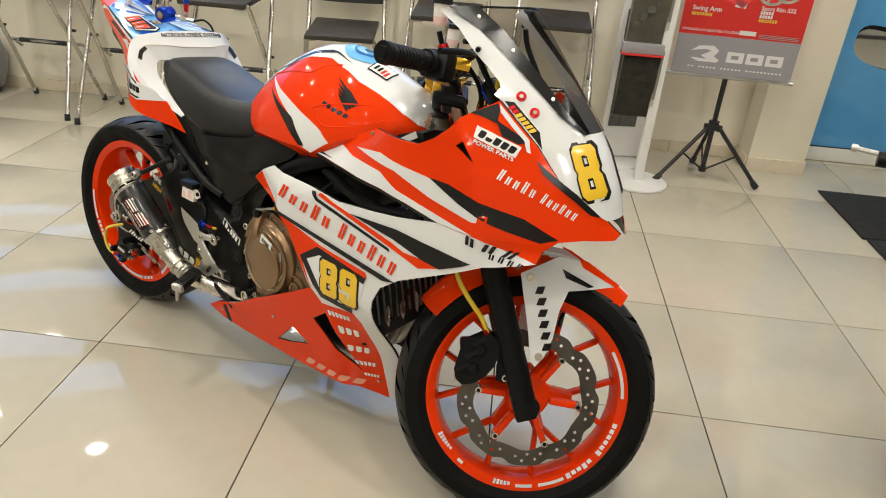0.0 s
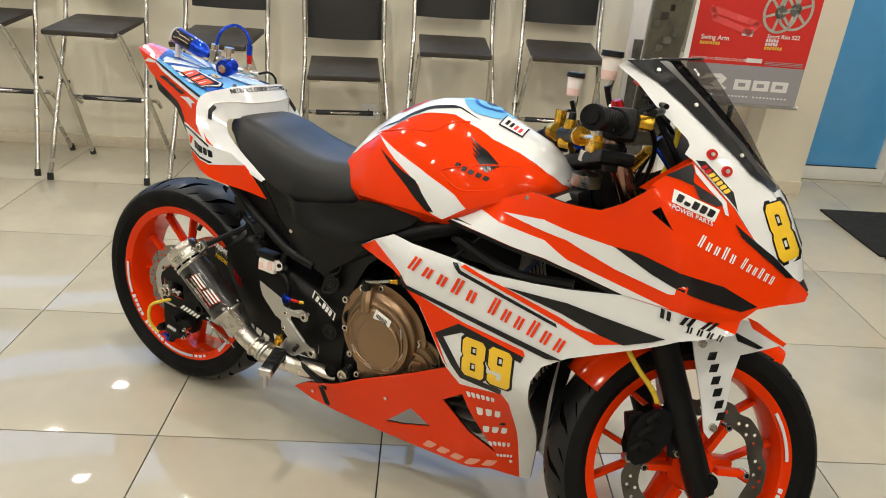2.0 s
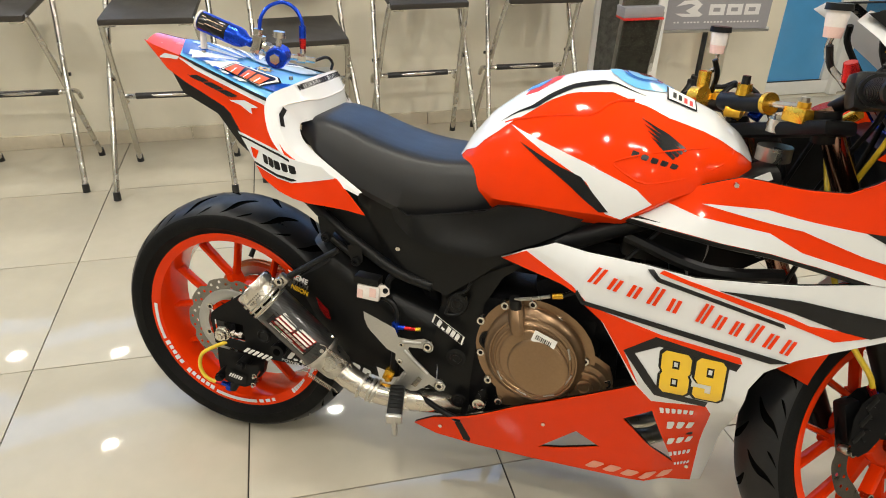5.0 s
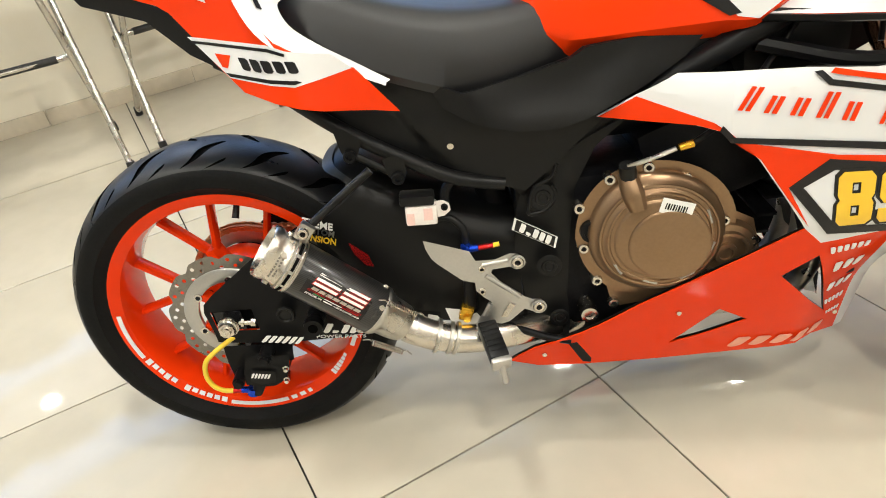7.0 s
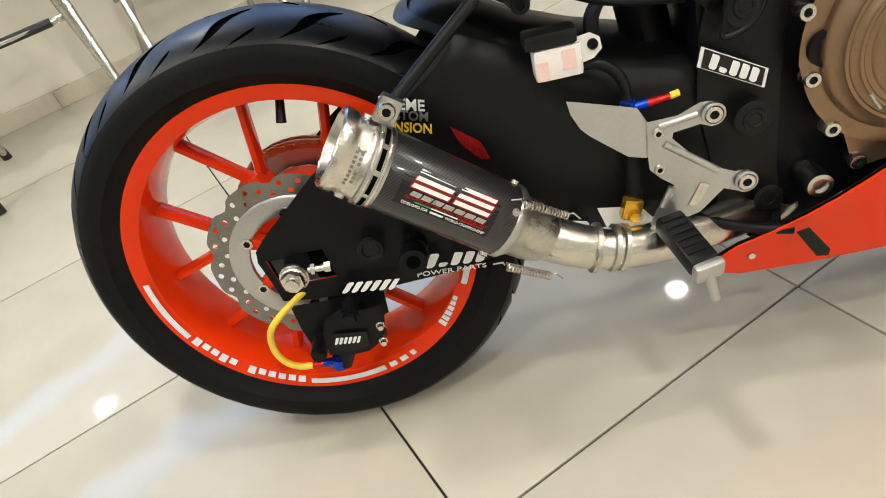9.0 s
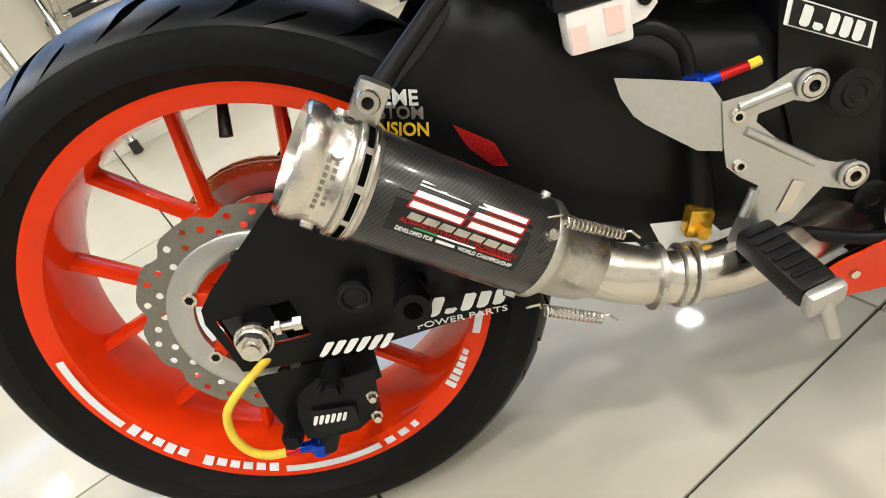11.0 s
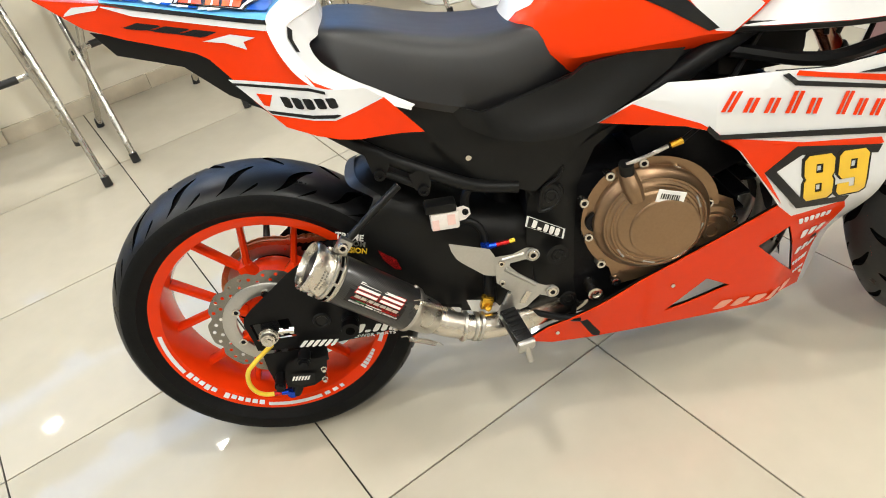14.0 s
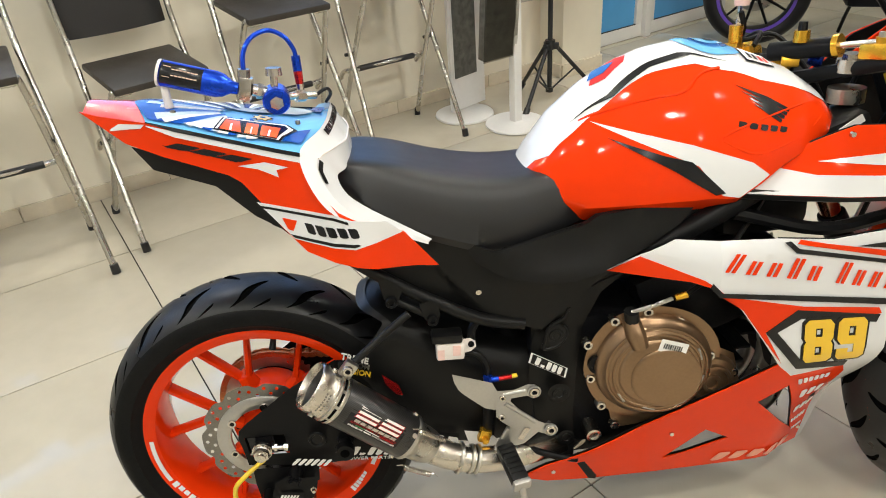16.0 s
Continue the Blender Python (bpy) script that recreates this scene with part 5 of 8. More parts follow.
def deck(outline, z_of, off, m, name, label="", thick=.003):
    """Flat deck of the tail: an outline in x and y at height z_of(x)."""
    bm = bmesh.new()
    plate(bm, outline, 0, thick)
    for no, lo, hi, st in ((Vector((0, 0, 1)), -.13, .13, .02), (Vector((1, 0, 0)), -.15, .2, .04)):
        k = lo
        while k < hi:
            bmesh.ops.bisect_plane(bm, geom=bm.verts[:] + bm.edges[:] + bm.faces[:], plane_co=no * k, plane_no=no)
            k += st
    for v in bm.verts:
        x, y, t = v.co.x, v.co.z, v.co.y
        v.co = Vector((x, y, z_of(x) - .015 * min(1.2, (y / deck_half(x)) ** 2) + off + t))
    return bp(name, bm, m, bike, label)


def deck_z(x):
    return lin(x, (-.153, -.05, .06, .175, .215), (.953, .937, .912, .886, .888))


deck([(-.153, -.041), (-.105, -.058), (-.052, -.077), (-.066, -.046), (-.0865, 0), (-.066, .046), (-.052, .077), (-.153, .041)], deck_z, 0, PINK, "tail_tip", "pinkish red tail tip")
dk = deck([(-.0515, -.0772), (.06, -.1165), (.176, -.1575), (.207, -.105), (.212, 0), (.207, .105), (.176, .1575), (.06, .1165), (-.0515, .0772), (-.0655, .046), (-.086, 0), (-.0655, -.046)], deck_z, 0, SKYBLUE, "tail_deck", "blue printed tail deck with sponsor graphics")
for s in (-1, 1):
    for nm, up_z, dn_z, m, lab in (("deck_trim", .0025, -.0035, BLACKG, "black edge line of the tail deck"), ("deck_edge", -.0035, -.0125, WHITE, "white edge of the tail deck")):
        bm = bmesh.new()
        xs4 = (-.052, -.01, .03, .06, .10, .14, .178)
        A = [bm.verts.new((x, s * (deck_half(x) + .0015), deck_z(x) - .015 + up_z)) for x in xs4]
        B = [bm.verts.new((x, s * (deck_half(x) + .0035), deck_z(x) - .015 + (dn_z if x > -.04 else up_z - .001))) for x in xs4]
        for k in range(6):
            bm.faces.new((A[k], A[k + 1], B[k + 1], B[k]))
        bmesh.ops.solidify(bm, geom=bm.faces[:], thickness=.002)
        bp(nm, bm, m, bike, lab)
# white hump between the deck, the tail sides and the seat
HUMP = (((.203, 0, .892), (.230, 0, .852), (.236, 0, .818)), ((.203, .055, .891), (.228, .055, .853), (.234, .050, .818)), ((.195, .105, .886), (.215, .102, .856), (.226, .096, .818)),
        ((.166, .1585, .864), (.188, .150, .846), (.214, .116, .812)), ((.187, .188, .802), (.208, .174, .800), (.226, .126, .785)), ((.228, .186, .757), (.240, .172, .764), (.258, .129, .758)),
        ((.286, .168, .728), (.288, .158, .738), (.302, .133, .730)), ((.345, .138, .690), (.346, .137, .694), (.352, .134, .697)))
for s in (-1, 1):
    bm = bmesh.new()
    lines = [curve_pts([(q[k][0], s * q[k][1], q[k][2]) for q in HUMP], 5) for k in range(3)]
    grid = []
    for p, c, q in zip(*lines):
        row = [p, p.lerp(c, .5), p.lerp(c, .9), c, c.lerp(q, .12), c.lerp(q, .55), q]
        grid.append([bm.verts.new(w) for w in row])
    for A, B in zip(grid, grid[1:]):
        for k in range(6):
            bm.faces.new((A[k], A[k + 1], B[k + 1], B[k]))
    coords = [[v.co.copy() for v in row] for row in grid]
    bmesh.ops.solidify(bm, geom=bm.faces[:], thickness=.004)
    hp_ = bp("tail_hump", bm, WHITE, bike, "white moulded hump behind the seat", angle=24, keep=True)
    # recess in the hump's shoulder: a flat black sheet stands for its shade
    bm = bmesh.new()
    wide_ = .30 if s < 0 else .62
    rim_ = [coords[14][3].lerp(coords[14][4], .4), coords[16][3].lerp(coords[16][4], .4), coords[18][3].lerp(coords[18][4], .4), coords[18][4].lerp(coords[18][5], wide_), coords[16][4].lerp(coords[16][5], wide_), coords[14][4].lerp(coords[14][5], wide_)]
    out_ = Vector((.55, s * .6, .5)).normalized()
    a_ = [bm.verts.new(w + out_ * .0016) for w in rim_]
    bm.faces.new(a_)
    bmesh.ops.solidify(bm, geom=bm.faces[:], thickness=.001)
    bp("hump_scoop", bm, BLACKG, hp_, "black sheet that stands for the shade in the hump's recess", keep=True)
    # shallow crease across the front face
    bm = bmesh.new()
    tube(bm, [coords[i][3] + Vector((.001, 0, .0005)) for i in range(0, 15)], .0012, 6, 1)
    bp("hump_seam", bm, CLEARP, hp_, "fine seam", keep=True)
    if s < 0:
        ff = hp_

# -- black liners inside the fairing, engine core, frame --
for s in (-1, 1):
    bp("cowl_liner", skin([(x, z) for x, z in MID[4:19]] + [(1.06, .40), (.95, .41), (.92, .44)], cowl, -.007, .002, .03, s), SATIN, bike, "black inside of the fairing")
    bp("belly_liner", skin(BELLY, cowl, -.007, .002, .03, s, BELLY_HOLES), SATIN, bike, "black inside of the belly pan")
    bp("cowl_liner", skin(UPPER, cowl, -.007, .002, .03, s, [TRIANGLE]), SATIN, bike, "black inside of the upper fairing")
eng = bp("engine", boxed((.70, .015, .37), (.30, .25, .28), None, .02), INNER, bike, "dark engine block between the fairings")
bp("cylinder_head", boxed((.82, .01, .52), (.20, .24, .16), Matrix.Rotation(radians(-20), 3, "Y"), .02), INNER, eng)
bp("throttle_body", boxed((.74, .01, .60), (.32, .16, .10), None, .02), INNER, eng)
bp("sump", boxed((.62, .01, .24), (.22, .20, .10), None, .015), INNER, eng)
for k in range(6):
    bm = bmesh.new()
    box(bm, (.90 + .01 * k, .01, .38 + .03 * k), (.03, .25, .006), None, .001)
    bp("cooling_fin", bm, INNER, eng)
bm = bmesh.new()
box(bm, (1.0, 0, .45), (.030, .30, .30), Matrix.Rotation(radians(-12), 3, "Y"), .006)
rad = bp("radiator", bm, INNER, bike, "black radiator behind the front wheel")
for k in range(12):
    bm = bmesh.new()
    rod(bm, (1.045 + .001 * k, -.13 + k * .0235, .35), (.985, -.13 + k * .0235, .60), .003, None, 6)
    bp("radiator_tube", bm, BRUSHED, rad)
for k in range(3):
    bm = bmesh.new()
    tube(bm, [(.93, -.06 + k * .06, .46), (1.02, -.06 + k * .06, .36), (1.0, -.06 + k * .06, .24), (.90, -.05 + k * .05, .20), (.72, 0, .19)], .018, 10, 6)
    bp("header_pipe", bm, BRUSHED, eng)
bm = bmesh.new()
box(bm, (.93, 0, .70), (.16, .22, .14), None, .03)
box(bm, (1.02, 0, .76), (.14, .18, .06), None, .02)
bp("airbox", bm, SATIN, bike, "black airbox under the tank")
bm = bmesh.new()
box(bm, (1.05, -.055, .795), (.11, .09, .045), Matrix.Rotation(radians(-18), 3, "Y"), .012)
tray = bp("cockpit_tray", bm, SATIN, bike, "black inner cockpit tray")
bm = bmesh.new()
box(bm, (1.063, -.102, .812), (.042, .002, .014), Matrix.Rotation(radians(-32), 3, "Y"), 0)
bp("warning_label", bm, LABEL, tray, "small white label")
for s in (-1, 1):
    # main frame spars and head
    bm = bmesh.new()
    tube(bm, [(.52, s * .115, .50), (.60, s * .125, .575), (.72, s * .14, .645), (.84, s * .14, .705), (.98, s * .10, .755), (1.10, s * .05, .80)], .019, 10, 6)
    bp("frame_spar", bm, DARK, bike, "black tubular frame spar")
    bm = bmesh.new()
    tube(bm, [(.86, s * .13, .69), (1.0, s * .155, .655), (1.13, s * .14, .66)], .012, 8, 5)
    bp("frame_tube", bm, DARK, bike)
    bm = bmesh.new()
    tube(bm, [(.10, s * .085, .742), (.150, s * .095, .716), (.193, s * .105, .684), (.232, s * .110, .652), (.268, s * .113, .624), (.306, s * .115, .598), (.347, s * .117, .573), (.400, s * .120, .543), (.440, s * .121, .526), (.500, s * .122, .513)], .0115, 12, 6)
    bp("subframe_tube", bm, SATIN, bike, "black subframe tube under the seat", keep=True)
    bm = bmesh.new()
    tube(bm, [(.33, s * .09, .655), (.40, s * .105, .60), (.47, s * .115, .535)], .008, 8, 4)
    bp("subframe_tube", bm, DARK, bike)
    # side panel under the seat
    SIDE = [(.318, .728), (.362, .700), (.405, .690), (.450, .672), (.480, .672), (.606, .704), (.622, .715), (.700, .722), (.838, .724), (.760, .684), (.690, .655), (.640, .600), (.585, .548), (.531, .506), (.480, .523), (.430, .541), (.365, .575), (.302, .612), (.262, .645), (.240, .672), (.222, .686), (.262, .694), (.310, .706)]

    def side_y(x, z):
        return .118 + .022 * sm(.36, .50, x) + .012 * sm(.66, .60, z) - .02 * relu(z - .66) * 4 - .014 * sm(.356, .338, x + .667 * (z - .66)) * sm(.70, .68, z)

    def step_y(x, z):
        # the upper part leans out towards its lower lip and is slightly hollow
        low = .652 - .040 * sm(.42, .55, x) + .045 * sm(.60, .74, x)
        h = max(0.0, z - low)
        return side_y(x, z) + .004 + .026 * sm(.085, .0, h) * sm(.40, .47, x) * (1 - .75 * sm(.62, .78, x))
    sp = bp("side_panel", skin(SIDE, side_y, 0, .004, .009, s), SATIN, bike, "matt black side panel under the seat")
    bp("panel_step", skin([(.402, .690), (.452, .674), (.537, .687), (.598, .700), (.626, .716), (.70, .722), (.79, .723), (.76, .690), (.70, .656), (.62, .620), (.578, .610), (.525, .614), (.471, .629), (.424, .650)], step_y, .004, .008, .012, s), SATIN, sp, "raised upper part of the side panel")
    bm = bmesh.new()
    rod(bm, (.427, s * .137, .588), (.427, s * .145, .588), .006, .005, 16)
    bp("panel_bolt", bm, STEEL, sp)
    # frame plate with its badge
    FP = [(.534, .523), (.582, .560), (.636, .603), (.721, .655), (.848, .720), (.865, .712), (.795, .665), (.693, .604), (.641, .557), (.608, .493), (.597, .405), (.590, .300), (.592, .248), (.585, .200), (.564, .190), (.548, .215), (.520, .235), (.521, .300), (.508, .399), (.515, .468)]
    bm = bmesh.new()
    plate(bm, FP, s * .128, s * .152, bevel=.006)
    fp = bp("frame_plate", bm, SATIN, bike, "black cast frame plate")
    for x, z, r in ((.556, .492, .019), (.560, .372, .020), (.572, .268, .016)):
        bm = bmesh.new()
        lathe(bm, [(0, .0015), (r * .34, .0015), (r * .40, .0030), (r * .60, .0030), (r * .66, .0010), (r * .92, .0012), (r * 1.05, 0)], Matrix.Translation((x, s * .152, z)) @ (Matrix.Rotation(math.pi, 4, "Z") if s < 0 else Matrix.Identity(4)), 28)
        bp("plate_boss", bm, SATIN, fp)
    bm = bmesh.new()
    tube(bm, [(.556 + dx, s * .151, .492 + dz) for dx, dz in ((.024, .050), (.014, .030), (-.012, .016), (-.020, -.010), (-.022, -.024), (-.002, -.022), (.014, -.010), (.020, .006), (.014, .018))], .0032, 8, 4)
    bp("plate_ridge", bm, SATIN, fp, "raised edge round the upper bolt")
    if s < 0:
        bq = [(.511, .466), (.576, .426), (.571, .406), (.505, .447)]
        bm = bmesh.new()
        plate(bm, bq, -.1545, -.1522, bevel=.0006)
        bd = bp("maker_badge", bm, LABEL, fp, "silver and black badge")
        mid_q = Vector((.5408, .4363))
        bm = bmesh.new()
        plate(bm, [tuple(mid_q + (Vector(p) - mid_q) * .90) for p in bq], -.1552, -.1543)
        bp("badge_field", bm, BLACKG, bd)
        for poly in bars([tuple(mid_q + (Vector(p) - mid_q) * .74) for p in bq], (1, .35, 1, 1, 1), .24):
            bm = bmesh.new()
            plate(bm, poly, -.1560, -.1548)
            bp("letter_block", bm, LABEL, bd)

# -- engine covers --
def ylathe(c, prof, m, name, par, label="", seg=48, turn=False, keep=False):
    """A turned piece facing the right side: profile of (radius, distance out from c)."""
    bm = bmesh.new()
    lathe(bm, [(r, -d) for r, d in prof], Matrix.Translation(c), seg)
    return bp(name, bm, m, par, label, turn, keep=keep)


def hex_bolt(c, r, par, m=STEEL, out=.006, turn=False, keep=False):
    """A socket bolt facing the right side: a turned head with a six-sided recess, its floor coloured dark for shade."""
    ylathe(c, [(r * .46, out * .35), (r * .5, out), (r * .90, out), (r, out * .8), (r, -.012)], m, "bolt", par, "", 18, turn, keep)
    bm = bmesh.new()
    rod(bm, Vector(c) + Vector((0, -out * .2, 0)), Vector(c) + Vector((0, -out * .42, 0)), r * .5, None, 6)
    bp("bolt_socket", bm, INNER, par, "", turn, keep=keep)


bm = bmesh.new()
plate(bm, [(.722 + .118 * math.cos(a) * (1.02 if math.sin(a) > 0 else 1), .425 + .118 * math.sin(a)) for a in np.linspace(0, 2 * math.pi, 48, endpoint=False)], -.165, -.10, bevel=.006)
bp("crankcase", bm, BRONZE, eng, "bronze crankcase flange")
bm = bmesh.new()
plate(bm, [(.80, .47), (.87, .43), (.885, .37), (.85, .315), (.79, .30), (.74, .305), (.70, .29), (.66, .285), (.65, .33), (.70, .38)], -.158, -.10, bevel=.006)
bp("crankcase", bm, BRONZE, eng, "bronze crankcase flange")
ylathe((.722, 0, .426), [(0, .1975), (.062, .1975), (.0655, .1960), (.0670, .1935), (.0720, .1925), (.0735, .1942), (.0765, .1938), (.0780, .1905), (.0830, .1880), (.0845, .1895), (.0875, .1885), (.0890, .1840), (.0960, .1780), (.0995, .1755), (.1015, .170), (.1015, .150)], BRONZE, "clutch_cover", eng, "round bronze clutch cover", 64)
ylathe((.735, 0, .418), [(.0, .2020), (.054, .2020), (.0575, .2012), (.0600, .1990), (.0610, .190)], BRONZE, "cover_disc", eng, "raised round face of the clutch cover", 64)
for k in range(5):
    a = radians(-150 + 42 * k)
    bm = bmesh.new()
    p = Vector((.722 + .076 * math.cos(a), -.193, .426 + .076 * math.sin(a)))
    q = Vector((.722 + .080 * math.cos(a + .28), -.191, .426 + .080 * math.sin(a + .28)))
    rod(bm, p, q, .0022, None, 8)
    bp("cover_rib", bm, ALU, eng)
bm = bmesh.new()
tube(bm, [(.690, -.195, .478), (.684, -.188, .500), (.678, -.172, .528)], .016, 10, 4, radii=(.013, .017, .015))
bp("cable_boss", bm, BRONZE, eng)
bm = bmesh.new()
rod(bm, (.680, -.178, .515), (.676, -.185, .545), .013, .012, 12)
bp("clutch_lever_pivot", bm, SATIN, eng)
bm = bmesh.new()
tube(bm, [(.676, -.186, .543), (.71, -.186, .555), (.742, -.183, .567)], .0035, 8, 4)
bp("clutch_arm", bm, BRUSHED, eng)
bm = bmesh.new()
rod(bm, (.746, -.183, .568), (.765, -.182, .573), .0055, .0062, 10)
bp("cable_adjuster", bm, GOLD, eng)
bm = bmesh.new()
tube(bm, [(.765, -.182, .573), (.82, -.16, .60), (.88, -.13, .66), (.95, -.10, .74)], .0045, 8, 5)
bp("clutch_cable", bm, SATIN, eng)
ylathe((.627, 0, .437), [(0, .168), (.012, .168), (.0125, .172), (.018, .172), (.019, .160)], DARK, "oil_window", eng, "round oil sight glass", 24)
ylathe((.826, 0, .382), [(0, .172), (.010, .172), (.011, .176), (.017, .176), (.018, .171), (.030, .171), (.031, .177), (.036, .177), (.038, .171), (.047, .169), (.053, .158), (.055, .140)], BRONZE, "starter_cover", eng, "small round bronze cover", 48)
for x, z in ((.609, .475), (.655, .516), (.710, .533), (.763, .513), (.796, .476), (.822, .437), (.614, .407), (.634, .345), (.660, .298), (.868, .395), (.845, .330)):
    hex_bolt((x, -.164, z), .0085, eng)
ylathe((.620, 0, .282), [(0, .170), (.008, .170), (.009, .174), (.014, .174), (.0145, .13)], STEEL, "frame_bolt", eng, "", 18)
bm = bmesh.new()
box(bm, (.742, -.2005, .481), (.046, .0012, .024), Matrix.Rotation(radians(16), 3, "Y"), 0)
st = bp("barcode_sticker", bm, LABEL, eng, "white barcode sticker")
for k in range(9):
    bm = bmesh.new()
    box(bm, (.7265 + k * .0035, -.2014, .4855 - k * .001), (.0014 + .0008 * (k % 2), .0006, .010), Matrix.Rotation(radians(16), 3, "Y"), 0)
    bp("barcode_bar", bm, BLACKG, st)

# -- swing arm --
def arm_top(x):
    return lin(x, (.192, .197, .207, .225, .25, .28, .31, .35, .41, .48, .52), (.506, .526, .540, .551, .557, .549, .532, .509, .482, .458, .448))


def arm_low(x):
    return lin(x, (.176, .214, .25, .30, .40, .47, .52), (.445, .42, .355, .285, .262, .262, .26))


LINES = ((-.098, 0, .176), (-.110, 1, .178), (-.116, 2, .194), (-.112, 3, .236), (-.098, 4, .262), (-.06, 5, .226), (0, 6, .216), (.06, 5, .226), (.098, 4, .262), (.112, 3, .236), (.116, 2, .194), (.110, 1, .178), (.098, 0, .176))


def arm_at(k, u):
    """A point of the swing arm cover: line k round its section, u from its rear edge to the pivot."""
    y, kind, x0 = LINES[k]
    x = x0 + (.515 - x0) * u
    zt, zl = arm_top(x), arm_low(x)
    return Vector((x, y, (zl, zl + .03, (zl + zt) / 2, zt - .05, zt - .018, zt - .002, zt + .003)[kind]))


bm = bmesh.new()
rows = [[bm.verts.new(arm_at(k, i / 31)) for k in range(13)] for i in range(32)]
for A, B in zip(rows, rows[1:]):
    for k in range(12):
        bm.faces.new((A[k], A[k + 1], B[k + 1], B[k]))
bmesh.ops.solidify(bm, geom=bm.faces[:], thickness=.006)
arm = bp("swing_arm", bm, SATIN, bike, "wide matt black swing arm cover", angle=60)
bm = bmesh.new()
rib0 = curve_pts([arm_at(k, 0) + Vector((-.002, LINES[k][0] * .03, .002)) for k in range(0, 13)], 4)
rib1 = curve_pts([arm_at(k, .055) + Vector((0, LINES[k][0] * .035, .003)) for k in range(0, 13)], 4)
va, vb = [bm.verts.new(p) for p in rib0], [bm.verts.new(p) for p in rib1]
for k in range(len(va) - 1):
    bm.faces.new((va[k], va[k + 1], vb[k + 1], vb[k]))
bmesh.ops.solidify(bm, geom=bm.faces[:], thickness=.004)
bp("arm_lip", bm, VINYL, arm, "flat glossy rear edge over the tyre", angle=60)
SWP = [(-.036, .338), (-.040, .322), (-.034, .284), (-.032, .259), (-.020, .256), (.054, .245), (.104, .2415), (.198, .2415), (.262, .250), (.37, .258), (.37, .33), (.27, .40), (.205, .462), (.158, .468), (.068, .417), (-.020, .353)]
SLOT = [(-.029, .322), (.044, .320), (.048, .276), (-.025, .281)]
for s in (-1, 1):
    bm = bmesh.new()
    plate(bm, SWP, s * .098, s * .113, bevel=.0025, holes=[SLOT])
    sw = bp("swing_arm_plate", bm, DARK, arm, "black swing arm end plate", keep=True)
    # added plate behind the slot, its shade put into the colour
    bm = bmesh.new()
    plate(bm, [(-.033, .326), (.048, .324), (.052, .272), (-.029, .277)], s * .088, s * .097)
    bp("slot_back", bm, RECESS_SHADE, sw, "near-black plate that stands for the shade in the axle slot", keep=True)
    bm = bmesh.new()
    plate(bm, [(-.024, .321), (.024, .320), (.026, .280), (-.021, .283)], s * .098, s * .1145, bevel=.002)
    bp("axle_block", bm, BLACKG, sw, keep=True)
    bm = bmesh.new()
    rod(bm, (.022, s * .112, .304), (.050, s * .112, .301), .0045, None, 12)
    rod(bm, (.026, s * .112, .3035), (.031, s * .112, .303), .0075, None, 6)
    rod(bm, (.043, s * .112, .302), (.051, s * .112, .301), .0072, None, 6)
    bp("chain_adjuster", bm, STEEL, sw, keep=True)
    bm = bmesh.new()
    rod(bm, (.003, s * .113, .3005), (.003, s * .118, .3005), .0185, None, 28)
    rod(bm, (.003, s * .117, .3005), (.003, s * .130, .3005), .0155, .0145, 6)
    lathe(bm, [(.0150, 0), (.0165, s * .002), (.0165, s * .004), (.0145, s * .006)], Matrix.Translation((.003, s * .118, .3005)), 28)
    rod(bm, (.003, s * .126, .3005), (.003, s * .137, .3005), .0092, .0085, 18)
    bp("axle_nut", bm, STEEL, sw, "steel axle nut", keep=True)
    bm = bmesh.new()
    lathe(bm, [(0, .0015), (.010, .0015), (.012, .004), (.0155, .004), (.017, 0)], Matrix.Translation((.106, s * .113, .311)) @ (Matrix.Rotation(math.pi, 4, "Z") if s < 0 else Matrix.Identity(4)), 28)
    bp("plate_boss", bm, SATIN, sw, keep=True)
    bm = bmesh.new()
    rod(bm, (.158, s * .110, .302), (.158, s * .122, .302), .0165, .0150, 24)
    rod(bm, (.158, s * .121, .302), (.158, s * .140, .302), .0125, .0135, 24)
    rod(bm, (.158, s * .139, .302), (.158, s * .152, .302), .0175, .0165, 28)
    bob = bp("paddock_bobbin", bm, DARK, sw, "black stand bobbin", keep=True)
    # black disc on the bobbin's end, standing for the shade in its bore
    bm = bmesh.new()
    rod(bm, (.158, s * .1515, .302), (.158, s * .1528, .302), .0085, None, 18)
    bp("bobbin_hole", bm, RECESS_SHADE, bob, "", keep=True)

    def arm_print(polys, m, name="letter_block"):
        for poly in polys:
            bm = bmesh.new()
            plate(bm, poly, s * .1132, s * .1138)
            bp(name, bm, m, sw, keep=True)
    arm_print(bars([(.056, .2735), (.125, .2605), (.117, .2460), (.048, .2590)], (1,) * 6, .30, .5), LABEL)
    arm_print(bars([(.168, .2850), (.240, .2700), (.236, .2550), (.160, .2650)], (1, .3, 1, 1, 1), .25, .3), LABEL)
    if s < 0:
        bm = letters("POWER PARTS", 1.0, .1)
        xs, zs = [v.co.x for v in bm.verts], [v.co.z for v in bm.verts]
        for v in bm.verts:
            q = lerp_poly([(.150, .2625), (.236, .2525), (.235, .2465), (.149, .2560)], (v.co.x - min(xs)) / (max(xs) - min(xs)), (max(zs) - v.co.z) / (max(zs) - min(zs)))
            v.co = (q[0], -.1140 if v.co.y < 0 else -.1131, q[1])
        bp("plate_words", bm, LABEL, sw, keep=True)
    arm_print(bars([(.292, .300), (.368, .275), (.366, .252), (.290, .272)], (1, 1, 1), .25), LABEL)
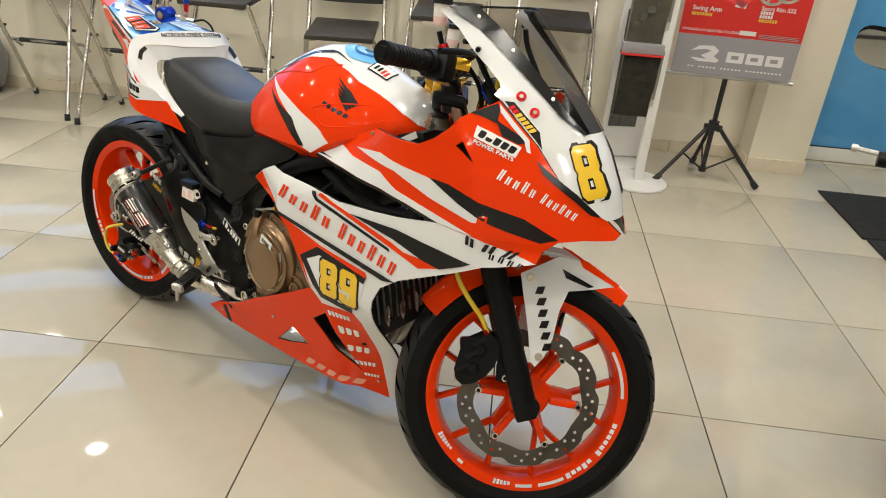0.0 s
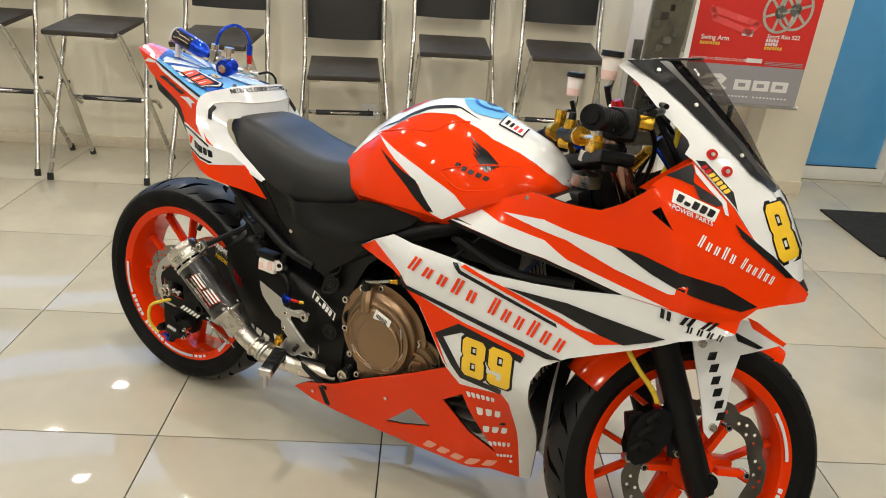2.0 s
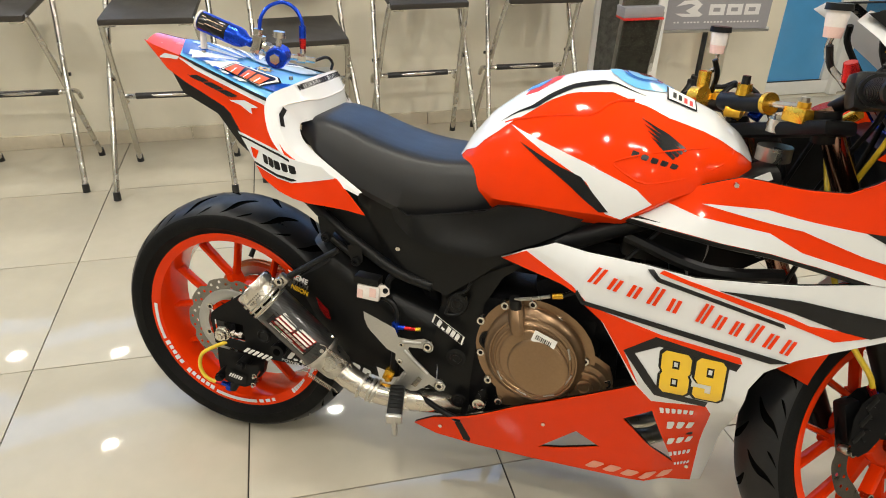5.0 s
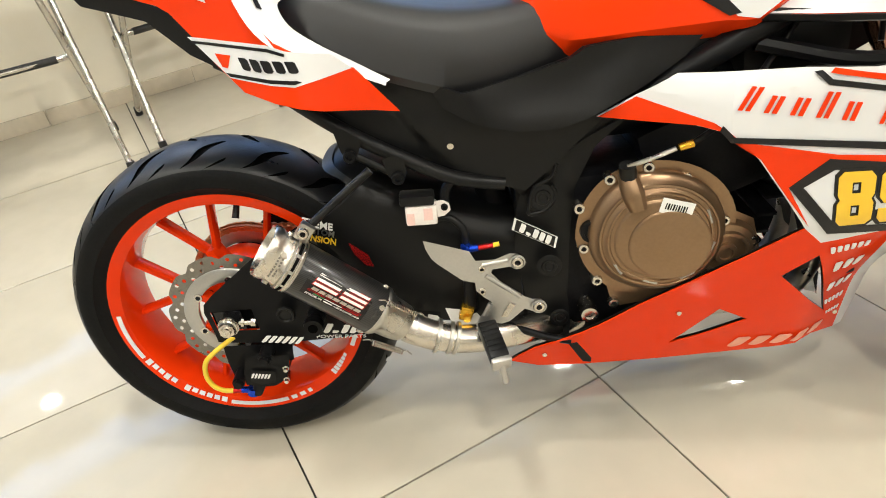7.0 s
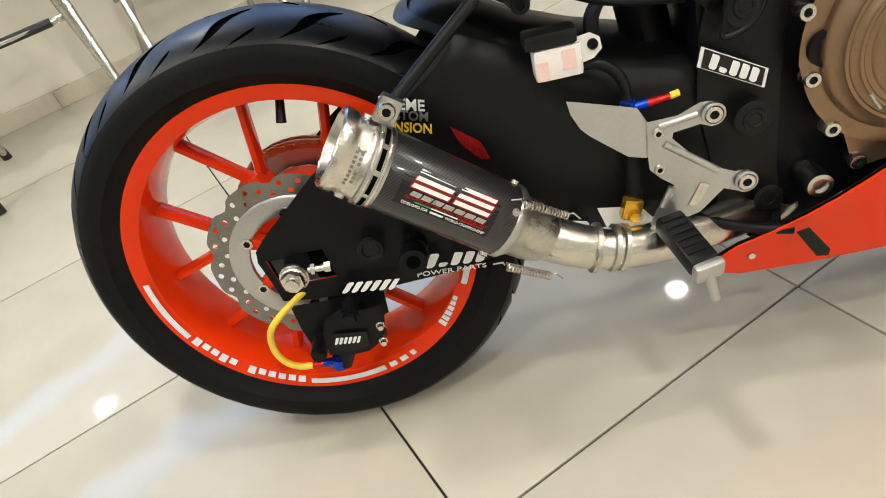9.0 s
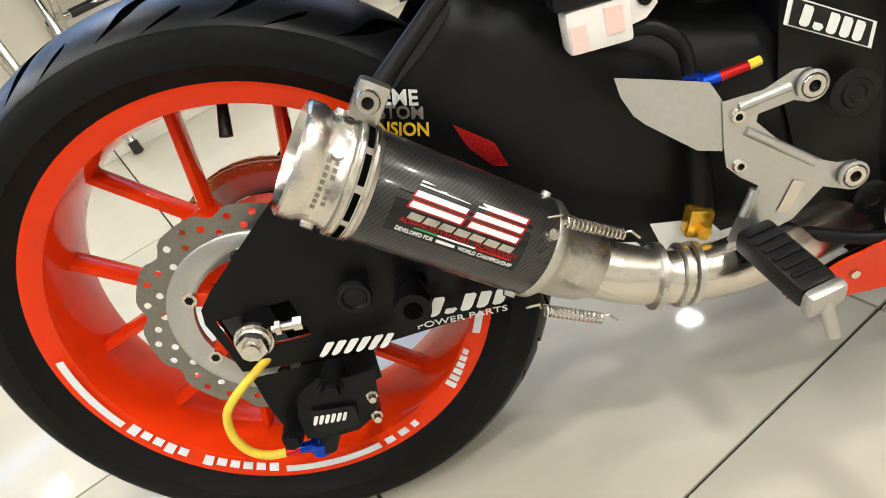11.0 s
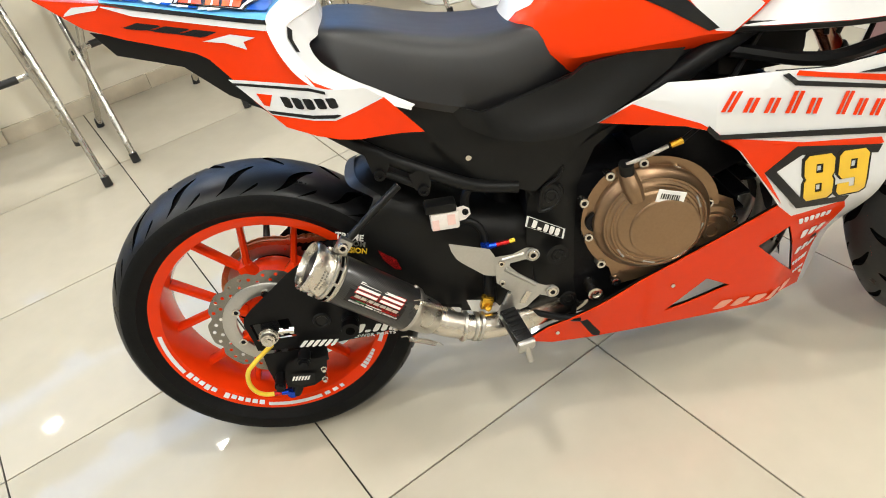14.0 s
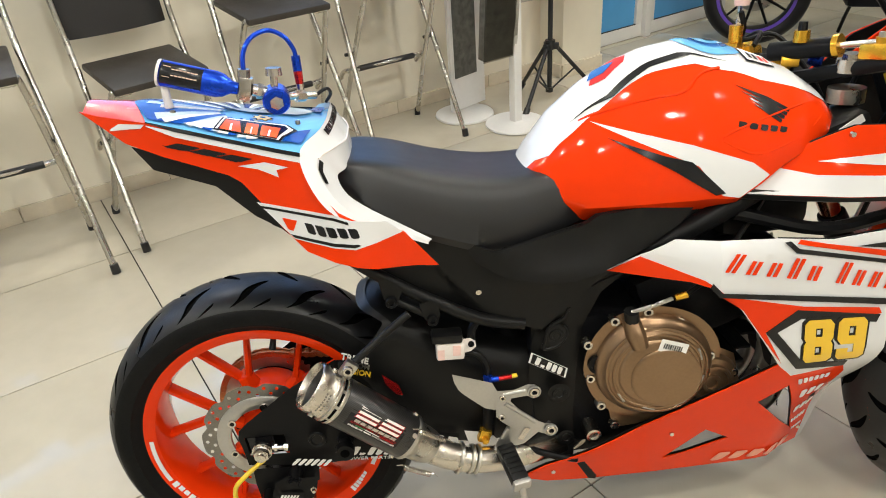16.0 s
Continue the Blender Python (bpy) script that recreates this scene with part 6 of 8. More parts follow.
    arm_print([[(.38, .290), (.43, .278), (.448, .250), (.41, .236), (.39, .250)]], LABEL, "white_sticker")
for text, quad, m in (("TREME", [(.176, .492), (.222, .474), (.219, .462), (.172, .479)], LABEL), ("STOM", [(.188, .473), (.222, .460), (.219, .450), (.185, .462)], BRUSHED), ("NSION", [(.184, .460), (.222, .446), (.219, .435), (.180, .449)], YELLOW)):
    bm = letters(text, 1.0, .1, .02)
    xs, zs = [v.co.x for v in bm.verts], [v.co.z for v in bm.verts]
    for v in bm.verts:
        q = lerp_poly(quad, (v.co.x - min(xs)) / (max(xs) - min(xs)), (max(zs) - v.co.z) / (max(zs) - min(zs)))
        v.co = (q[0], -.1165 if v.co.y < 0 else -.1150, q[1])
    bp("arm_words", bm, m, arm, keep=True)
bm = bmesh.new()
plate(bm, [(.240, .438), (.268, .412), (.274, .388), (.262, .392), (.246, .415)], -.1160, -.1148)
bp("red_sticker", bm, REDA_M, arm, "red patch on the swing arm", keep=True)
# shock and linkage seen above the arm
bm = bmesh.new()
rod(bm, (.50, -.02, .32), (.47, -.02, .58), .028, None, 16)
rod(bm, (.45, -.05, .52), (.52, -.05, .52), .018, None, 12)
box(bm, (.47, 0, .55), (.06, .12, .03), None, .006)
bp("rear_shock", bm, INNER, bike, "dark rear shock absorber")
bm = bmesh.new()
box(bm, (.53, 0, .40), (.03, .22, .24), None, .01)
bp("swing_arm_pivot", bm, INNER, bike)

# -- rear brake, chain, sprocket --
bm = bmesh.new()
plate(bm, [(-.026, .250), (.020, .246), (.098, .240), (.094, .205), (.012, .186), (-.022, .176), (-.026, .212)], -.100, -.088, bevel=.003)
bp("caliper_bracket", bm, DARK, bike, "black rear caliper bracket", keep=True)
bm = bmesh.new()
plate(bm, [(.018, .234), (.044, .247), (.071, .237), (.098, .238), (.090, .205), (.080, .184), (.058, .172), (.036, .172), (.006, .180), (.008, .208)], -.128, -.092, bevel=.008)
box(bm, (.050, -.080, .212), (.072, .036, .050), Matrix.Rotation(radians(14), 3, "Y"), .006)
cal = bp("rear_caliper", bm, DARK, bike, "black rear brake caliper", keep=True)
bm = bmesh.new()
plate(bm, [(.024, .214), (.066, .206), (.062, .182), (.034, .180), (.018, .190)], -.132, -.126, bevel=.003)
bp("caliper_face", bm, SATIN, cal, "", keep=True)
bm = bmesh.new()
rod(bm, (.030, -.112, .178), (.014, -.112, .148), .0115, .0100, 16)
bp("hose_boss", bm, DARK, cal, "", keep=True)
for x, z, r in ((.052, .232, .0125), (-.006, .188, .0115)):
    bm = bmesh.new()
    rod(bm, (x, -.100, z), (x, -.132, z), r, r * .95, 24)
    rod(bm, (x, -.131, z), (x, -.139, z), r * .78, r * .74, 6)
    bp("caliper_bolt", bm, DARK, cal, "black hexagon slide bolt", keep=True)
for poly in bars([(.022, .2085), (.056, .2020), (.053, .1920), (.019, .1975)], (1,) * 6, .30, .5):
    bm = bmesh.new()
    plate(bm, poly, -.1330, -.1322)
    bp("letter_block", bm, LABEL, cal, keep=True)
for x, z in ((.083, .209), (.079, .184)):
    bm = bmesh.new()
    rod(bm, (x, -.108, z), (x + .002, -.130, z), .0062, None, 6)
    rod(bm, (x + .002, -.128, z), (x + .003, -.137, z), .0042, .0036, 12)
    bp("bleed_screw", bm, STEEL, cal, "", keep=True)
bm = bmesh.new()
tube(bm, [(.050, -.092, .262), (.005, -.092, .264), (-.018, -.104, .258), (-.043, -.122, .247), (-.058, -.122, .229), (-.063, -.122, .203), (-.057, -.121, .180), (-.043, -.119, .166), (-.026, -.116, .160)], .0046, 12, 6)
bp("brake_hose", bm, HOSE, bike, "yellow brake hose", keep=True)
bm = bmesh.new()
rod(bm, (-.027, -.116, .160), (-.010, -.114, .159), .0050, None, 10)
hf = bp("hose_fitting", bm, REDA_M, bike, "", keep=True)
bm = bmesh.new()
rod(bm, (-.012, -.114, .159), (.010, -.113, .155), .0058, .0065, 10)
rod(bm, (.010, -.112, .160), (.006, -.112, .146), .0105, None, 16)
bp("hose_fitting", bm, BLUEA, hf, "", keep=True)
SPX, SPZ = AXLE_R.x, AXLE_R.z
bm = bmesh.new()
n = 40
prof = []
for i in range(n * 4):
    a = 2 * math.pi * i / (n * 4)
    r = .099 + (.006 if i % 4 in (1, 2) else 0)
    prof.append((SPX + r * math.cos(a), SPZ + r * math.sin(a)))
plate(bm, prof, .058, .064, holes=[[(SPX + .074 * math.cos(a), SPZ + .074 * math.sin(a)) for a in np.linspace(0, 2 * math.pi, 48, endpoint=False).tolist()]])
bp("sprocket", bm, BRUSHED, rear, "steel rear sprocket")
ylathe((SPX, 0, SPZ), [(.076, -.05), (.076, .016), (.070, .030), (.058, .036), (.03, .040)], RED, "cush_carrier", rear, "", 48)
# no holes cut: black discs on the carrier face stand for shaded openings
for k in range(5):
    a = 2 * math.pi * k / 5 + .35
    bm = bmesh.new()
    p = Vector((SPX + .056 * math.cos(a), -.0365, SPZ + .056 * math.sin(a)))
    q = Vector((-math.sin(a), 0, math.cos(a)))
    for d in (-.009, 0, .009):
        rod(bm, p + q * d, p + q * d + Vector((0, -.0012, 0)), .0085, None, 16)
    bp("carrier_window", bm, RECESS_SHADE, rear, "black discs that stand for a shaded opening in the sprocket carrier")
# drive chain: pairs of waisted plates with pins, round the sprocket and along both runs
link = bmesh.new()


def chain_link(p, a, wide):
    m = Matrix.Translation(p) @ Matrix.Rotation(-a, 4, "Y")
    for y in (-wide, wide):
        for dx in (-.0055, .0055):
            rod(link, m @ Vector((dx, y - .0012, 0)), m @ Vector((dx, y + .0012, 0)), .0062, None, 10)
        box(link, m @ Vector((0, y, 0)), (.010, .0022, .0086), m.to_3x3())
    for dx in (-.0055, .0055):
        rod(link, m @ Vector((dx, -wide - .0030, 0)), m @ Vector((dx, wide + .0030, 0)), .0028, None, 8)


CH_R = .1055
for i in range(52):
    a = radians(70 + i * 4.0)
    chain_link(Vector((SPX + CH_R * math.cos(a), .061, SPZ + CH_R * math.sin(a))), a + math.pi / 2, .0062 + .0022 * (i % 2))
for i in range(34):
    for x0, z0, x1, z1 in ((SPX + .036, SPZ + .0993, .52, .345), (SPX + .02, SPZ - .104, .52, .285)):
        u = (i + .5) / 34
        chain_link(Vector((x0 + (x1 - x0) * u, .061, z0 + (z1 - z0) * u)), math.atan2(z1 - z0, x1 - x0), .0062 + .0022 * (i % 2))
tagged(bp("chain", link, COPPER, bike, "copper coloured drive chain", keep=True), kind="stuff")

# -- exhaust --
E0, E1 = Vector((.137, -.206, .484)), Vector((.283, -.188, .344))
ER = .87
ED = (E1 - E0).normalized()


def exh(prof, name, m, par, label="", seg=48, a0=0.0, a1=2 * math.pi, closed=False):
    """A turned piece on the silencer's axis: profile of (radius, distance from its rear end)."""
    bm = bmesh.new()
    fm = Matrix.Translation(E0) @ ED.to_track_quat("Y", "Z").to_matrix().to_4x4()
    lathe(bm, [(r * ER, d) for r, d in prof], fm, seg, a0, a1, closed)
    return bp(name, bm, m, par, label)


EL = (E1 - E0).length
can = exh([(.0455, .038), (.0475, .041), (.0475, EL - .006), (.0462, EL)], "silencer", CARBON, bike, "carbon fibre silencer with steel end caps")
exh([(.0405, .010), (.0425, .001), (.0450, -.003), (.0475, -.001), (.0482, .004), (.0478, .010), (.0462, .013), (.0455, .0145), (.0455, .027), (.0468, .0285), (.0468, .0315), (.0435, .034), (.0435, .039)], "end_cap", STEEL, can, "polished steel end cap")
exh([(.0, .0085), (.0410, .0095)], "end_mesh", INNER, can, "dark perforated grille in the outlet")
exh([(.0445, .0315), (.0495, .033), (.0495, .049), (.0478, .051)], "clamp_band", BRUSHED, can, "slotted steel strap")
exh([(.0490, .0335), (.0505, .0345), (.0505, .0370), (.0490, .0380)], "clamp_rim", STEEL, can)
exh([(.0490, .0440), (.0505, .0450), (.0505, .0475), (.0490, .0485)], "clamp_rim", STEEL, can)
exh([(.0478, EL - .008), (.0485, EL - .006), (.0485, EL - .001), (.046, EL + .002), (.040, EL + .010), (.0385, EL + .03), (.036, EL + .045), (.030, EL + .055)], "collar", BRUSHED, can, "brushed steel collar")
for ang in (35, 100, 165, 230, 300):
    a = radians(ang)
    fm = Matrix.Translation(E0) @ ED.to_track_quat("Y", "Z").to_matrix().to_4x4()
    for d, r in ((.021, .0450 * ER), (EL - .014, .0476 * ER)):
        p, q = fm @ Vector((r * math.cos(a), d, r * math.sin(a))), fm @ Vector(((r + .004) * math.cos(a), d, (r + .004) * math.sin(a)))
        bm = bmesh.new()
        rod(bm, p, q, .0055, .0045, 12)
        bp("rivet", bm, STEEL, can)
FM = Matrix.Translation(E0) @ ED.to_track_quat("Y", "Z").to_matrix().to_4x4()
# angle on the silencer that faces out and a little up
OUT = (FM.to_3x3().inverted() @ Vector((0.05, -1, .28)))
OUTA = math.atan2(OUT.z, OUT.x)
WISE = 1 if (FM.to_3x3() @ Vector((-math.sin(OUTA), 0, math.cos(OUTA)))).z > 0 else -1


def on_can(d0, d1, a0, a1, m, r=.0479, name="label_patch", skew=0.0):
    """A patch on the silencer: distances along it, and degrees round it from the outward side (upwards plus)."""
    r = r * ER
    bm = bmesh.new()
    n = 6
    A, B = [], []
    for k in range(n + 1):
        a = OUTA + WISE * radians(a0 + (a1 - a0) * k / n)
        sk = skew * k / n
        A.append(bm.verts.new(FM @ Vector((r * math.cos(a), d0 + sk, r * math.sin(a)))))
        B.append(bm.verts.new(FM @ Vector((r * math.cos(a), d1 + sk, r * math.sin(a)))))
    for k in range(n):
        bm.faces.new((A[k], B[k], B[k + 1], A[k + 1]))
    bp(name, bm, m, can)


# strap is uncut: black patches on it stand for the dark of its slots
for a0 in (-66, -30, 6, 42):
    on_can(.0385, .0432, a0, a0 + 29, RECESS_SHADE, .0498, "strap_slot")
for k in range(9):
    on_can(.0160, .0190, -34 + k * 7, -29.5 + k * 7, DISC, .0457, "engraved_mark")
    if k % 4:
        on_can(.0215, .0245, -34 + k * 7, -29.5 + k * 7, DISC, .0457, "engraved_mark")
on_can(.066, .172, -24, 38, BLACKG, .0478)
for d in (.076, .122):
    for k in range(3):
        on_can(d - .001 + k * .0016, d + .042 + k * .0016, 4 + 11 * k, 13 + 11 * k, REDA_M, .0480, "letter_edge", .002)
        on_can(d + .0005 + k * .0016, d + .0405 + k * .0016, 5.5 + 11 * k, 11.5 + 11 * k, LABEL, .0482, "letter_block", .0016)
for k in range(7):
    on_can(.078 + k * .0122, .0885 + k * .0122, -6, 1, BRUSHED, .0482, "letter_block", .002)
on_can(.086, .105, -14, -12, mat("green_print", (.02, .25, .08), .4), .0482, "print_line")
on_can(.105, .135, -14, -12, LABEL, .0482, "print_line")
on_can(.135, .165, -14, -12, REDA_M, .0482, "print_line")


def can_words(text, d0, d1, a0, a1, m):
    """Words wound on to the silencer."""
    bm = letters(text, 1.0, .1)
    xs, zs = [v.co.x for v in bm.verts], [v.co.z for v in bm.verts]
    for v in bm.verts:
        d = d0 + (d1 - d0) * (v.co.x - min(xs)) / (max(xs) - min(xs))
        a = OUTA + WISE * radians(a0 + (a1 - a0) * (v.co.z - min(zs)) / (max(zs) - min(zs)))
        r = (.0484 if v.co.y < 0 else .0479) * ER
        v.co = FM @ Vector((r * math.cos(a), d, r * math.sin(a)))
    bp("can_words", bm, m, can)


can_words("ADVANCED EXHAUST TECHNOLOGY", .074, .168, -11, -5.5, REDA_M)
can_words("DEVELOPED FOR", .074, .103, -21, -16.5, LABEL)
on_can(.1055, .1205, -20.5, -17, LABEL, .0482, "letter_block")
can_words("WORLD CHAMPIONSHIP", .123, .168, -21, -16.5, LABEL)
bm = bmesh.new()
box(bm, (.190, -.172, .494), (.024, .014, .030), Matrix.Rotation(radians(40), 3, "Y"), .004)
tab = bp("clamp_tab", bm, BRUSHED, can, "steel clamp tab", keep=True)
hex_bolt((.190, -.179, .496), .009, tab, STEEL, .007, keep=True)
bm = bmesh.new()
tube(bm, [(.190, -.168, .494), (.245, -.150, .530), (.300, -.136, .566)], .0066, 12, 4)
bp("hanger_rod", bm, SATIN, bike, "black silencer hanger", keep=True)
bm = bmesh.new()
plate(bm, [(.256, .632), (.262, .598), (.270, .580), (.282, .582), (.290, .600), (.296, .612), (.270, .634)], -.134, -.120, bevel=.003)
plate(bm, [(.320, .580), (.326, .552), (.336, .538), (.348, .540), (.354, .556), (.352, .576), (.338, .584)], -.134, -.120, bevel=.003)
rod(bm, (.278, -.127, .590), (.338, -.127, .550), .0062, None, 12)
hg = bp("hanger_bracket", bm, SATIN, bike, "black hanger bracket", keep=True)
hex_bolt((.274, -.134, .591), .0100, hg, DARK, .007, keep=True)
hex_bolt((.340, -.134, .548), .0100, hg, DARK, .007, keep=True)
PIPE = [E1 + ED * .045, (.340, -.188, .297), (.378, -.186, .277), (.420, -.184, .268), (.470, -.172, .262), (.540, -.13, .245), (.62, -.06, .215)]
bm = bmesh.new()
tube(bm, PIPE, .0235, 20, 8, radii=(.027, .0255, .024, .0235, .0235, .0235, .0235))
pipe = bp("link_pipe", bm, STEEL, bike, "polished steel exhaust link pipe")
for u, r in (((.372, -.1862, .2800), .029), ((.392, -.1856, .2738), .0275), ((.402, -.1854, .2715), .0275)):
    m, ln = frame_to(u, Vector(u) + Vector((.006, 0, -.0022)))
    bm = bmesh.new()
    lathe(bm, [(.024, 0), (r, .001), (r, .006), (.024, .007)], m @ Matrix.Rotation(radians(90), 4, "X") @ Matrix.Scale(-1, 4, (0, 1, 0)), 32)
    bp("pipe_clamp", bm, BRUSHED, pipe)
for a, b in (((.286, -.200, .376), (.352, -.188, .327)), ((.251, -.214, .314), (.320, -.192, .259))):
    bm = bmesh.new()
    A, B = Vector(a), Vector(b)
    m, ln = frame_to(A, B)
    pts = [m @ Vector((.0042 * math.cos(t * 2 * math.pi), .0042 * math.sin(t * 2 * math.pi), ln * (.18 + .64 * t / 14))) for t in np.linspace(0, 14, 14 * 8)]
    tube(bm, [A, m @ Vector((0, .004, ln * .12)), *pts, m @ Vector((0, .004, ln * .88)), B], .0011, 5, 0)
    bp("exhaust_spring", bm, STEEL, pipe, keep=True)

# -- right foot control --
GUARD = [(.364, .446), (.366, .430), (.373, .412), (.381, .402), (.417, .367), (.436, .360), (.444, .372), (.441, .401), (.433, .419), (.398, .433)]
BRACKET = [(.440, .401), (.472, .400), (.496, .408), (.508, .406), (.517, .395), (.516, .384), (.506, .378), (.494, .384), (.466, .382), (.464, .376), (.480, .355), (.514, .325), (.526, .3185), (.540, .317), (.549, .304),
           (.545, .292), (.533, .291), (.513, .301), (.486, .279), (.473, .276), (.448, .283), (.441, .254), (.430, .279), (.439, .295), (.461, .320), (.447, .333), (.437, .346), (.437, .362)]
bm = bmesh.new()
plate(bm, BRACKET, -.156, -.143, bevel=.0025)
rset = bp("foot_rest_bracket", bm, ALU, bike, "bead blasted aluminium foot rest bracket with heel guard", keep=True)
bm = bmesh.new()
plate(bm, GUARD, -.1545, -.1485, bevel=.0022)
bp("heel_guard", bm, ALU, rset, "pale aluminium heel guard", keep=True)
for x, z, r in ((.507, .393, .0095), (.536, .305, .0095)):
    bm = bmesh.new()
    lathe(bm, [(r * 1.25, -.158), (r * 1.3, -.161), (r * 1.05, -.162), (r * 1.0, -.157)], Matrix.Translation((x, 0, z)), 28)
    bp("bolt_seat", bm, ALU, rset, "", keep=True)
    hex_bolt((x, -.157, z), r, rset, STEEL, .006, keep=True)
for x, z in ((.450, .386), (.447, .344)):
    hex_bolt((x, -.155, z), .0058, rset, STEEL, .005, keep=True)
for a, b, r in (((.455, .372), (.508, .325), .0042), ((.458, .318), (.446, .296), .0042), ((.452, .392), (.492, .396), .0038)):
    bm = bmesh.new()
    rod(bm, (a[0], -.1555, a[1]), (b[0], -.1555, b[1]), r, None, 10)
    bp("bracket_rib", bm, ALU, rset, keep=True)
bm = bmesh.new()
plate(bm, [(.489, .316), (.498, .311), (.484, .288), (.473, .291)], -.1572, -.1560)
bp("bracket_slot", bm, STEEL, rset, keep=True)
bm = bmesh.new()
PEG_A, PEG_B = Vector((.447, -.165, .284)), Vector((.464, -.238, .262))
pm, pl = frame_to(PEG_A, PEG_B)
pr = pm.to_3x3()
box(bm, pm @ Vector((0, 0, pl * .48)), (.032, .022, pl * .96), pr, .005)
peg = bp("foot_peg", bm, SATIN, rset, "black rubber foot peg", keep=True)
for k in range(6):
    bm = bmesh.new()
    box(bm, pm @ Vector((0, .0115, pl * (.12 + .13 * k))), (.026, .003, .005), pr, .001)
    box(bm, pm @ Vector((0, -.0115, pl * (.12 + .13 * k))), (.026, .003, .005), pr, .001)
    bp("peg_ridge", bm, SATIN, peg, keep=True)
bm = bmesh.new()
box(bm, pm @ Vector((0, 0, pl * 1.03)), (.034, .024, pl * .16), pr, .006)
tip = pm @ Vector((0, 0, pl * 1.03))
rod(bm, tip, tip + Vector((.004, -.004, -.036)), .0062, .0050, 14)
bp("peg_tip", bm, ALU, peg, "metal peg tip and feeler", keep=True)
bm = bmesh.new()
tube(bm, [(.470, -.140, .272), (.505, -.145, .252), (.548, -.150, .234), (.586, -.156, .226)], .0065, 10, 5)
lev = bp("brake_pedal", bm, DARK, bike, "black brake pedal", keep=True)
bm = bmesh.new()
plate(bm, [(.578, .240), (.592, .242), (.615, .206), (.613, .198), (.600, .201)], -.182, -.150, bevel=.003)
bp("pedal_pad", bm, SATIN, lev, keep=True)
bm = bmesh.new()
rod(bm, (.428, -.150, .30), (.432, -.150, .375), .011, .010, 14)
rod(bm, (.430, -.150, .372), (.430, -.150, .40), .007, None, 12)
mc = bp("rear_master_cylinder", bm, DARK, bike, "black rear brake master cylinder")
bm = bmesh.new()
box(bm, (.416, -.132, .290), (.022, .016, .026), Matrix.Rotation(radians(20), 3, "Y"), .003)
rod(bm, (.416, -.122, .284), (.416, -.146, .284), .0065, None, 6)
bp("clevis", bm, GOLD, mc, keep=True)
bm = bmesh.new()
rod(bm, (.424, -.134, .412), (.448, -.134, .412), .0058, None, 12)
rod(bm, (.428, -.134, .400), (.428, -.134, .420), .0080, None, 14)
bp("banjo", bm, BLUEA, mc, keep=True)
bm = bmesh.new()
rod(bm, (.446, -.134, .412), (.472, -.133, .413), .0050, .0042, 12)
bp("banjo", bm, REDA_M, mc, keep=True)
bm = bmesh.new()
rod(bm, (.471, -.133, .413), (.482, -.132, .414), .0040, None, 8)
bp("brake_line", bm, HOSE, mc, keep=True)
RES_T = Matrix.Rotation(radians(3), 3, "Y")
bm = bmesh.new()
box(bm, (.366, -.122, .480), (.050, .028, .034), RES_T, .005)
res = bp("fluid_reservoir", bm, CLEARP, bike, "milky brake fluid reservoir with a black cap", keep=True)
bm = bmesh.new()
box(bm, (.362, -.122, .506), (.054, .032, .016), RES_T, .004)
bp("reservoir_cap", bm, SATIN, res, keep=True)
bm = bmesh.new()
plate(bm, [(.386, .500), (.402, .501), (.411, .494), (.412, .482), (.402, .474), (.388, .472)], -.130, -.122, bevel=.002)
bp("reservoir_tab", bm, CLEARP, res, keep=True)
hex_bolt((.403, -.130, .489), .0055, res, DARK, .004, keep=True)
for x, z, w in ((.349, .476, .012), (.377, .482, .014)):
    bm = bmesh.new()
    box(bm, (x, -.1363, z), (w, .0010, .020), RES_T, .0)
    bp("fluid_tint", bm, FLUID, res, "pink fluid showing through", keep=True)
bm = bmesh.new()
tube(bm, [(.385, -.118, .466), (.41, -.120, .462), (.428, -.124, .440), (.428, -.128, .400)], .0062, 10, 5)
bp("reservoir_hose", bm, SATIN, res, keep=True)
bm = bmesh.new()
tube(bm, [(.404, -.122, .492), (.408, -.118, .512), (.420, -.116, .528)], .006, 8, 4, radii=(.008, .008, .007))
bp("reservoir_stay", bm, DARK, bike, keep=True)
# side stand on the far side
bm = bmesh.new()
tube(bm, [(.60, .14, .24), (.62, .20, .12), (.625, .235, -.025)], .013, 10, 4)
stand = bp("side_stand", bm, DARK, bike, "black side stand holding the motorcycle up")

# -- front end, which steers --
for s in (-1, 1):
    y = s * .105 - .018
    foot = AXLE_F + Vector((-.015, s * .105, .0))
    bm = bmesh.new()
    rod(bm, foot - AXIS * .03, foot + AXIS * .34, .0265, .0275, 20)
    box(bm, foot + Vector((.0, 0, -.005)), (.046, .038, .062), Matrix.Rotation(-RAKE, 3, "Y"), .006)
    fk = bp("fork_leg", bm, DARK, bike, "black fork lower leg", True)
    bm = bmesh.new()
    rod(bm, foot + AXIS * .33, foot + AXIS * .70, .0205, None, 20)
    # the tube's red reflection of the bodywork is put into its base colour
    bp("fork_tube", bm, mat("bronze_fork_tube", (.34, .20, .15), .16, metal=1.0, scale=14), fk, "polished fork tube", True)
    bm = bmesh.new()
    rod(bm, foot + AXIS * .325, foot + AXIS * .345, .0290, .027, 20)
    bp("fork_seal", bm, SATIN, fk, "", True)
    bm = bmesh.new()
    rod(bm, foot + Vector((.015, s * .018, 0)), foot + Vector((.015, s * .026, 0)), .014, .013, 6)
    rod(bm, foot + Vector((.015, s * .0, 0)), foot + Vector((.015, s * .021, 0)), .018, None, 20)
    bp("axle_bolt", bm, DARK, fk, "", True)
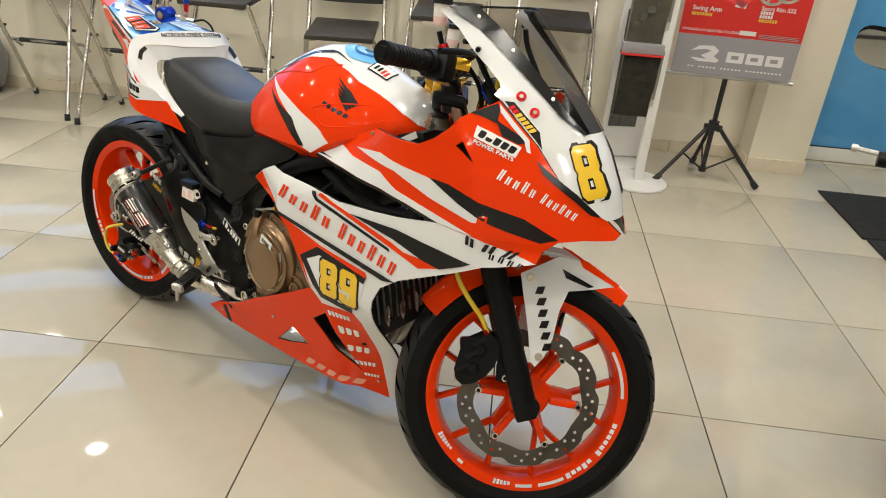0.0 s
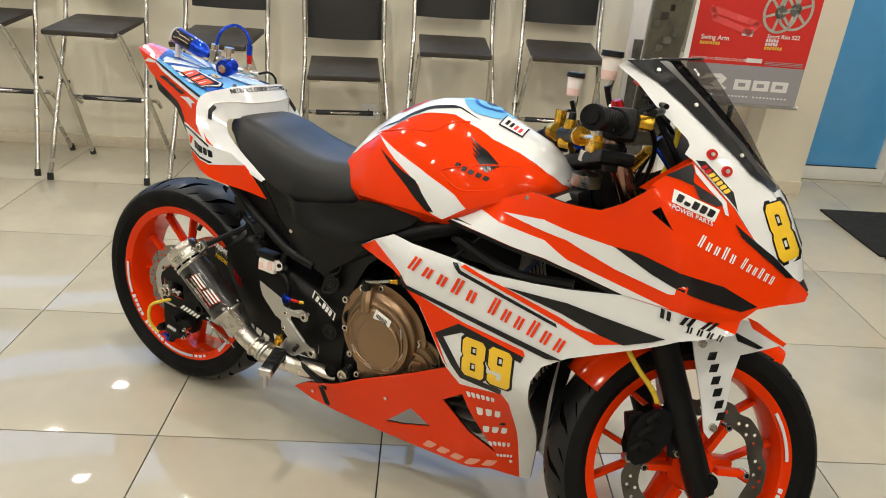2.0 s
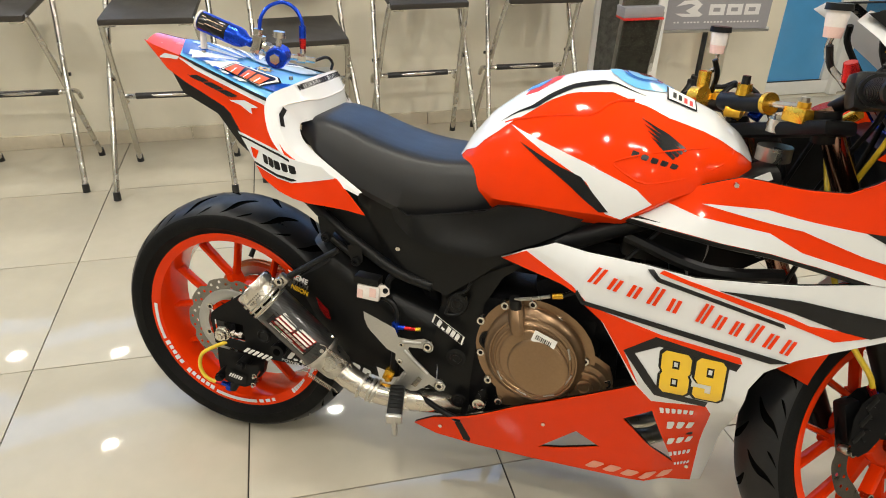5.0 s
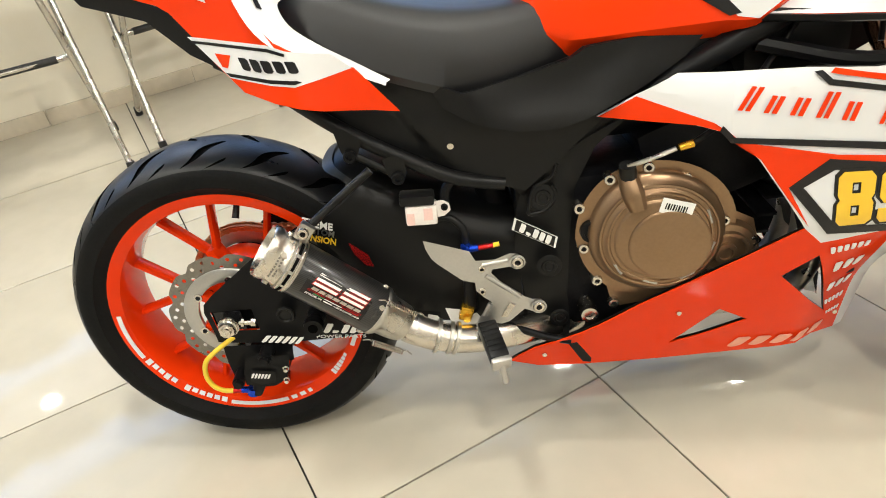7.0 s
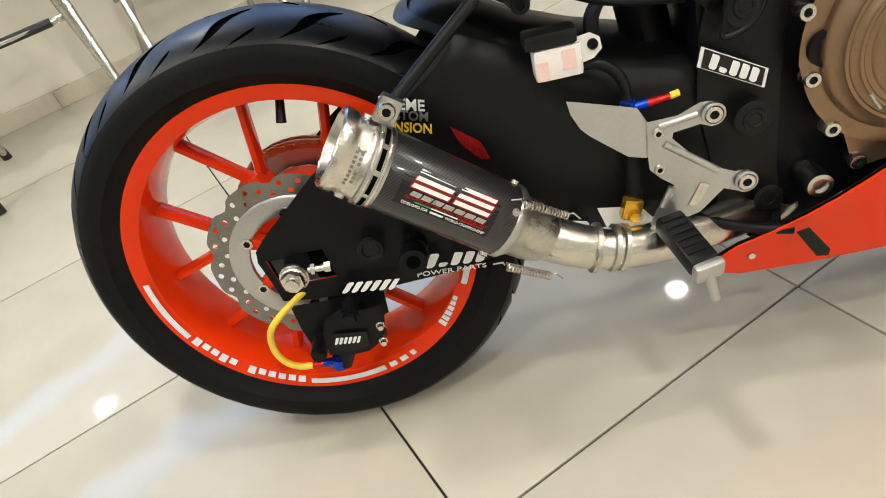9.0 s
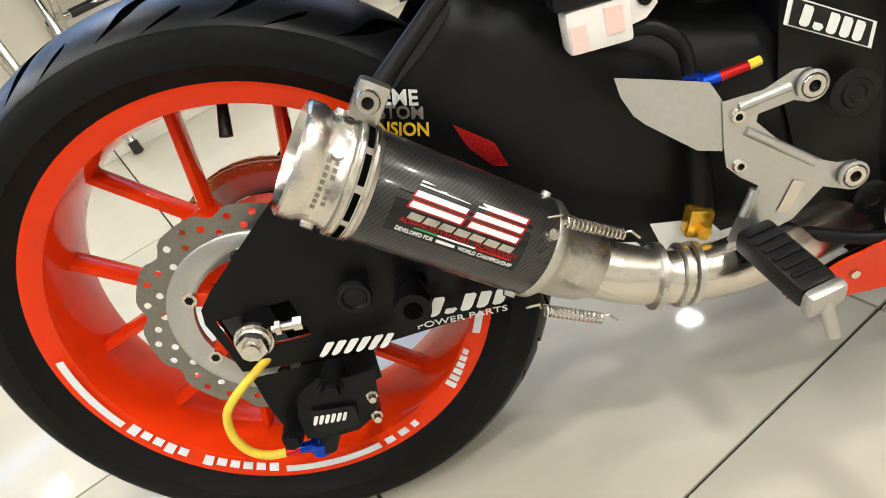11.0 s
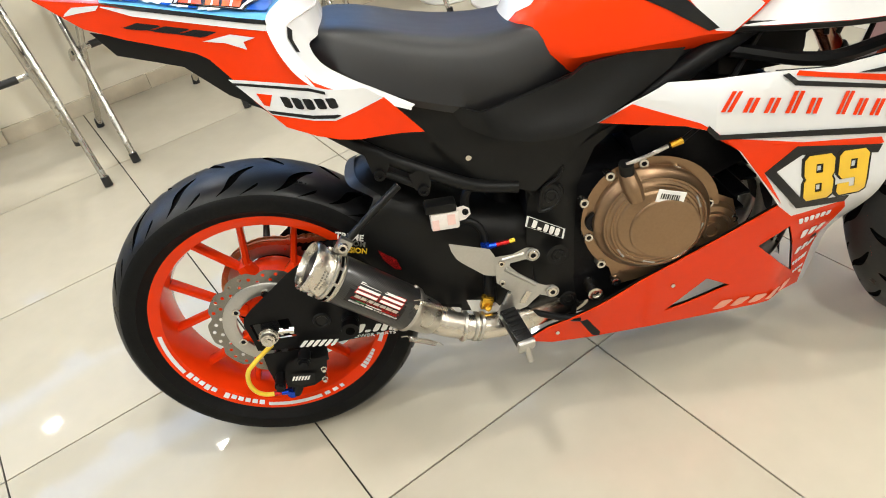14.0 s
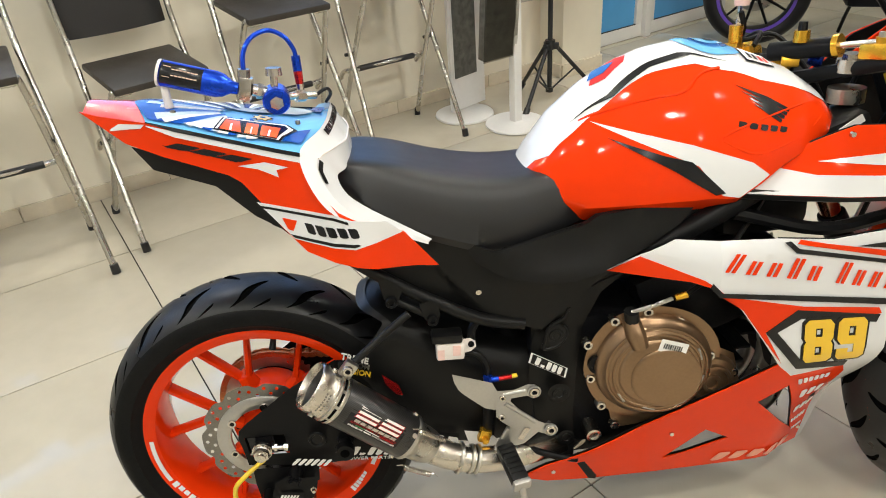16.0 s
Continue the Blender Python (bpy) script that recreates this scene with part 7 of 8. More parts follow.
ax = AXLE_F
bm = bmesh.new()
rod(bm, ax + Vector((0, .11, 0)), ax + Vector((0, -.11, 0)), .012, None, 16)
bp("front_axle", bm, STEEL, bike, "", True)
CAL = [(1.222, .330), (1.226, .372), (1.240, .398), (1.262, .414), (1.286, .418), (1.304, .406), (1.312, .384), (1.306, .352), (1.292, .326), (1.270, .306), (1.246, .298), (1.230, .308)]
bm = bmesh.new()
plate(bm, CAL, -.130, -.098, bevel=.012)
plate(bm, [(p[0] + .004, p[1]) for p in CAL], -.094, -.052, bevel=.010)
box(bm, (1.250, -.096, .356), (.036, .030, .080), Matrix.Rotation(radians(-14), 3, "Y"), .006)
fc = bp("front_caliper", bm, DARK, bike, "black front brake caliper", True)
bm = bmesh.new()
plate(bm, [(1.288, .424), (1.312, .432), (1.336, .420), (1.348, .390), (1.350, .330), (1.338, .314), (1.318, .318), (1.312, .350), (1.312, .396)], -.112, -.098, bevel=.003)
bp("caliper_bracket", bm, DARK, fc, "black caliper bracket", True)
for k in range(3):
    bm = bmesh.new()
    box(bm, (1.240 + .012 * k, -.131, .338 + .030 * k), (.030, .004, .010), Matrix.Rotation(radians(-40), 3, "Y"), .0015)
    bp("caliper_rib", bm, SATIN, fc, "", True)
for x, z in ((1.322, .410), (1.336, .328), (1.236, .306)):
    hex_bolt((x, -.113, z), .0085, fc, STEEL, .008, True)
for x, z, r in ((1.268, .380, .016), (1.260, .338, .016)):
    ylathe((x, 0, z), [(0, .1315), (r * .7, .1315), (r * .75, .1300), (r, .1300), (r * 1.05, .120)], DARK, "piston_boss", fc, "", 24, True)
bm = bmesh.new()
tube(bm, [(1.276, -.118, .420), (1.255, -.125, .45), (1.215, -.13, .49), (1.185, -.13, .53), (1.16, -.12, .60), (1.155, -.09, .72), (1.16, -.06, .86)], .0052, 10, 6)
bp("front_brake_hose", bm, HOSE, bike, "yellow front brake hose", True)
bm = bmesh.new()
rod(bm, (1.270, -.118, .424), (1.282, -.116, .408), .007, None, 10)
bp("hose_fitting", bm, REDA_M, fc, "", True)
bm = bmesh.new()
rod(bm, (1.282, -.116, .410), (1.295, -.116, .398), .008, None, 10)
bp("hose_fitting", bm, BLUEA, fc, "", True)


# mudguard: an arch over the tyre with white side plates
def arch(a0, a1, r, hw, m, name, label, tip=0.0):
    bm = bmesh.new()
    rows = []
    n = 22
    for i in range(n + 1):
        u = i / n
        a = radians(a0 + (a1 - a0) * u)
        w2 = hw * (1 - tip * (1 - u) ** 2)
        rows.append([bm.verts.new(AXLE_F + Vector(((r - .045 * (k / 6) ** 4) * math.cos(a), w2 * k / 6, (r - .045 * (k / 6) ** 4) * math.sin(a)))) for k in range(-6, 7)])
    for A, B in zip(rows, rows[1:]):
        for k in range(12):
            bm.faces.new((A[k], A[k + 1], B[k + 1], B[k]))
    bmesh.ops.solidify(bm, geom=bm.faces[:], thickness=.003)
    return bp(name, bm, m, bike, label, True)


mg = arch(57, 150, .322, .066, RED, "mudguard", "red and white front mudguard", .25)
arch(57, 104, .3235, .056, WHITE, "mudguard_crown", "white crown of the mudguard", .25).parent = mg
DP = [(1.316, .560), (1.389, .612), (1.440, .612), (1.535, .572), (1.480, .556), (1.424, .543), (1.414, .495), (1.415, .438), (1.405, .392), (1.391, .368), (1.378, .380), (1.360, .440)]
for s in (-1, 1):
    def dy(x, z):
        return .108 - .030 * sm(1.40, 1.53, x) - .02 * relu(z - .56) * 6
    bm = skin(DP, dy, 0, .003, .02, s)
    bmesh.ops.translate(bm, verts=bm.verts, vec=(0, -.018, 0))
    dp = bp("mudguard_side", bm, WHITE, mg, "white mudguard side with black lettering", True)
    bm = skin([(1.430, .618), (1.455, .612), (1.537, .575), (1.530, .568), (1.445, .598)], dy, .001, .002, .02, s)
    bmesh.ops.translate(bm, verts=bm.verts, vec=(0, -.018, 0))
    bp("mudguard_flash", bm, RED, dp, "", True)
    bm = skin([(1.400, .588), (1.480, .562), (1.466, .558), (1.412, .570)], dy, .0015, .0015, .02, s)
    bmesh.ops.translate(bm, verts=bm.verts, vec=(0, -.018, 0))
    bp("mudguard_flash", bm, BLACKG, dp, "", True)
    for k in range(6):
        zc, xc = .540 - k * .0235, 1.352 + k * .0085
        bm = skin([(xc + .005, zc), (xc + .021, zc + .004), (xc + .019, zc - .013), (xc + .003, zc - .016)], dy, .0015, .0015, .02, s)
        bmesh.ops.translate(bm, verts=bm.verts, vec=(0, -.018, 0))
        bp("letter_block", bm, BLACKG, dp, "", True)
    for x, z in ((1.338, .556), (1.394, .392)):
        bm = bmesh.new()
        yy = s * dy(x, z) - .018
        rod(bm, (x, yy, z), (x, yy + s * .005, z), .009, .008, 16)
        bp("mudguard_bolt", bm, STEEL, dp, "", True)
ring_marks(rear, AXLE_R, -.0635, False, ((176, 202, .2115, .2195), (252, 282, .2115, .2195), (284, 287, .2115, .2195), (289, 292, .2115, .2195), (294, 296, .2115, .2195), (332, 345, .2115, .2195)),
           ((204, 12, 3.9, (1, .7, .7, 1, .7, 0, 1, .7, .7, .7, .7, .8)), (312, 6, 2.4, (1, .9, .8, .7, .6, .5))))
ring_marks(front, AXLE_F, -.0485, True, ((10, 40, .2115, .2185), (290, 306, .2115, .2185), (276, 286, .2115, .2185), (236, 240, .2115, .2185)),
           ((308, 12, 3.9, (1, .7, .7, 1, .7, 0, 1, .7, .7, .7, .7, .8)), (216, 6, 2.2, (1, .9, .8, .7, .6, .5)), (262, 5, 2.2, (1, .9, .8, .7, .6))))
for w, c, turn in ((rear, AXLE_R, False), (front, AXLE_F, True)):
    bm = bmesh.new()
    a = radians(78)
    rod(bm, Vector(c) + Vector((.200 * math.cos(a), -.02, .200 * math.sin(a))), Vector(c) + Vector((.172 * math.cos(a), -.035, .172 * math.sin(a))), .005, .0065, 12)
    bp("valve", bm, SATIN, w, "black tyre valve", turn)

# -- clamps, bars and cockpit, in their turned place --
HEAD = TURNED @ (AXLE_F + Vector((-.015, 0, 0)) + AXIS * .665)
RIGHT = (TURNED.to_3x3() @ Vector((0, -1, 0))).normalized()
FWD = (TURNED.to_3x3() @ Vector((1, 0, 0))).normalized()
UPV = Vector((0, 0, 1))
RB = Matrix((FWD, -RIGHT, FWD.cross(-RIGHT))).transposed()


def hp(f, r, u):
    """A place from the steering head: forward, right, up."""
    return HEAD + FWD * f + RIGHT * r + UPV * u


bm = bmesh.new()
box(bm, hp(-.012, 0, 0), (.070, .285, .026), RB, .010)
box(bm, hp(.045, 0, -.17), (.07, .25, .03), RB, .010)
clamp = bp("fork_clamp", bm, DARK, bike, "black fork clamp")
for s in (-1, 1):
    bm = bmesh.new()
    rod(bm, hp(-.003, s * .105, -.02), hp(-.012, s * .105, .032), .022, .021, 20)
    bp("fork_cap", bm, SATIN, clamp)
bm = bmesh.new()
rod(bm, hp(-.026, .026, -.004), hp(-.026, .026, .018), .024, .022, 24)
rod(bm, hp(-.026, .026, .018), hp(-.027, .026, .027), .014, .013, 6)
bp("stem_nut", bm, STEEL, clamp, "steel stem nut")
bm = bmesh.new()
rod(bm, hp(-.026, .026, -.055), hp(-.026, .026, -.030), .030, .030, 28)
bp("stem_collar", bm, BRUSHED, clamp, "steel collar under the clamp")
# steering damper across the clamp
bm = bmesh.new()
rod(bm, hp(-.052, -.105, .055), hp(-.049, .012, .043), .0165, None, 20)
dam = bp("steering_damper", bm, DARK, clamp, "black steering damper")
bm = bmesh.new()
lathe_m, ln = frame_to(hp(-.049, .006, .044), hp(-.0485, .020, .0425))
rod(bm, hp(-.049, .006, .044), hp(-.0485, .016, .043), .0195, None, 24)
bp("damper_ring", bm, GOLD, dam, "gold anodised ring")
bm = bmesh.new()
rod(bm, hp(-.0485, .014, .043), hp(-.034, .075, .036), .0058, None, 12)
bp("damper_rod", bm, STEEL, dam, "polished damper rod")
bm = bmesh.new()
box(bm, hp(-.032, .070, .022), (.034, .050, .026), RB @ Matrix.Rotation(radians(12), 3, "X"), .006)
rod(bm, hp(-.034, .075, .030), hp(-.034, .075, .044), .011, None, 12)
bp("damper_bracket", bm, GOLD, dam, "gold anodised bracket")
bm = bmesh.new()
rod(bm, hp(-.034, .075, .044), hp(-.034, .075, .052), .008, .007, 6)
bp("bracket_bolt", bm, BRUSHED, dam)
for a, b, r, m in (((-.055, -.05, .062), (-.055, -.05, .082), .014, GOLD), ((-.055, -.05, .082), (-.055, -.05, .096), .008, BLACKG), ((-.02, -.085, .03), (-.045, -.10, .045), .014, GOLD), ((-.04, -.03, .02), (-.02, -.03, .05), .012, BLUEA),
                   ((-.06, -.08, .035), (-.045, -.055, .03), .012, GOLD), ((.02, .02, .01), (.02, -.05, .045), .011, SATIN), ((.06, .04, .0), (.06, .10, .03), .011, GOLD)):
    bm = bmesh.new()
    rod(bm, hp(*a), hp(*b), r, r * .9, 16)
    bp("damper_fitting", bm, m, dam)
for s in (-1, 1):
    bm = bmesh.new()
    tube(bm, [hp(-.003, s * .105, .035), hp(-.022, s * .17, .052), hp(-.060, s * .225, .050), hp(-.132, s * .325, .036)], .0115, 12, 5)
    bar = bp("handlebar", bm, DARK, bike, "black clip-on handlebar")
    ga0, gb0 = hp(-.062, s * .228, .050), hp(-.130, s * .322, .037)
    bm = bmesh.new()
    rod(bm, ga0, gb0, .0180, .0182, 20)
    gr = bp("grip", bm, SATIN, bar, "black ribbed rubber grip")
    for k in range(9):
        bm = bmesh.new()
        u = .2 + .08 * k
        rod(bm, ga0.lerp(gb0, u), ga0.lerp(gb0, u + .03), .0192, None, 20)
        bp("grip_rib", bm, SATIN, gr)
    gd = (gb0 - ga0).normalized()
    bm = bmesh.new()
    rod(bm, gb0, gb0 + gd * .012, .0212, .0200, 20)
    rod(bm, gb0 + gd * .012, gb0 + gd * .016, .012, .011, 20)
    bp("bar_end", bm, DARK, bar, "black bar end")
    bm = bmesh.new()
    rod(bm, ga0 - gd * .004, ga0 + gd * .006, .0235, None, 20)
    bp("grip_flange", bm, SATIN, gr)
    bm = bmesh.new()
    box(bm, hp(-.040, s * .198, .052), (.058, .046, .056), RB @ Matrix.Rotation(radians(-s * 30), 3, "Z"), .012)
    bp("switch_box", bm, SATIN, bar, "black switch housing")
    bm = bmesh.new()
    if s > 0:
        rod(bm, hp(-.016, .160, .052), hp(-.024, .176, .054), .021, None, 20)
    else:
        rod(bm, hp(-.042, -.185, .040), hp(-.042, -.185, .118), .0125, None, 16)
        rod(bm, hp(-.046, -.170, .066), hp(-.050, -.196, .068), .021, None, 20)
    bp("bar_clamp", bm, GOLD, bar, "gold anodised clamp")
    bm = bmesh.new()
    tube(bm, [hp(.002, s * .172, .070), hp(.022, s * .20, .084), hp(.0, s * .26, .076), hp(-.04, s * .325, .060)], .006, 8, 5)
    lv = bp("brake_lever", bm, DARK if s > 0 else GOLD, bar, "hand lever")
    bm = bmesh.new()
    tube(bm, [hp(-.01, s * .165, .075), hp(.018, s * .170, .095), hp(.030, s * .185, .100), hp(.028, s * .21, .094)], .005, 8, 5)
    bp("lever_guard", bm, DARK, lv)
    bm = bmesh.new()
    box(bm, hp(-.002, s * .180, .064), (.044, .034, .024), RB, .005)
    bp("lever_perch", bm, GOLD, lv, "gold anodised lever perch")
    cf, cr, cu = (-.050, .112, .158) if s > 0 else (-.022, -.190, .172)
    bm = bmesh.new()
    tube(bm, [hp(-.035, s * (.15 if s > 0 else .185), .06 if s > 0 else .118), hp(cf + .012, cr - .012, cu - .045), hp(cf + .014, cr - .014, cu - .005)], .0045, 8, 4)
    rs = bp("reservoir_stay", bm, STEEL, bar)
    pz = hp(cf, cr, cu)
    bm = bmesh.new()
    rod(bm, pz - UPV * .018, pz - UPV * .002, .0132, .0150, 24)
    bp("fluid_cup", bm, FLUID, rs, "pinkish brake fluid cup")
    bm = bmesh.new()
    rod(bm, pz - UPV * .002, pz + UPV * .022, .0150, .0172, 24)
    bp("fluid_cup_upper", bm, CLEARP, rs)
    bm = bmesh.new()
    rod(bm, pz + UPV * .022, pz + UPV * .032, .0205, .0195, 24)
    bp("cup_cap", bm, SATIN, rs, "black screw cap")
    bm = bmesh.new()
    tube(bm, [pz - UPV * .030, pz - UPV * .06 + FWD * .012, hp(cf + .02, cr + s * .02, .075)], .0055, 8, 5)
    bp("cup_hose", bm, SATIN, rs)
bm = bmesh.new()
rod(bm, hp(-.030, .150, .075), hp(-.040, .150, .100), .014, .010, 16)
bp("throttle_cap", bm, REDA_M, bike, "red anodised cap on the brake pump")
for k, pts in enumerate((((.0, .19, .08), (.05, .15, .02), (.06, .06, -.10), (.02, .02, -.25)), ((.0, .17, .11), (.08, .12, .12), (.10, .0, .02), (.04, -.05, -.2)), ((-.01, -.19, .09), (.06, -.15, .08), (.08, -.05, -.08), (.02, 0, -.25)), ((.02, .16, .10), (.10, .12, .04), (.08, .09, -.12), (.05, .05, -.3)), ((.02, .15, .12), (.07, .17, .09), (.075, .16, .0), (.05, .10, -.16)))):
    bm = bmesh.new()
    tube(bm, [hp(*p) for p in pts], .0048, 8, 6)
    bp("control_cable", bm, SATIN if k != 4 else HOSE, bike, "black control cable" if k != 4 else "yellow brake line")
# dash and inner nose
DR = Matrix.Rotation(radians(-40), 3, "Y")
DC = Vector((1.252, -.025, .935))
bm = bmesh.new()
box(bm, DC, (.03, .16, .085), DR, .012)
dash = bp("dashboard", bm, SATIN, bike, "black instrument panel")
bm = bmesh.new()
box(bm, DC + DR @ Vector((-.0155, 0, 0)), (.004, .125, .062), DR, .003)
bp("display", bm, BRUSHED, dash, "grey display glass")
bm = bmesh.new()
tube(bm, [DC + DR @ Vector((-.016, y, z)) for y, z in ((-.065, -.036), (.065, -.036), (.070, 0), (.065, .036), (-.065, .036), (-.070, 0), (-.065, -.036))], .004, 8, 3)
bp("display_trim", bm, BLUEA, dash, "blue trim")
bm = bmesh.new()
box(bm, (1.36, 0, .75), (.10, .22, .05), Matrix.Rotation(radians(12), 3, "Y"), .02)
box(bm, (1.29, 0, .82), (.04, .30, .14), Matrix.Rotation(radians(-25), 3, "Y"), .01)
bp("nose_stay", bm, INNER, bike, "dark inner nose bracket")
for s in (-1, 1):
    bm = bmesh.new()
    tube(bm, [(1.30, s * .05, .84), (1.27, s * .10, .92), (1.20, s * .11, 1.02), (1.19, s * .10, 1.06)], .006, 8, 5)
    bp("screen_stay", bm, DARK, bike)
    bp("inner_cheek", skin([(1.215, .880), (1.24, .905), (1.285, .945), (1.300, .935), (1.285, .90), (1.26, .87)], lambda x, z: .13 + .35 * relu(1.285 - x), 0, .004, .02, s), RED, bike, "red inner cheek of the fairing")

# -- bottle and gauge on the tail --
BOTTLE_PRINT = mat("pale_copper_print", (.72, .50, .36), .35, scale=20, vary=.05)
ON_BOTTLE = ("gas_bottle", "bottle_label", "letter_block", "bottle_base_cap", "bottle_post")


def kit_part(name, bm, material, parent, label=""):
    """A piece of the gas kit; what is not fixed to the bottle sits in from the deck's edge."""
    if name not in ON_BOTTLE:
        bmesh.ops.translate(bm, verts=bm.verts, vec=(0, .030, 0))
    return bp(name, bm, material, parent, label)


bm = bmesh.new()
P0, P1 = Vector((-.030, -.030, .990)), Vector((.084, -.030, .953))
BD = (P1 - P0).normalized()
BM = Matrix.Translation(P0) @ BD.to_track_quat("Y", "Z").to_matrix().to_4x4()
lathe(bm, [(0, 0), (.016, .001), (.0205, .006), (.0205, .086), (.018, .097), (.010, .109), (.009, .120), (0, .120)], BM, 32)
bot = kit_part("gas_bottle", bm, BLUEA, bike, "small blue gas bottle mounted on the tail")
bm = bmesh.new()
bot_out = BM.to_3x3().inverted() @ Vector((0, -1, .45))
ba = math.atan2(bot_out.z, bot_out.x)
bw = 1 if (BM.to_3x3() @ Vector((-math.sin(ba), 0, math.cos(ba)))).z > 0 else -1
lathe(bm, [(.0207, .006), (.0210, .0065), (.0210, .067), (.0207, .0675)], BM, 16, ba - 1.0, ba + .75)
kit_part("bottle_label", bm, BLACKG, bot, "black bottle label")
for k in range(8):
    bm = bmesh.new()
    d0 = .010 if k == 0 else .017 + k * .0056
    w, h = (.011, .42) if k == 0 else (.0042, .27)
    vs = [bm.verts.new(BM @ Vector((.0214 * math.cos(ba + bw * t), d, .0214 * math.sin(ba + bw * t)))) for d, t in ((d0, -h), (d0 + w, -h), (d0 + w, h), (d0, h))]
    bm.faces.new(vs)
    kit_part("letter_block", bm, BOTTLE_PRINT, bot)
bm = bmesh.new()
lathe(bm, [(.011, 0), (.0205, .001), (.0212, .003), (.0212, .0055), (.0205, .0055)], BM @ Matrix.Translation((0, -.0015, 0)), 32)
kit_part("bottle_base_cap", bm, CLEARP, bot, "clear plastic base cap")
for d in (.004,):
    bm = bmesh.new()
    p = BM @ Vector((0, d, 0))
    rod(bm, p - Vector((0, 0, .018)), (p.x, p.y, deck_z(p.x) + .002), .006, .007, 10)
    kit_part("bottle_post", bm, CLEARP, bot, "white mounting post")
bm = bmesh.new()
box(bm, (.094, -.055, .952), (.020, .022, .036), Matrix.Rotation(radians(15), 3, "Y"), .003)
rod(bm, (.094, -.055, .968), (.096, -.055, .982), .010, None, 6)
val = kit_part("valve_block", bm, STEEL, bot, "polished steel valve block")
bm = bmesh.new()
rod(bm, (.104, -.055, .948), (.130, -.050, .940), .0095, None, 14)
rod(bm, (.110, -.054, .946), (.118, -.052, .9435), .0125, None, 6)
rod(bm, (.150, -.04, .930), (.195, -.01, .922), .006, None, 12)
rod(bm, (.165, -.03, .927), (.178, -.02, .925), .010, None, 6)
kit_part("fitting", bm, STEEL, bot, "polished steel fittings")
bm = bmesh.new()
rod(bm, (.136, -.040, .933), (.140, -.072, .929), .021, None, 28)
rod(bm, (.140, -.072, .929), (.141, -.077, .9285), .0215, .019, 28)
ga = kit_part("pressure_gauge", bm, BLUEA, bot, "blue anodised regulator with steel face")
bm = bmesh.new()
rod(bm, (.141, -.077, .9285), (.1415, -.081, .928), .012, .011, 6)
kit_part("gauge_face", bm, STEEL, ga)
bm = bmesh.new()
rod(bm, (.138, -.055, .951), (.140, -.055, .972), .006, None, 12)
rod(bm, (.140, -.055, .968), (.141, -.055, .980), .013, .012, 18)
kit_part("gauge_knob", bm, STEEL, ga, "steel knob")
bm = bmesh.new()
tube(bm, [(.094, -.05, .975), (.098, -.045, 1.005), (.112, -.035, 1.026), (.137, -.025, 1.034), (.160, -.02, 1.022), (.172, -.018, 1.0), (.173, -.018, .985)], .0037, 10, 6)
kit_part("gas_hose", bm, BLUEA, bot, "blue braided hose loop")
bm = bmesh.new()
rod(bm, (.173, -.018, .990), (.173, -.018, .966), .0072, None, 8)
kit_part("hose_end", bm, BLUEA, bot)
bm = bmesh.new()
rod(bm, (.173, -.018, .966), (.173, -.018, .945), .0072, .0065, 8)
kit_part("hose_end", bm, REDA_M, bot)
bm = bmesh.new()
rod(bm, (.173, -.018, .946), (.173, -.018, .925), .006, None, 8)
kit_part("hose_end", bm, STEEL, bot)
bm = bmesh.new()
tube(bm, [(.195, -.008, .922), (.212, .01, .928), (.216, .03, .915), (.205, .05, .898)], .003, 8, 5)
kit_part("feed_tube", bm, SATIN, bot)

# graphics on the tail deck: rays, a dark-edged sponsor block and a small gear
ORANGE = mat("orange_print", (.80, .12, .025), .25, coat=.4)
DEEP = mat("deep_blue_print", (.006, .075, .42), .22, scale=5, vary=.2, coat=.3)
PALE = mat("pale_print", (.55, .66, .74), .22, scale=6, vary=.12, coat=.3)


def print_on(outline, lift, m, name="deck_print"):
    deck(outline, deck_z, lift, m, name, thick=.0005).parent = dk


print_on([(-.084, -.004), (-.064, -.046), (-.050, -.071), (.0, -.084), (.02, -.060), (-.02, -.02), (-.03, .03), (-.06, .05)], .0031, DEEP)
random.seed(4)
for k in range(30):
    a = radians(-118 + k * 8.0)
    c, d = Vector((.085, -.012)), Vector((-math.cos(a), math.sin(a)))
    r0, r1 = .030 + .012 * random.random(), .10 + .06 * random.random()
    q = c + d * r1
    while r1 > r0 + .01 and (abs(q.y) > deck_half(q.x) - .008 or q.x < -.07 or q.x > .17):
        r1 -= .005
        q = c + d * r1
    p = c + d * r0
    n = Vector((-d.y, d.x)) * (.005 + .0035 * random.random()) * (r1 / .1)
    if r1 > r0 + .015:
        print_on([tuple(p - n * .3), tuple(q - n), tuple(q + n), tuple(p + n * .3)], .0038 + .0003 * (k % 3), (PALE, DEEP, LABEL)[k % 3], "deck_ray")
print_on([(.0, .02), (.09, .0), (.16, .02), (.19, .06), (.15, .10), (.05, .08)], .0033, PALE)
print_on([(.004, -.082), (.057, -.056), (.054, -.096), (.03, -.091)], .0042, LABEL)
print_on([(.150, -.121), (.163, -.077), (.190, -.075), (.178, -.127)], .0036, DEEP)
print_on([(.178, .06), (.198, .03), (.200, .10), (.176, .127)], .0036, DEEP)
print_on([(.049, -.098), (.056, -.050), (.088, -.053), (.153, -.056), (.170, -.080), (.152, -.112), (.149, -.127)], .0048, BLACKG, "sponsor_field")
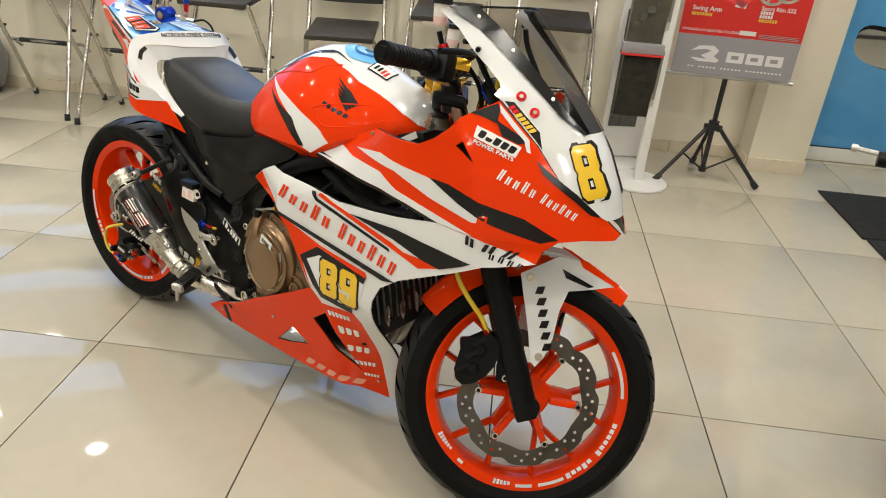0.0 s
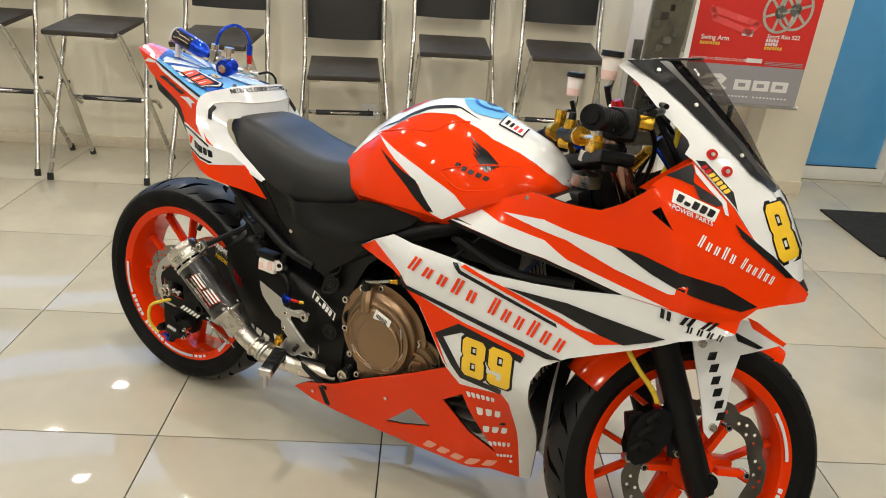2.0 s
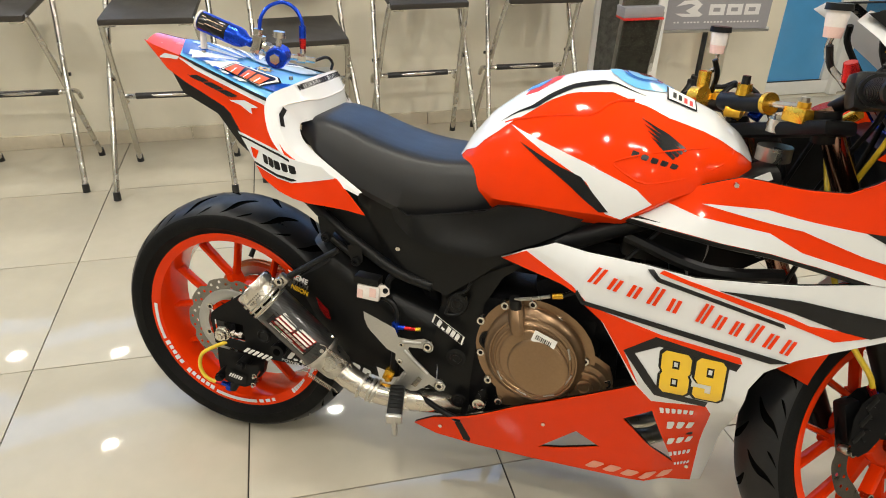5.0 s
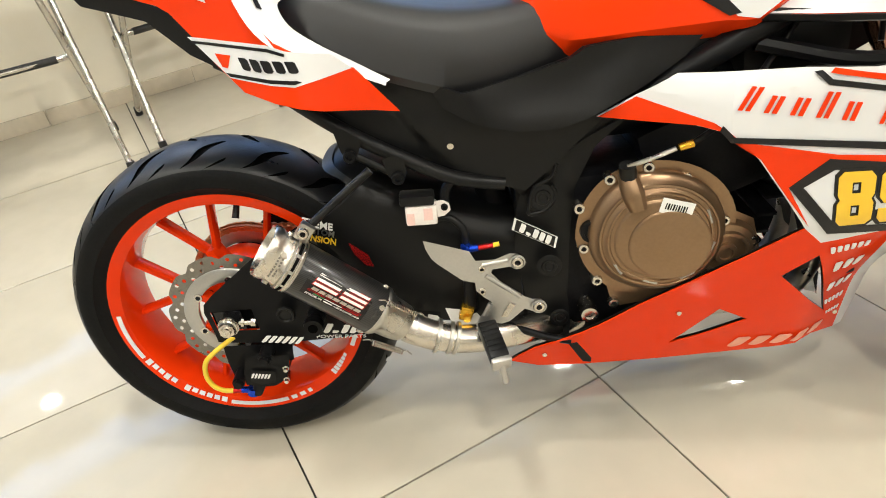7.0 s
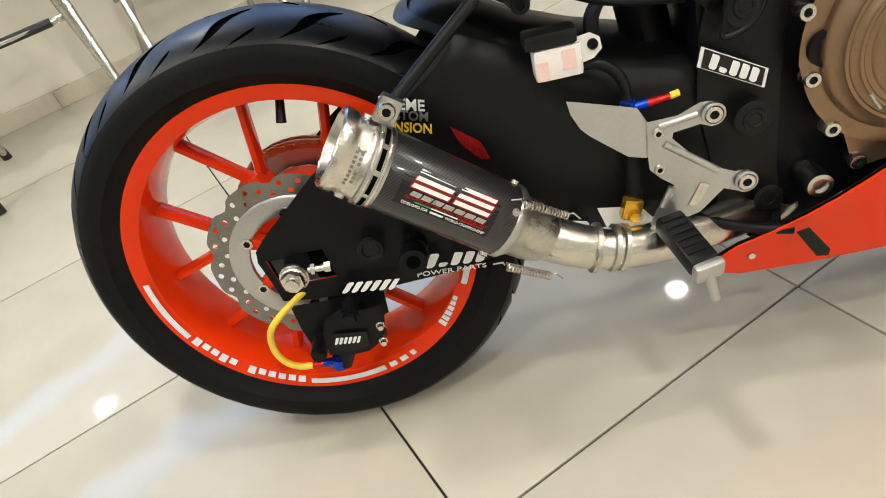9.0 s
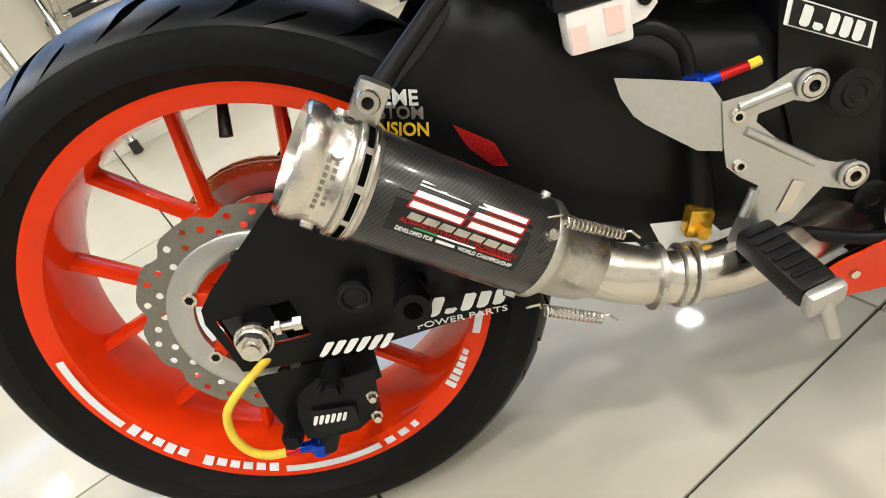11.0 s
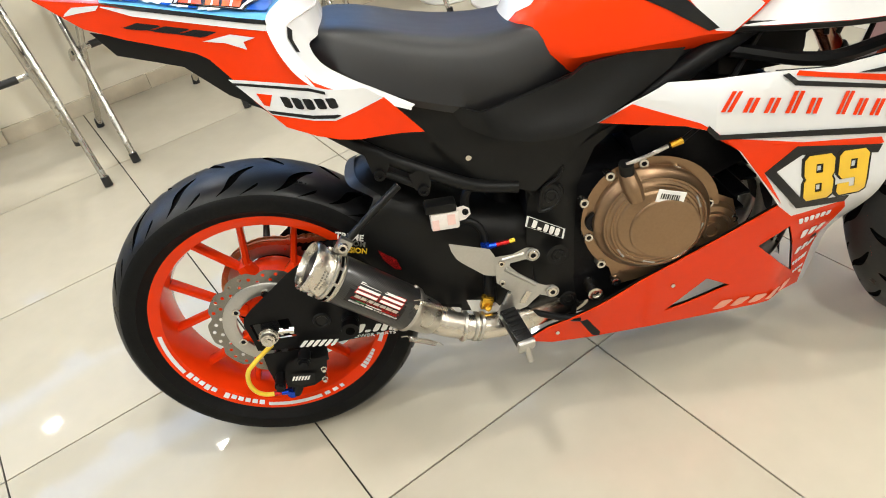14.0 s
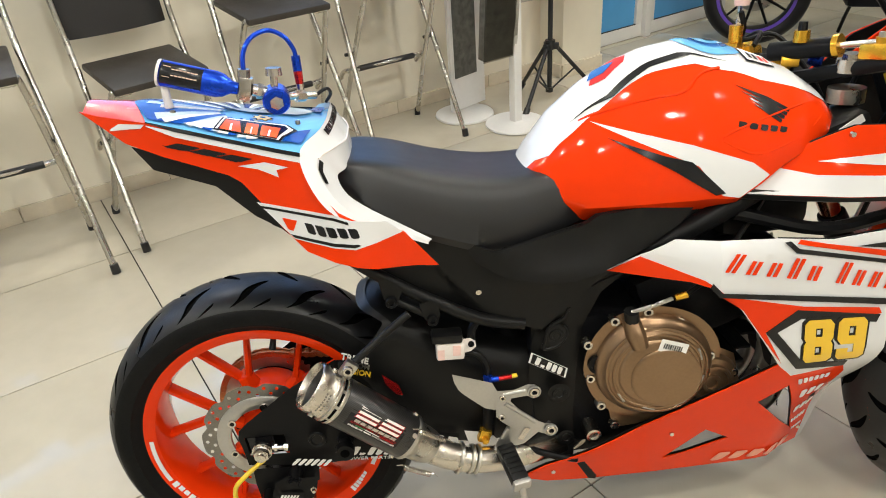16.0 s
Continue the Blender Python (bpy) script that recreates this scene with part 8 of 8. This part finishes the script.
print_on([(.052, -.0965), (.0585, -.0525), (.087, -.0555), (.150, -.0590), (.164, -.080), (.149, -.110), (.146, -.124)], .0054, LABEL, "sponsor_field")
print_on([(.056, -.0985), (.061, -.058), (.086, -.0605), (.150, -.066), (.156, -.078), (.146, -.108), (.143, -.1225)], .0060, BLACKG, "sponsor_field")
for quad in ([(.0585, -.099), (.0630, -.063), (.0840, -.066), (.0910, -.108)], [(.0955, -.109), (.0945, -.0695), (.1125, -.0725), (.1145, -.1135)], [(.1185, -.1145), (.1170, -.0745), (.1450, -.080), (.1430, -.1195)]):
    print_on(quad, .0066, ORANGE, "letter_block")
    a, b, c, d = (Vector(p) for p in quad)
    print_on([tuple(a.lerp(d, .44).lerp(b.lerp(c, .44), .0)), tuple(a.lerp(d, .44).lerp(b.lerp(c, .44), .62)), tuple(a.lerp(d, .56).lerp(b.lerp(c, .56), .62)), tuple(a.lerp(d, .56))], .0072, LABEL, "letter_slot")
print_on([(.114 + (.019 if k % 2 else .013) * math.cos(k * math.pi / 8), -.040 + (.017 if k % 2 else .011) * math.sin(k * math.pi / 8)) for k in range(16)], .0066, BLACKG, "gear_print")
print_on([(.114 + (.0165 if k % 2 else .0105) * math.cos(k * math.pi / 8), -.040 + (.0145 if k % 2 else .009) * math.sin(k * math.pi / 8)) for k in range(16)], .0072, YELLOW, "gear_print")
print_on(oval(.114, -.040, .0045, .004, 12), .0078, BLACKG, "gear_print")
for x, y in ((-.018, -.046), (.165, -.03)):
    bm = bmesh.new()
    zz = deck_z(x) - .015 * (y / deck_half(x)) ** 2
    rod(bm, (x, y, zz), (x, y, zz + .006), .005, .004, 12)
    bp("deck_bolt", bm, STEEL, dk)
# dark lettering on the tail's white front
bm = letters("NITROUS OXIDE SYSTEMS", 1.0, .1)
xs, zs = [v.co.x for v in bm.verts], [v.co.z for v in bm.verts]
x0, x1, z0, z1 = min(xs), max(xs), min(zs), max(zs)
for v in bm.verts:
    u, w = (v.co.x - x0) / (x1 - x0), (v.co.z - z0) / (z1 - z0)
    bow = (2 * u - 1) ** 2
    base = Vector((.2130 - .006 * bow, -.098 + .196 * u, .8765 - .002 * bow)) + Vector((-.0065, 0, .0098)) * w
    v.co = base + Vector((.83, 0, .56)) * (.0026 if v.co.y < 0 else .0006)
bp("front_words", bm, BLACKG, ff, keep=True)


# ---- other parked motorcycles, seen in part ----
def parked_bike(m, label, tape, low=0.0, name_group="parked motorcycles"):
    """A plain dark street motorcycle; x forward, wheels at 0 and 1.34."""
    t = thing("parked_motorcycle", m, label, "motorcycle", name_group)

    def p(name, bm, mm, par=t, lab=""):
        return part(name, bm, mm, par, lab)
    for wx in (0.0, 1.34):
        c = Matrix.Translation((wx, 0, .30))
        bm = bmesh.new()
        prof = [(.222, -.05)] + [(.245 + .057 * max(0.0, math.cos(a)) ** .6, .062 * math.sin(a)) for a in np.linspace(-math.pi / 2, math.pi / 2, 13).tolist()] + [(.222, .05)]
        lathe(bm, prof, c, 64)
        w = p("tyre", bm, RUBBER)
        bm = bmesh.new()
        lathe(bm, [(.226, -.05), (.226, .05), (.205, .045), (.198, 0), (.205, -.045)], c, 64, closed=True)
        rimo = p("rim", bm, DARK, w)
        for sy in (-.0515, .0515):
            bm = bmesh.new()
            lathe(bm, [(.206, sy), (.226, sy), (.226, sy * .97), (.206, sy * .97)], c, 64, closed=True)
            p("rim_tape", bm, tape, w)
        bm = bmesh.new()
        rod(bm, (wx, -.07, .30), (wx, .07, .30), .035, None, 20)
        p("hub", bm, DARK, w)
        for k in range(10):
            a = 2 * math.pi * k / 10
            bm = bmesh.new()
            rod(bm, (wx + .03 * math.cos(a), 0, .30 + .03 * math.sin(a)), (wx + .203 * math.cos(a + .1), 0, .30 + .203 * math.sin(a + .1)), .010, .007, 8)
            p("spoke", bm, DARK, w)
        bm = bmesh.new()
        lathe(bm, [(.075, .066), (.125, .066), (.125, .070), (.075, .070)], c, 48, closed=True)
        p("brake_disc", bm, BRUSHED, w)
    for s in (-1, 1):
        bm = bmesh.new()
        rod(bm, (1.34, s * .095, .29), (1.10, s * .095, .90), .024, .020, 14)
        p("fork_leg", bm, DARK)
        bm = bmesh.new()
        rod(bm, (0, s * .10, .30), (.48, s * .10, .36), .022, .028, 12)
        p("swing_arm", bm, DARK)
        bm = bmesh.new()
        tube(bm, [(1.09, s * .02, .93), (1.08, s * .12, .98 - low), (1.03, s * .36, .97 - low)], .011, 10, 5)
        hb = p("handlebar", bm, DARK)
        bm = bmesh.new()
        rod(bm, (1.045, s * .25, .975 - low), (1.026, s * .38, .97 - low), .017, None, 16)
        p("grip", bm, SATIN, hb)
        bm = bmesh.new()
        tube(bm, [(1.085, s * .19, .98 - low), (1.10, s * .26, .975 - low), (1.08, s * .37, .968 - low), (1.078, s * .43, .968 - low)], .006, 8, 5)
        rod(bm, (1.078, s * .425, .968 - low), (1.078, s * .437, .968 - low), .009, None, 12)
        p("hand_lever", bm, ALU, hb, "silver hand lever")
        bm = bmesh.new()
        tube(bm, [(1.06, s * .22, .985 - low), (1.06, s * .25, 1.05), (1.12, s * .40, 1.05)], .006, 8, 5)
        ms = p("mirror_stalk", bm, DARK, hb)
        n = 20
        sh = [(.062 * (abs(math.cos(a)) ** .7) * math.copysign(1, math.cos(a)), .042 * (abs(math.sin(a)) ** .8) * math.copysign(1, math.sin(a)) + .01 * math.cos(a) * s) for a in np.linspace(0, 2 * math.pi, n, endpoint=False).tolist()]
        bm = bmesh.new()
        plate(bm, sh, -.012, .012, bevel=.005)
        bmesh.ops.transform(bm, matrix=Matrix.Translation((1.14, s * .45, 1.045)) @ Matrix.Rotation(radians(90 - s * 12), 4, "Z"), verts=bm.verts)
        mh = p("mirror_shell", bm, SATIN, ms, "black mirror shell")
        bm = bmesh.new()
        plate(bm, [(x * .88, z * .86) for x, z in sh], .0125, .0135)
        bmesh.ops.transform(bm, matrix=Matrix.Translation((1.14, s * .45, 1.045)) @ Matrix.Rotation(radians(90 - s * 12), 4, "Z"), verts=bm.verts)
        p("mirror_glass", bm, MIRROR, mh, "mirror glass")
    bm = bmesh.new()
    rows = []
    for i in range(15):
        u = i / 14
        x = .55 + .50 * u
        hw, zt, zb = .14 * math.sin(math.pi * (.12 + .80 * u)) ** .6, .80 + .12 * math.sin(math.pi * (.1 + .75 * u)), .72
        rows.append([bm.verts.new((x, hw * math.cos(a), zb + (zt - zb) * max(0.0, math.sin(a)) ** .7)) for a in np.linspace(0, math.pi, 15).tolist()])
    for A, B in zip(rows, rows[1:]):
        for k in range(14):
            bm.faces.new((A[k], A[k + 1], B[k + 1], B[k]))
    bm.faces.new(rows[0])
    bm.faces.new(rows[-1])
    p("fuel_tank", bm, BLACKG)
    p("seat", boxed((.28, 0, .76), (.58, .22, .08), Matrix.Rotation(radians(-6), 3, "Y"), .03), SATIN)
    p("tail", boxed((-.08, 0, .83), (.34, .16, .07), Matrix.Rotation(radians(-14), 3, "Y"), .03), REDA_M)
    p("engine", boxed((.66, 0, .42), (.40, .26, .36), None, .04), INNER)
    p("headlight", boxed((1.20, 0, .88), (.16, .20, .18), None, .05), SATIN)
    p("mudguard", boxed((1.30, 0, .625), (.30, .12, .03), Matrix.Rotation(radians(12), 3, "Y"), .012), SATIN)
    bm = bmesh.new()
    tube(bm, [(.55, .12, .28), (.53, .22, .12), (.52, .27, .010)], .011, 8, 4)
    p("side_stand", bm, DARK)
    return t


MIRROR = mat("mirror_silver", (0.85, 0.86, 0.88), 0.02, metal=1.0, scale=3, vary=0.01)
parked_bike(Matrix.Translation((2.306, -.248, 0)) @ pose(0, 0, 0, 0, 0, 60) @ Matrix.Translation((-1.09, 0, 0)), "dark parked street motorcycle with black mirrors", DARK, .128)
parked_bike(Matrix.Translation((3.72, 1.83, .012)) @ pose(0, 0, 0, 0, 0, math.degrees(math.atan2(-.80, .60))), "dark parked street motorcycle with purple rim tape standing on a mat", PURPLE)

# ---- floor tiles ----
tile = bmesh.new()
box(tile, (0, 0, -0.003), (0.5962, 0.5962, 0.006), None, 0.0008)
tile_me = finish(tile, "floor_tile", TILE)
rest = bmesh.new()
for i in range(-8, 13):
    for j in range(-7, 10):
        p = (0.6 * i + 0.3, 0.6 * j + 0.3, 0.0)
        if -6 <= i <= 9 and -5 <= j <= 6:
            ob = new("floor_tile", tile_me)
            ob.location = p
            ob.parent = floor
        elif -5.1 < p[0] < 7.5 and -4.5 < p[1] < 6.3:
            box(rest, (p[0], p[1], -0.003), (0.5962, 0.5962, 0.006))
tagged(part("outer_floor_tiles", rest, TILE, floor), kind="stuff")
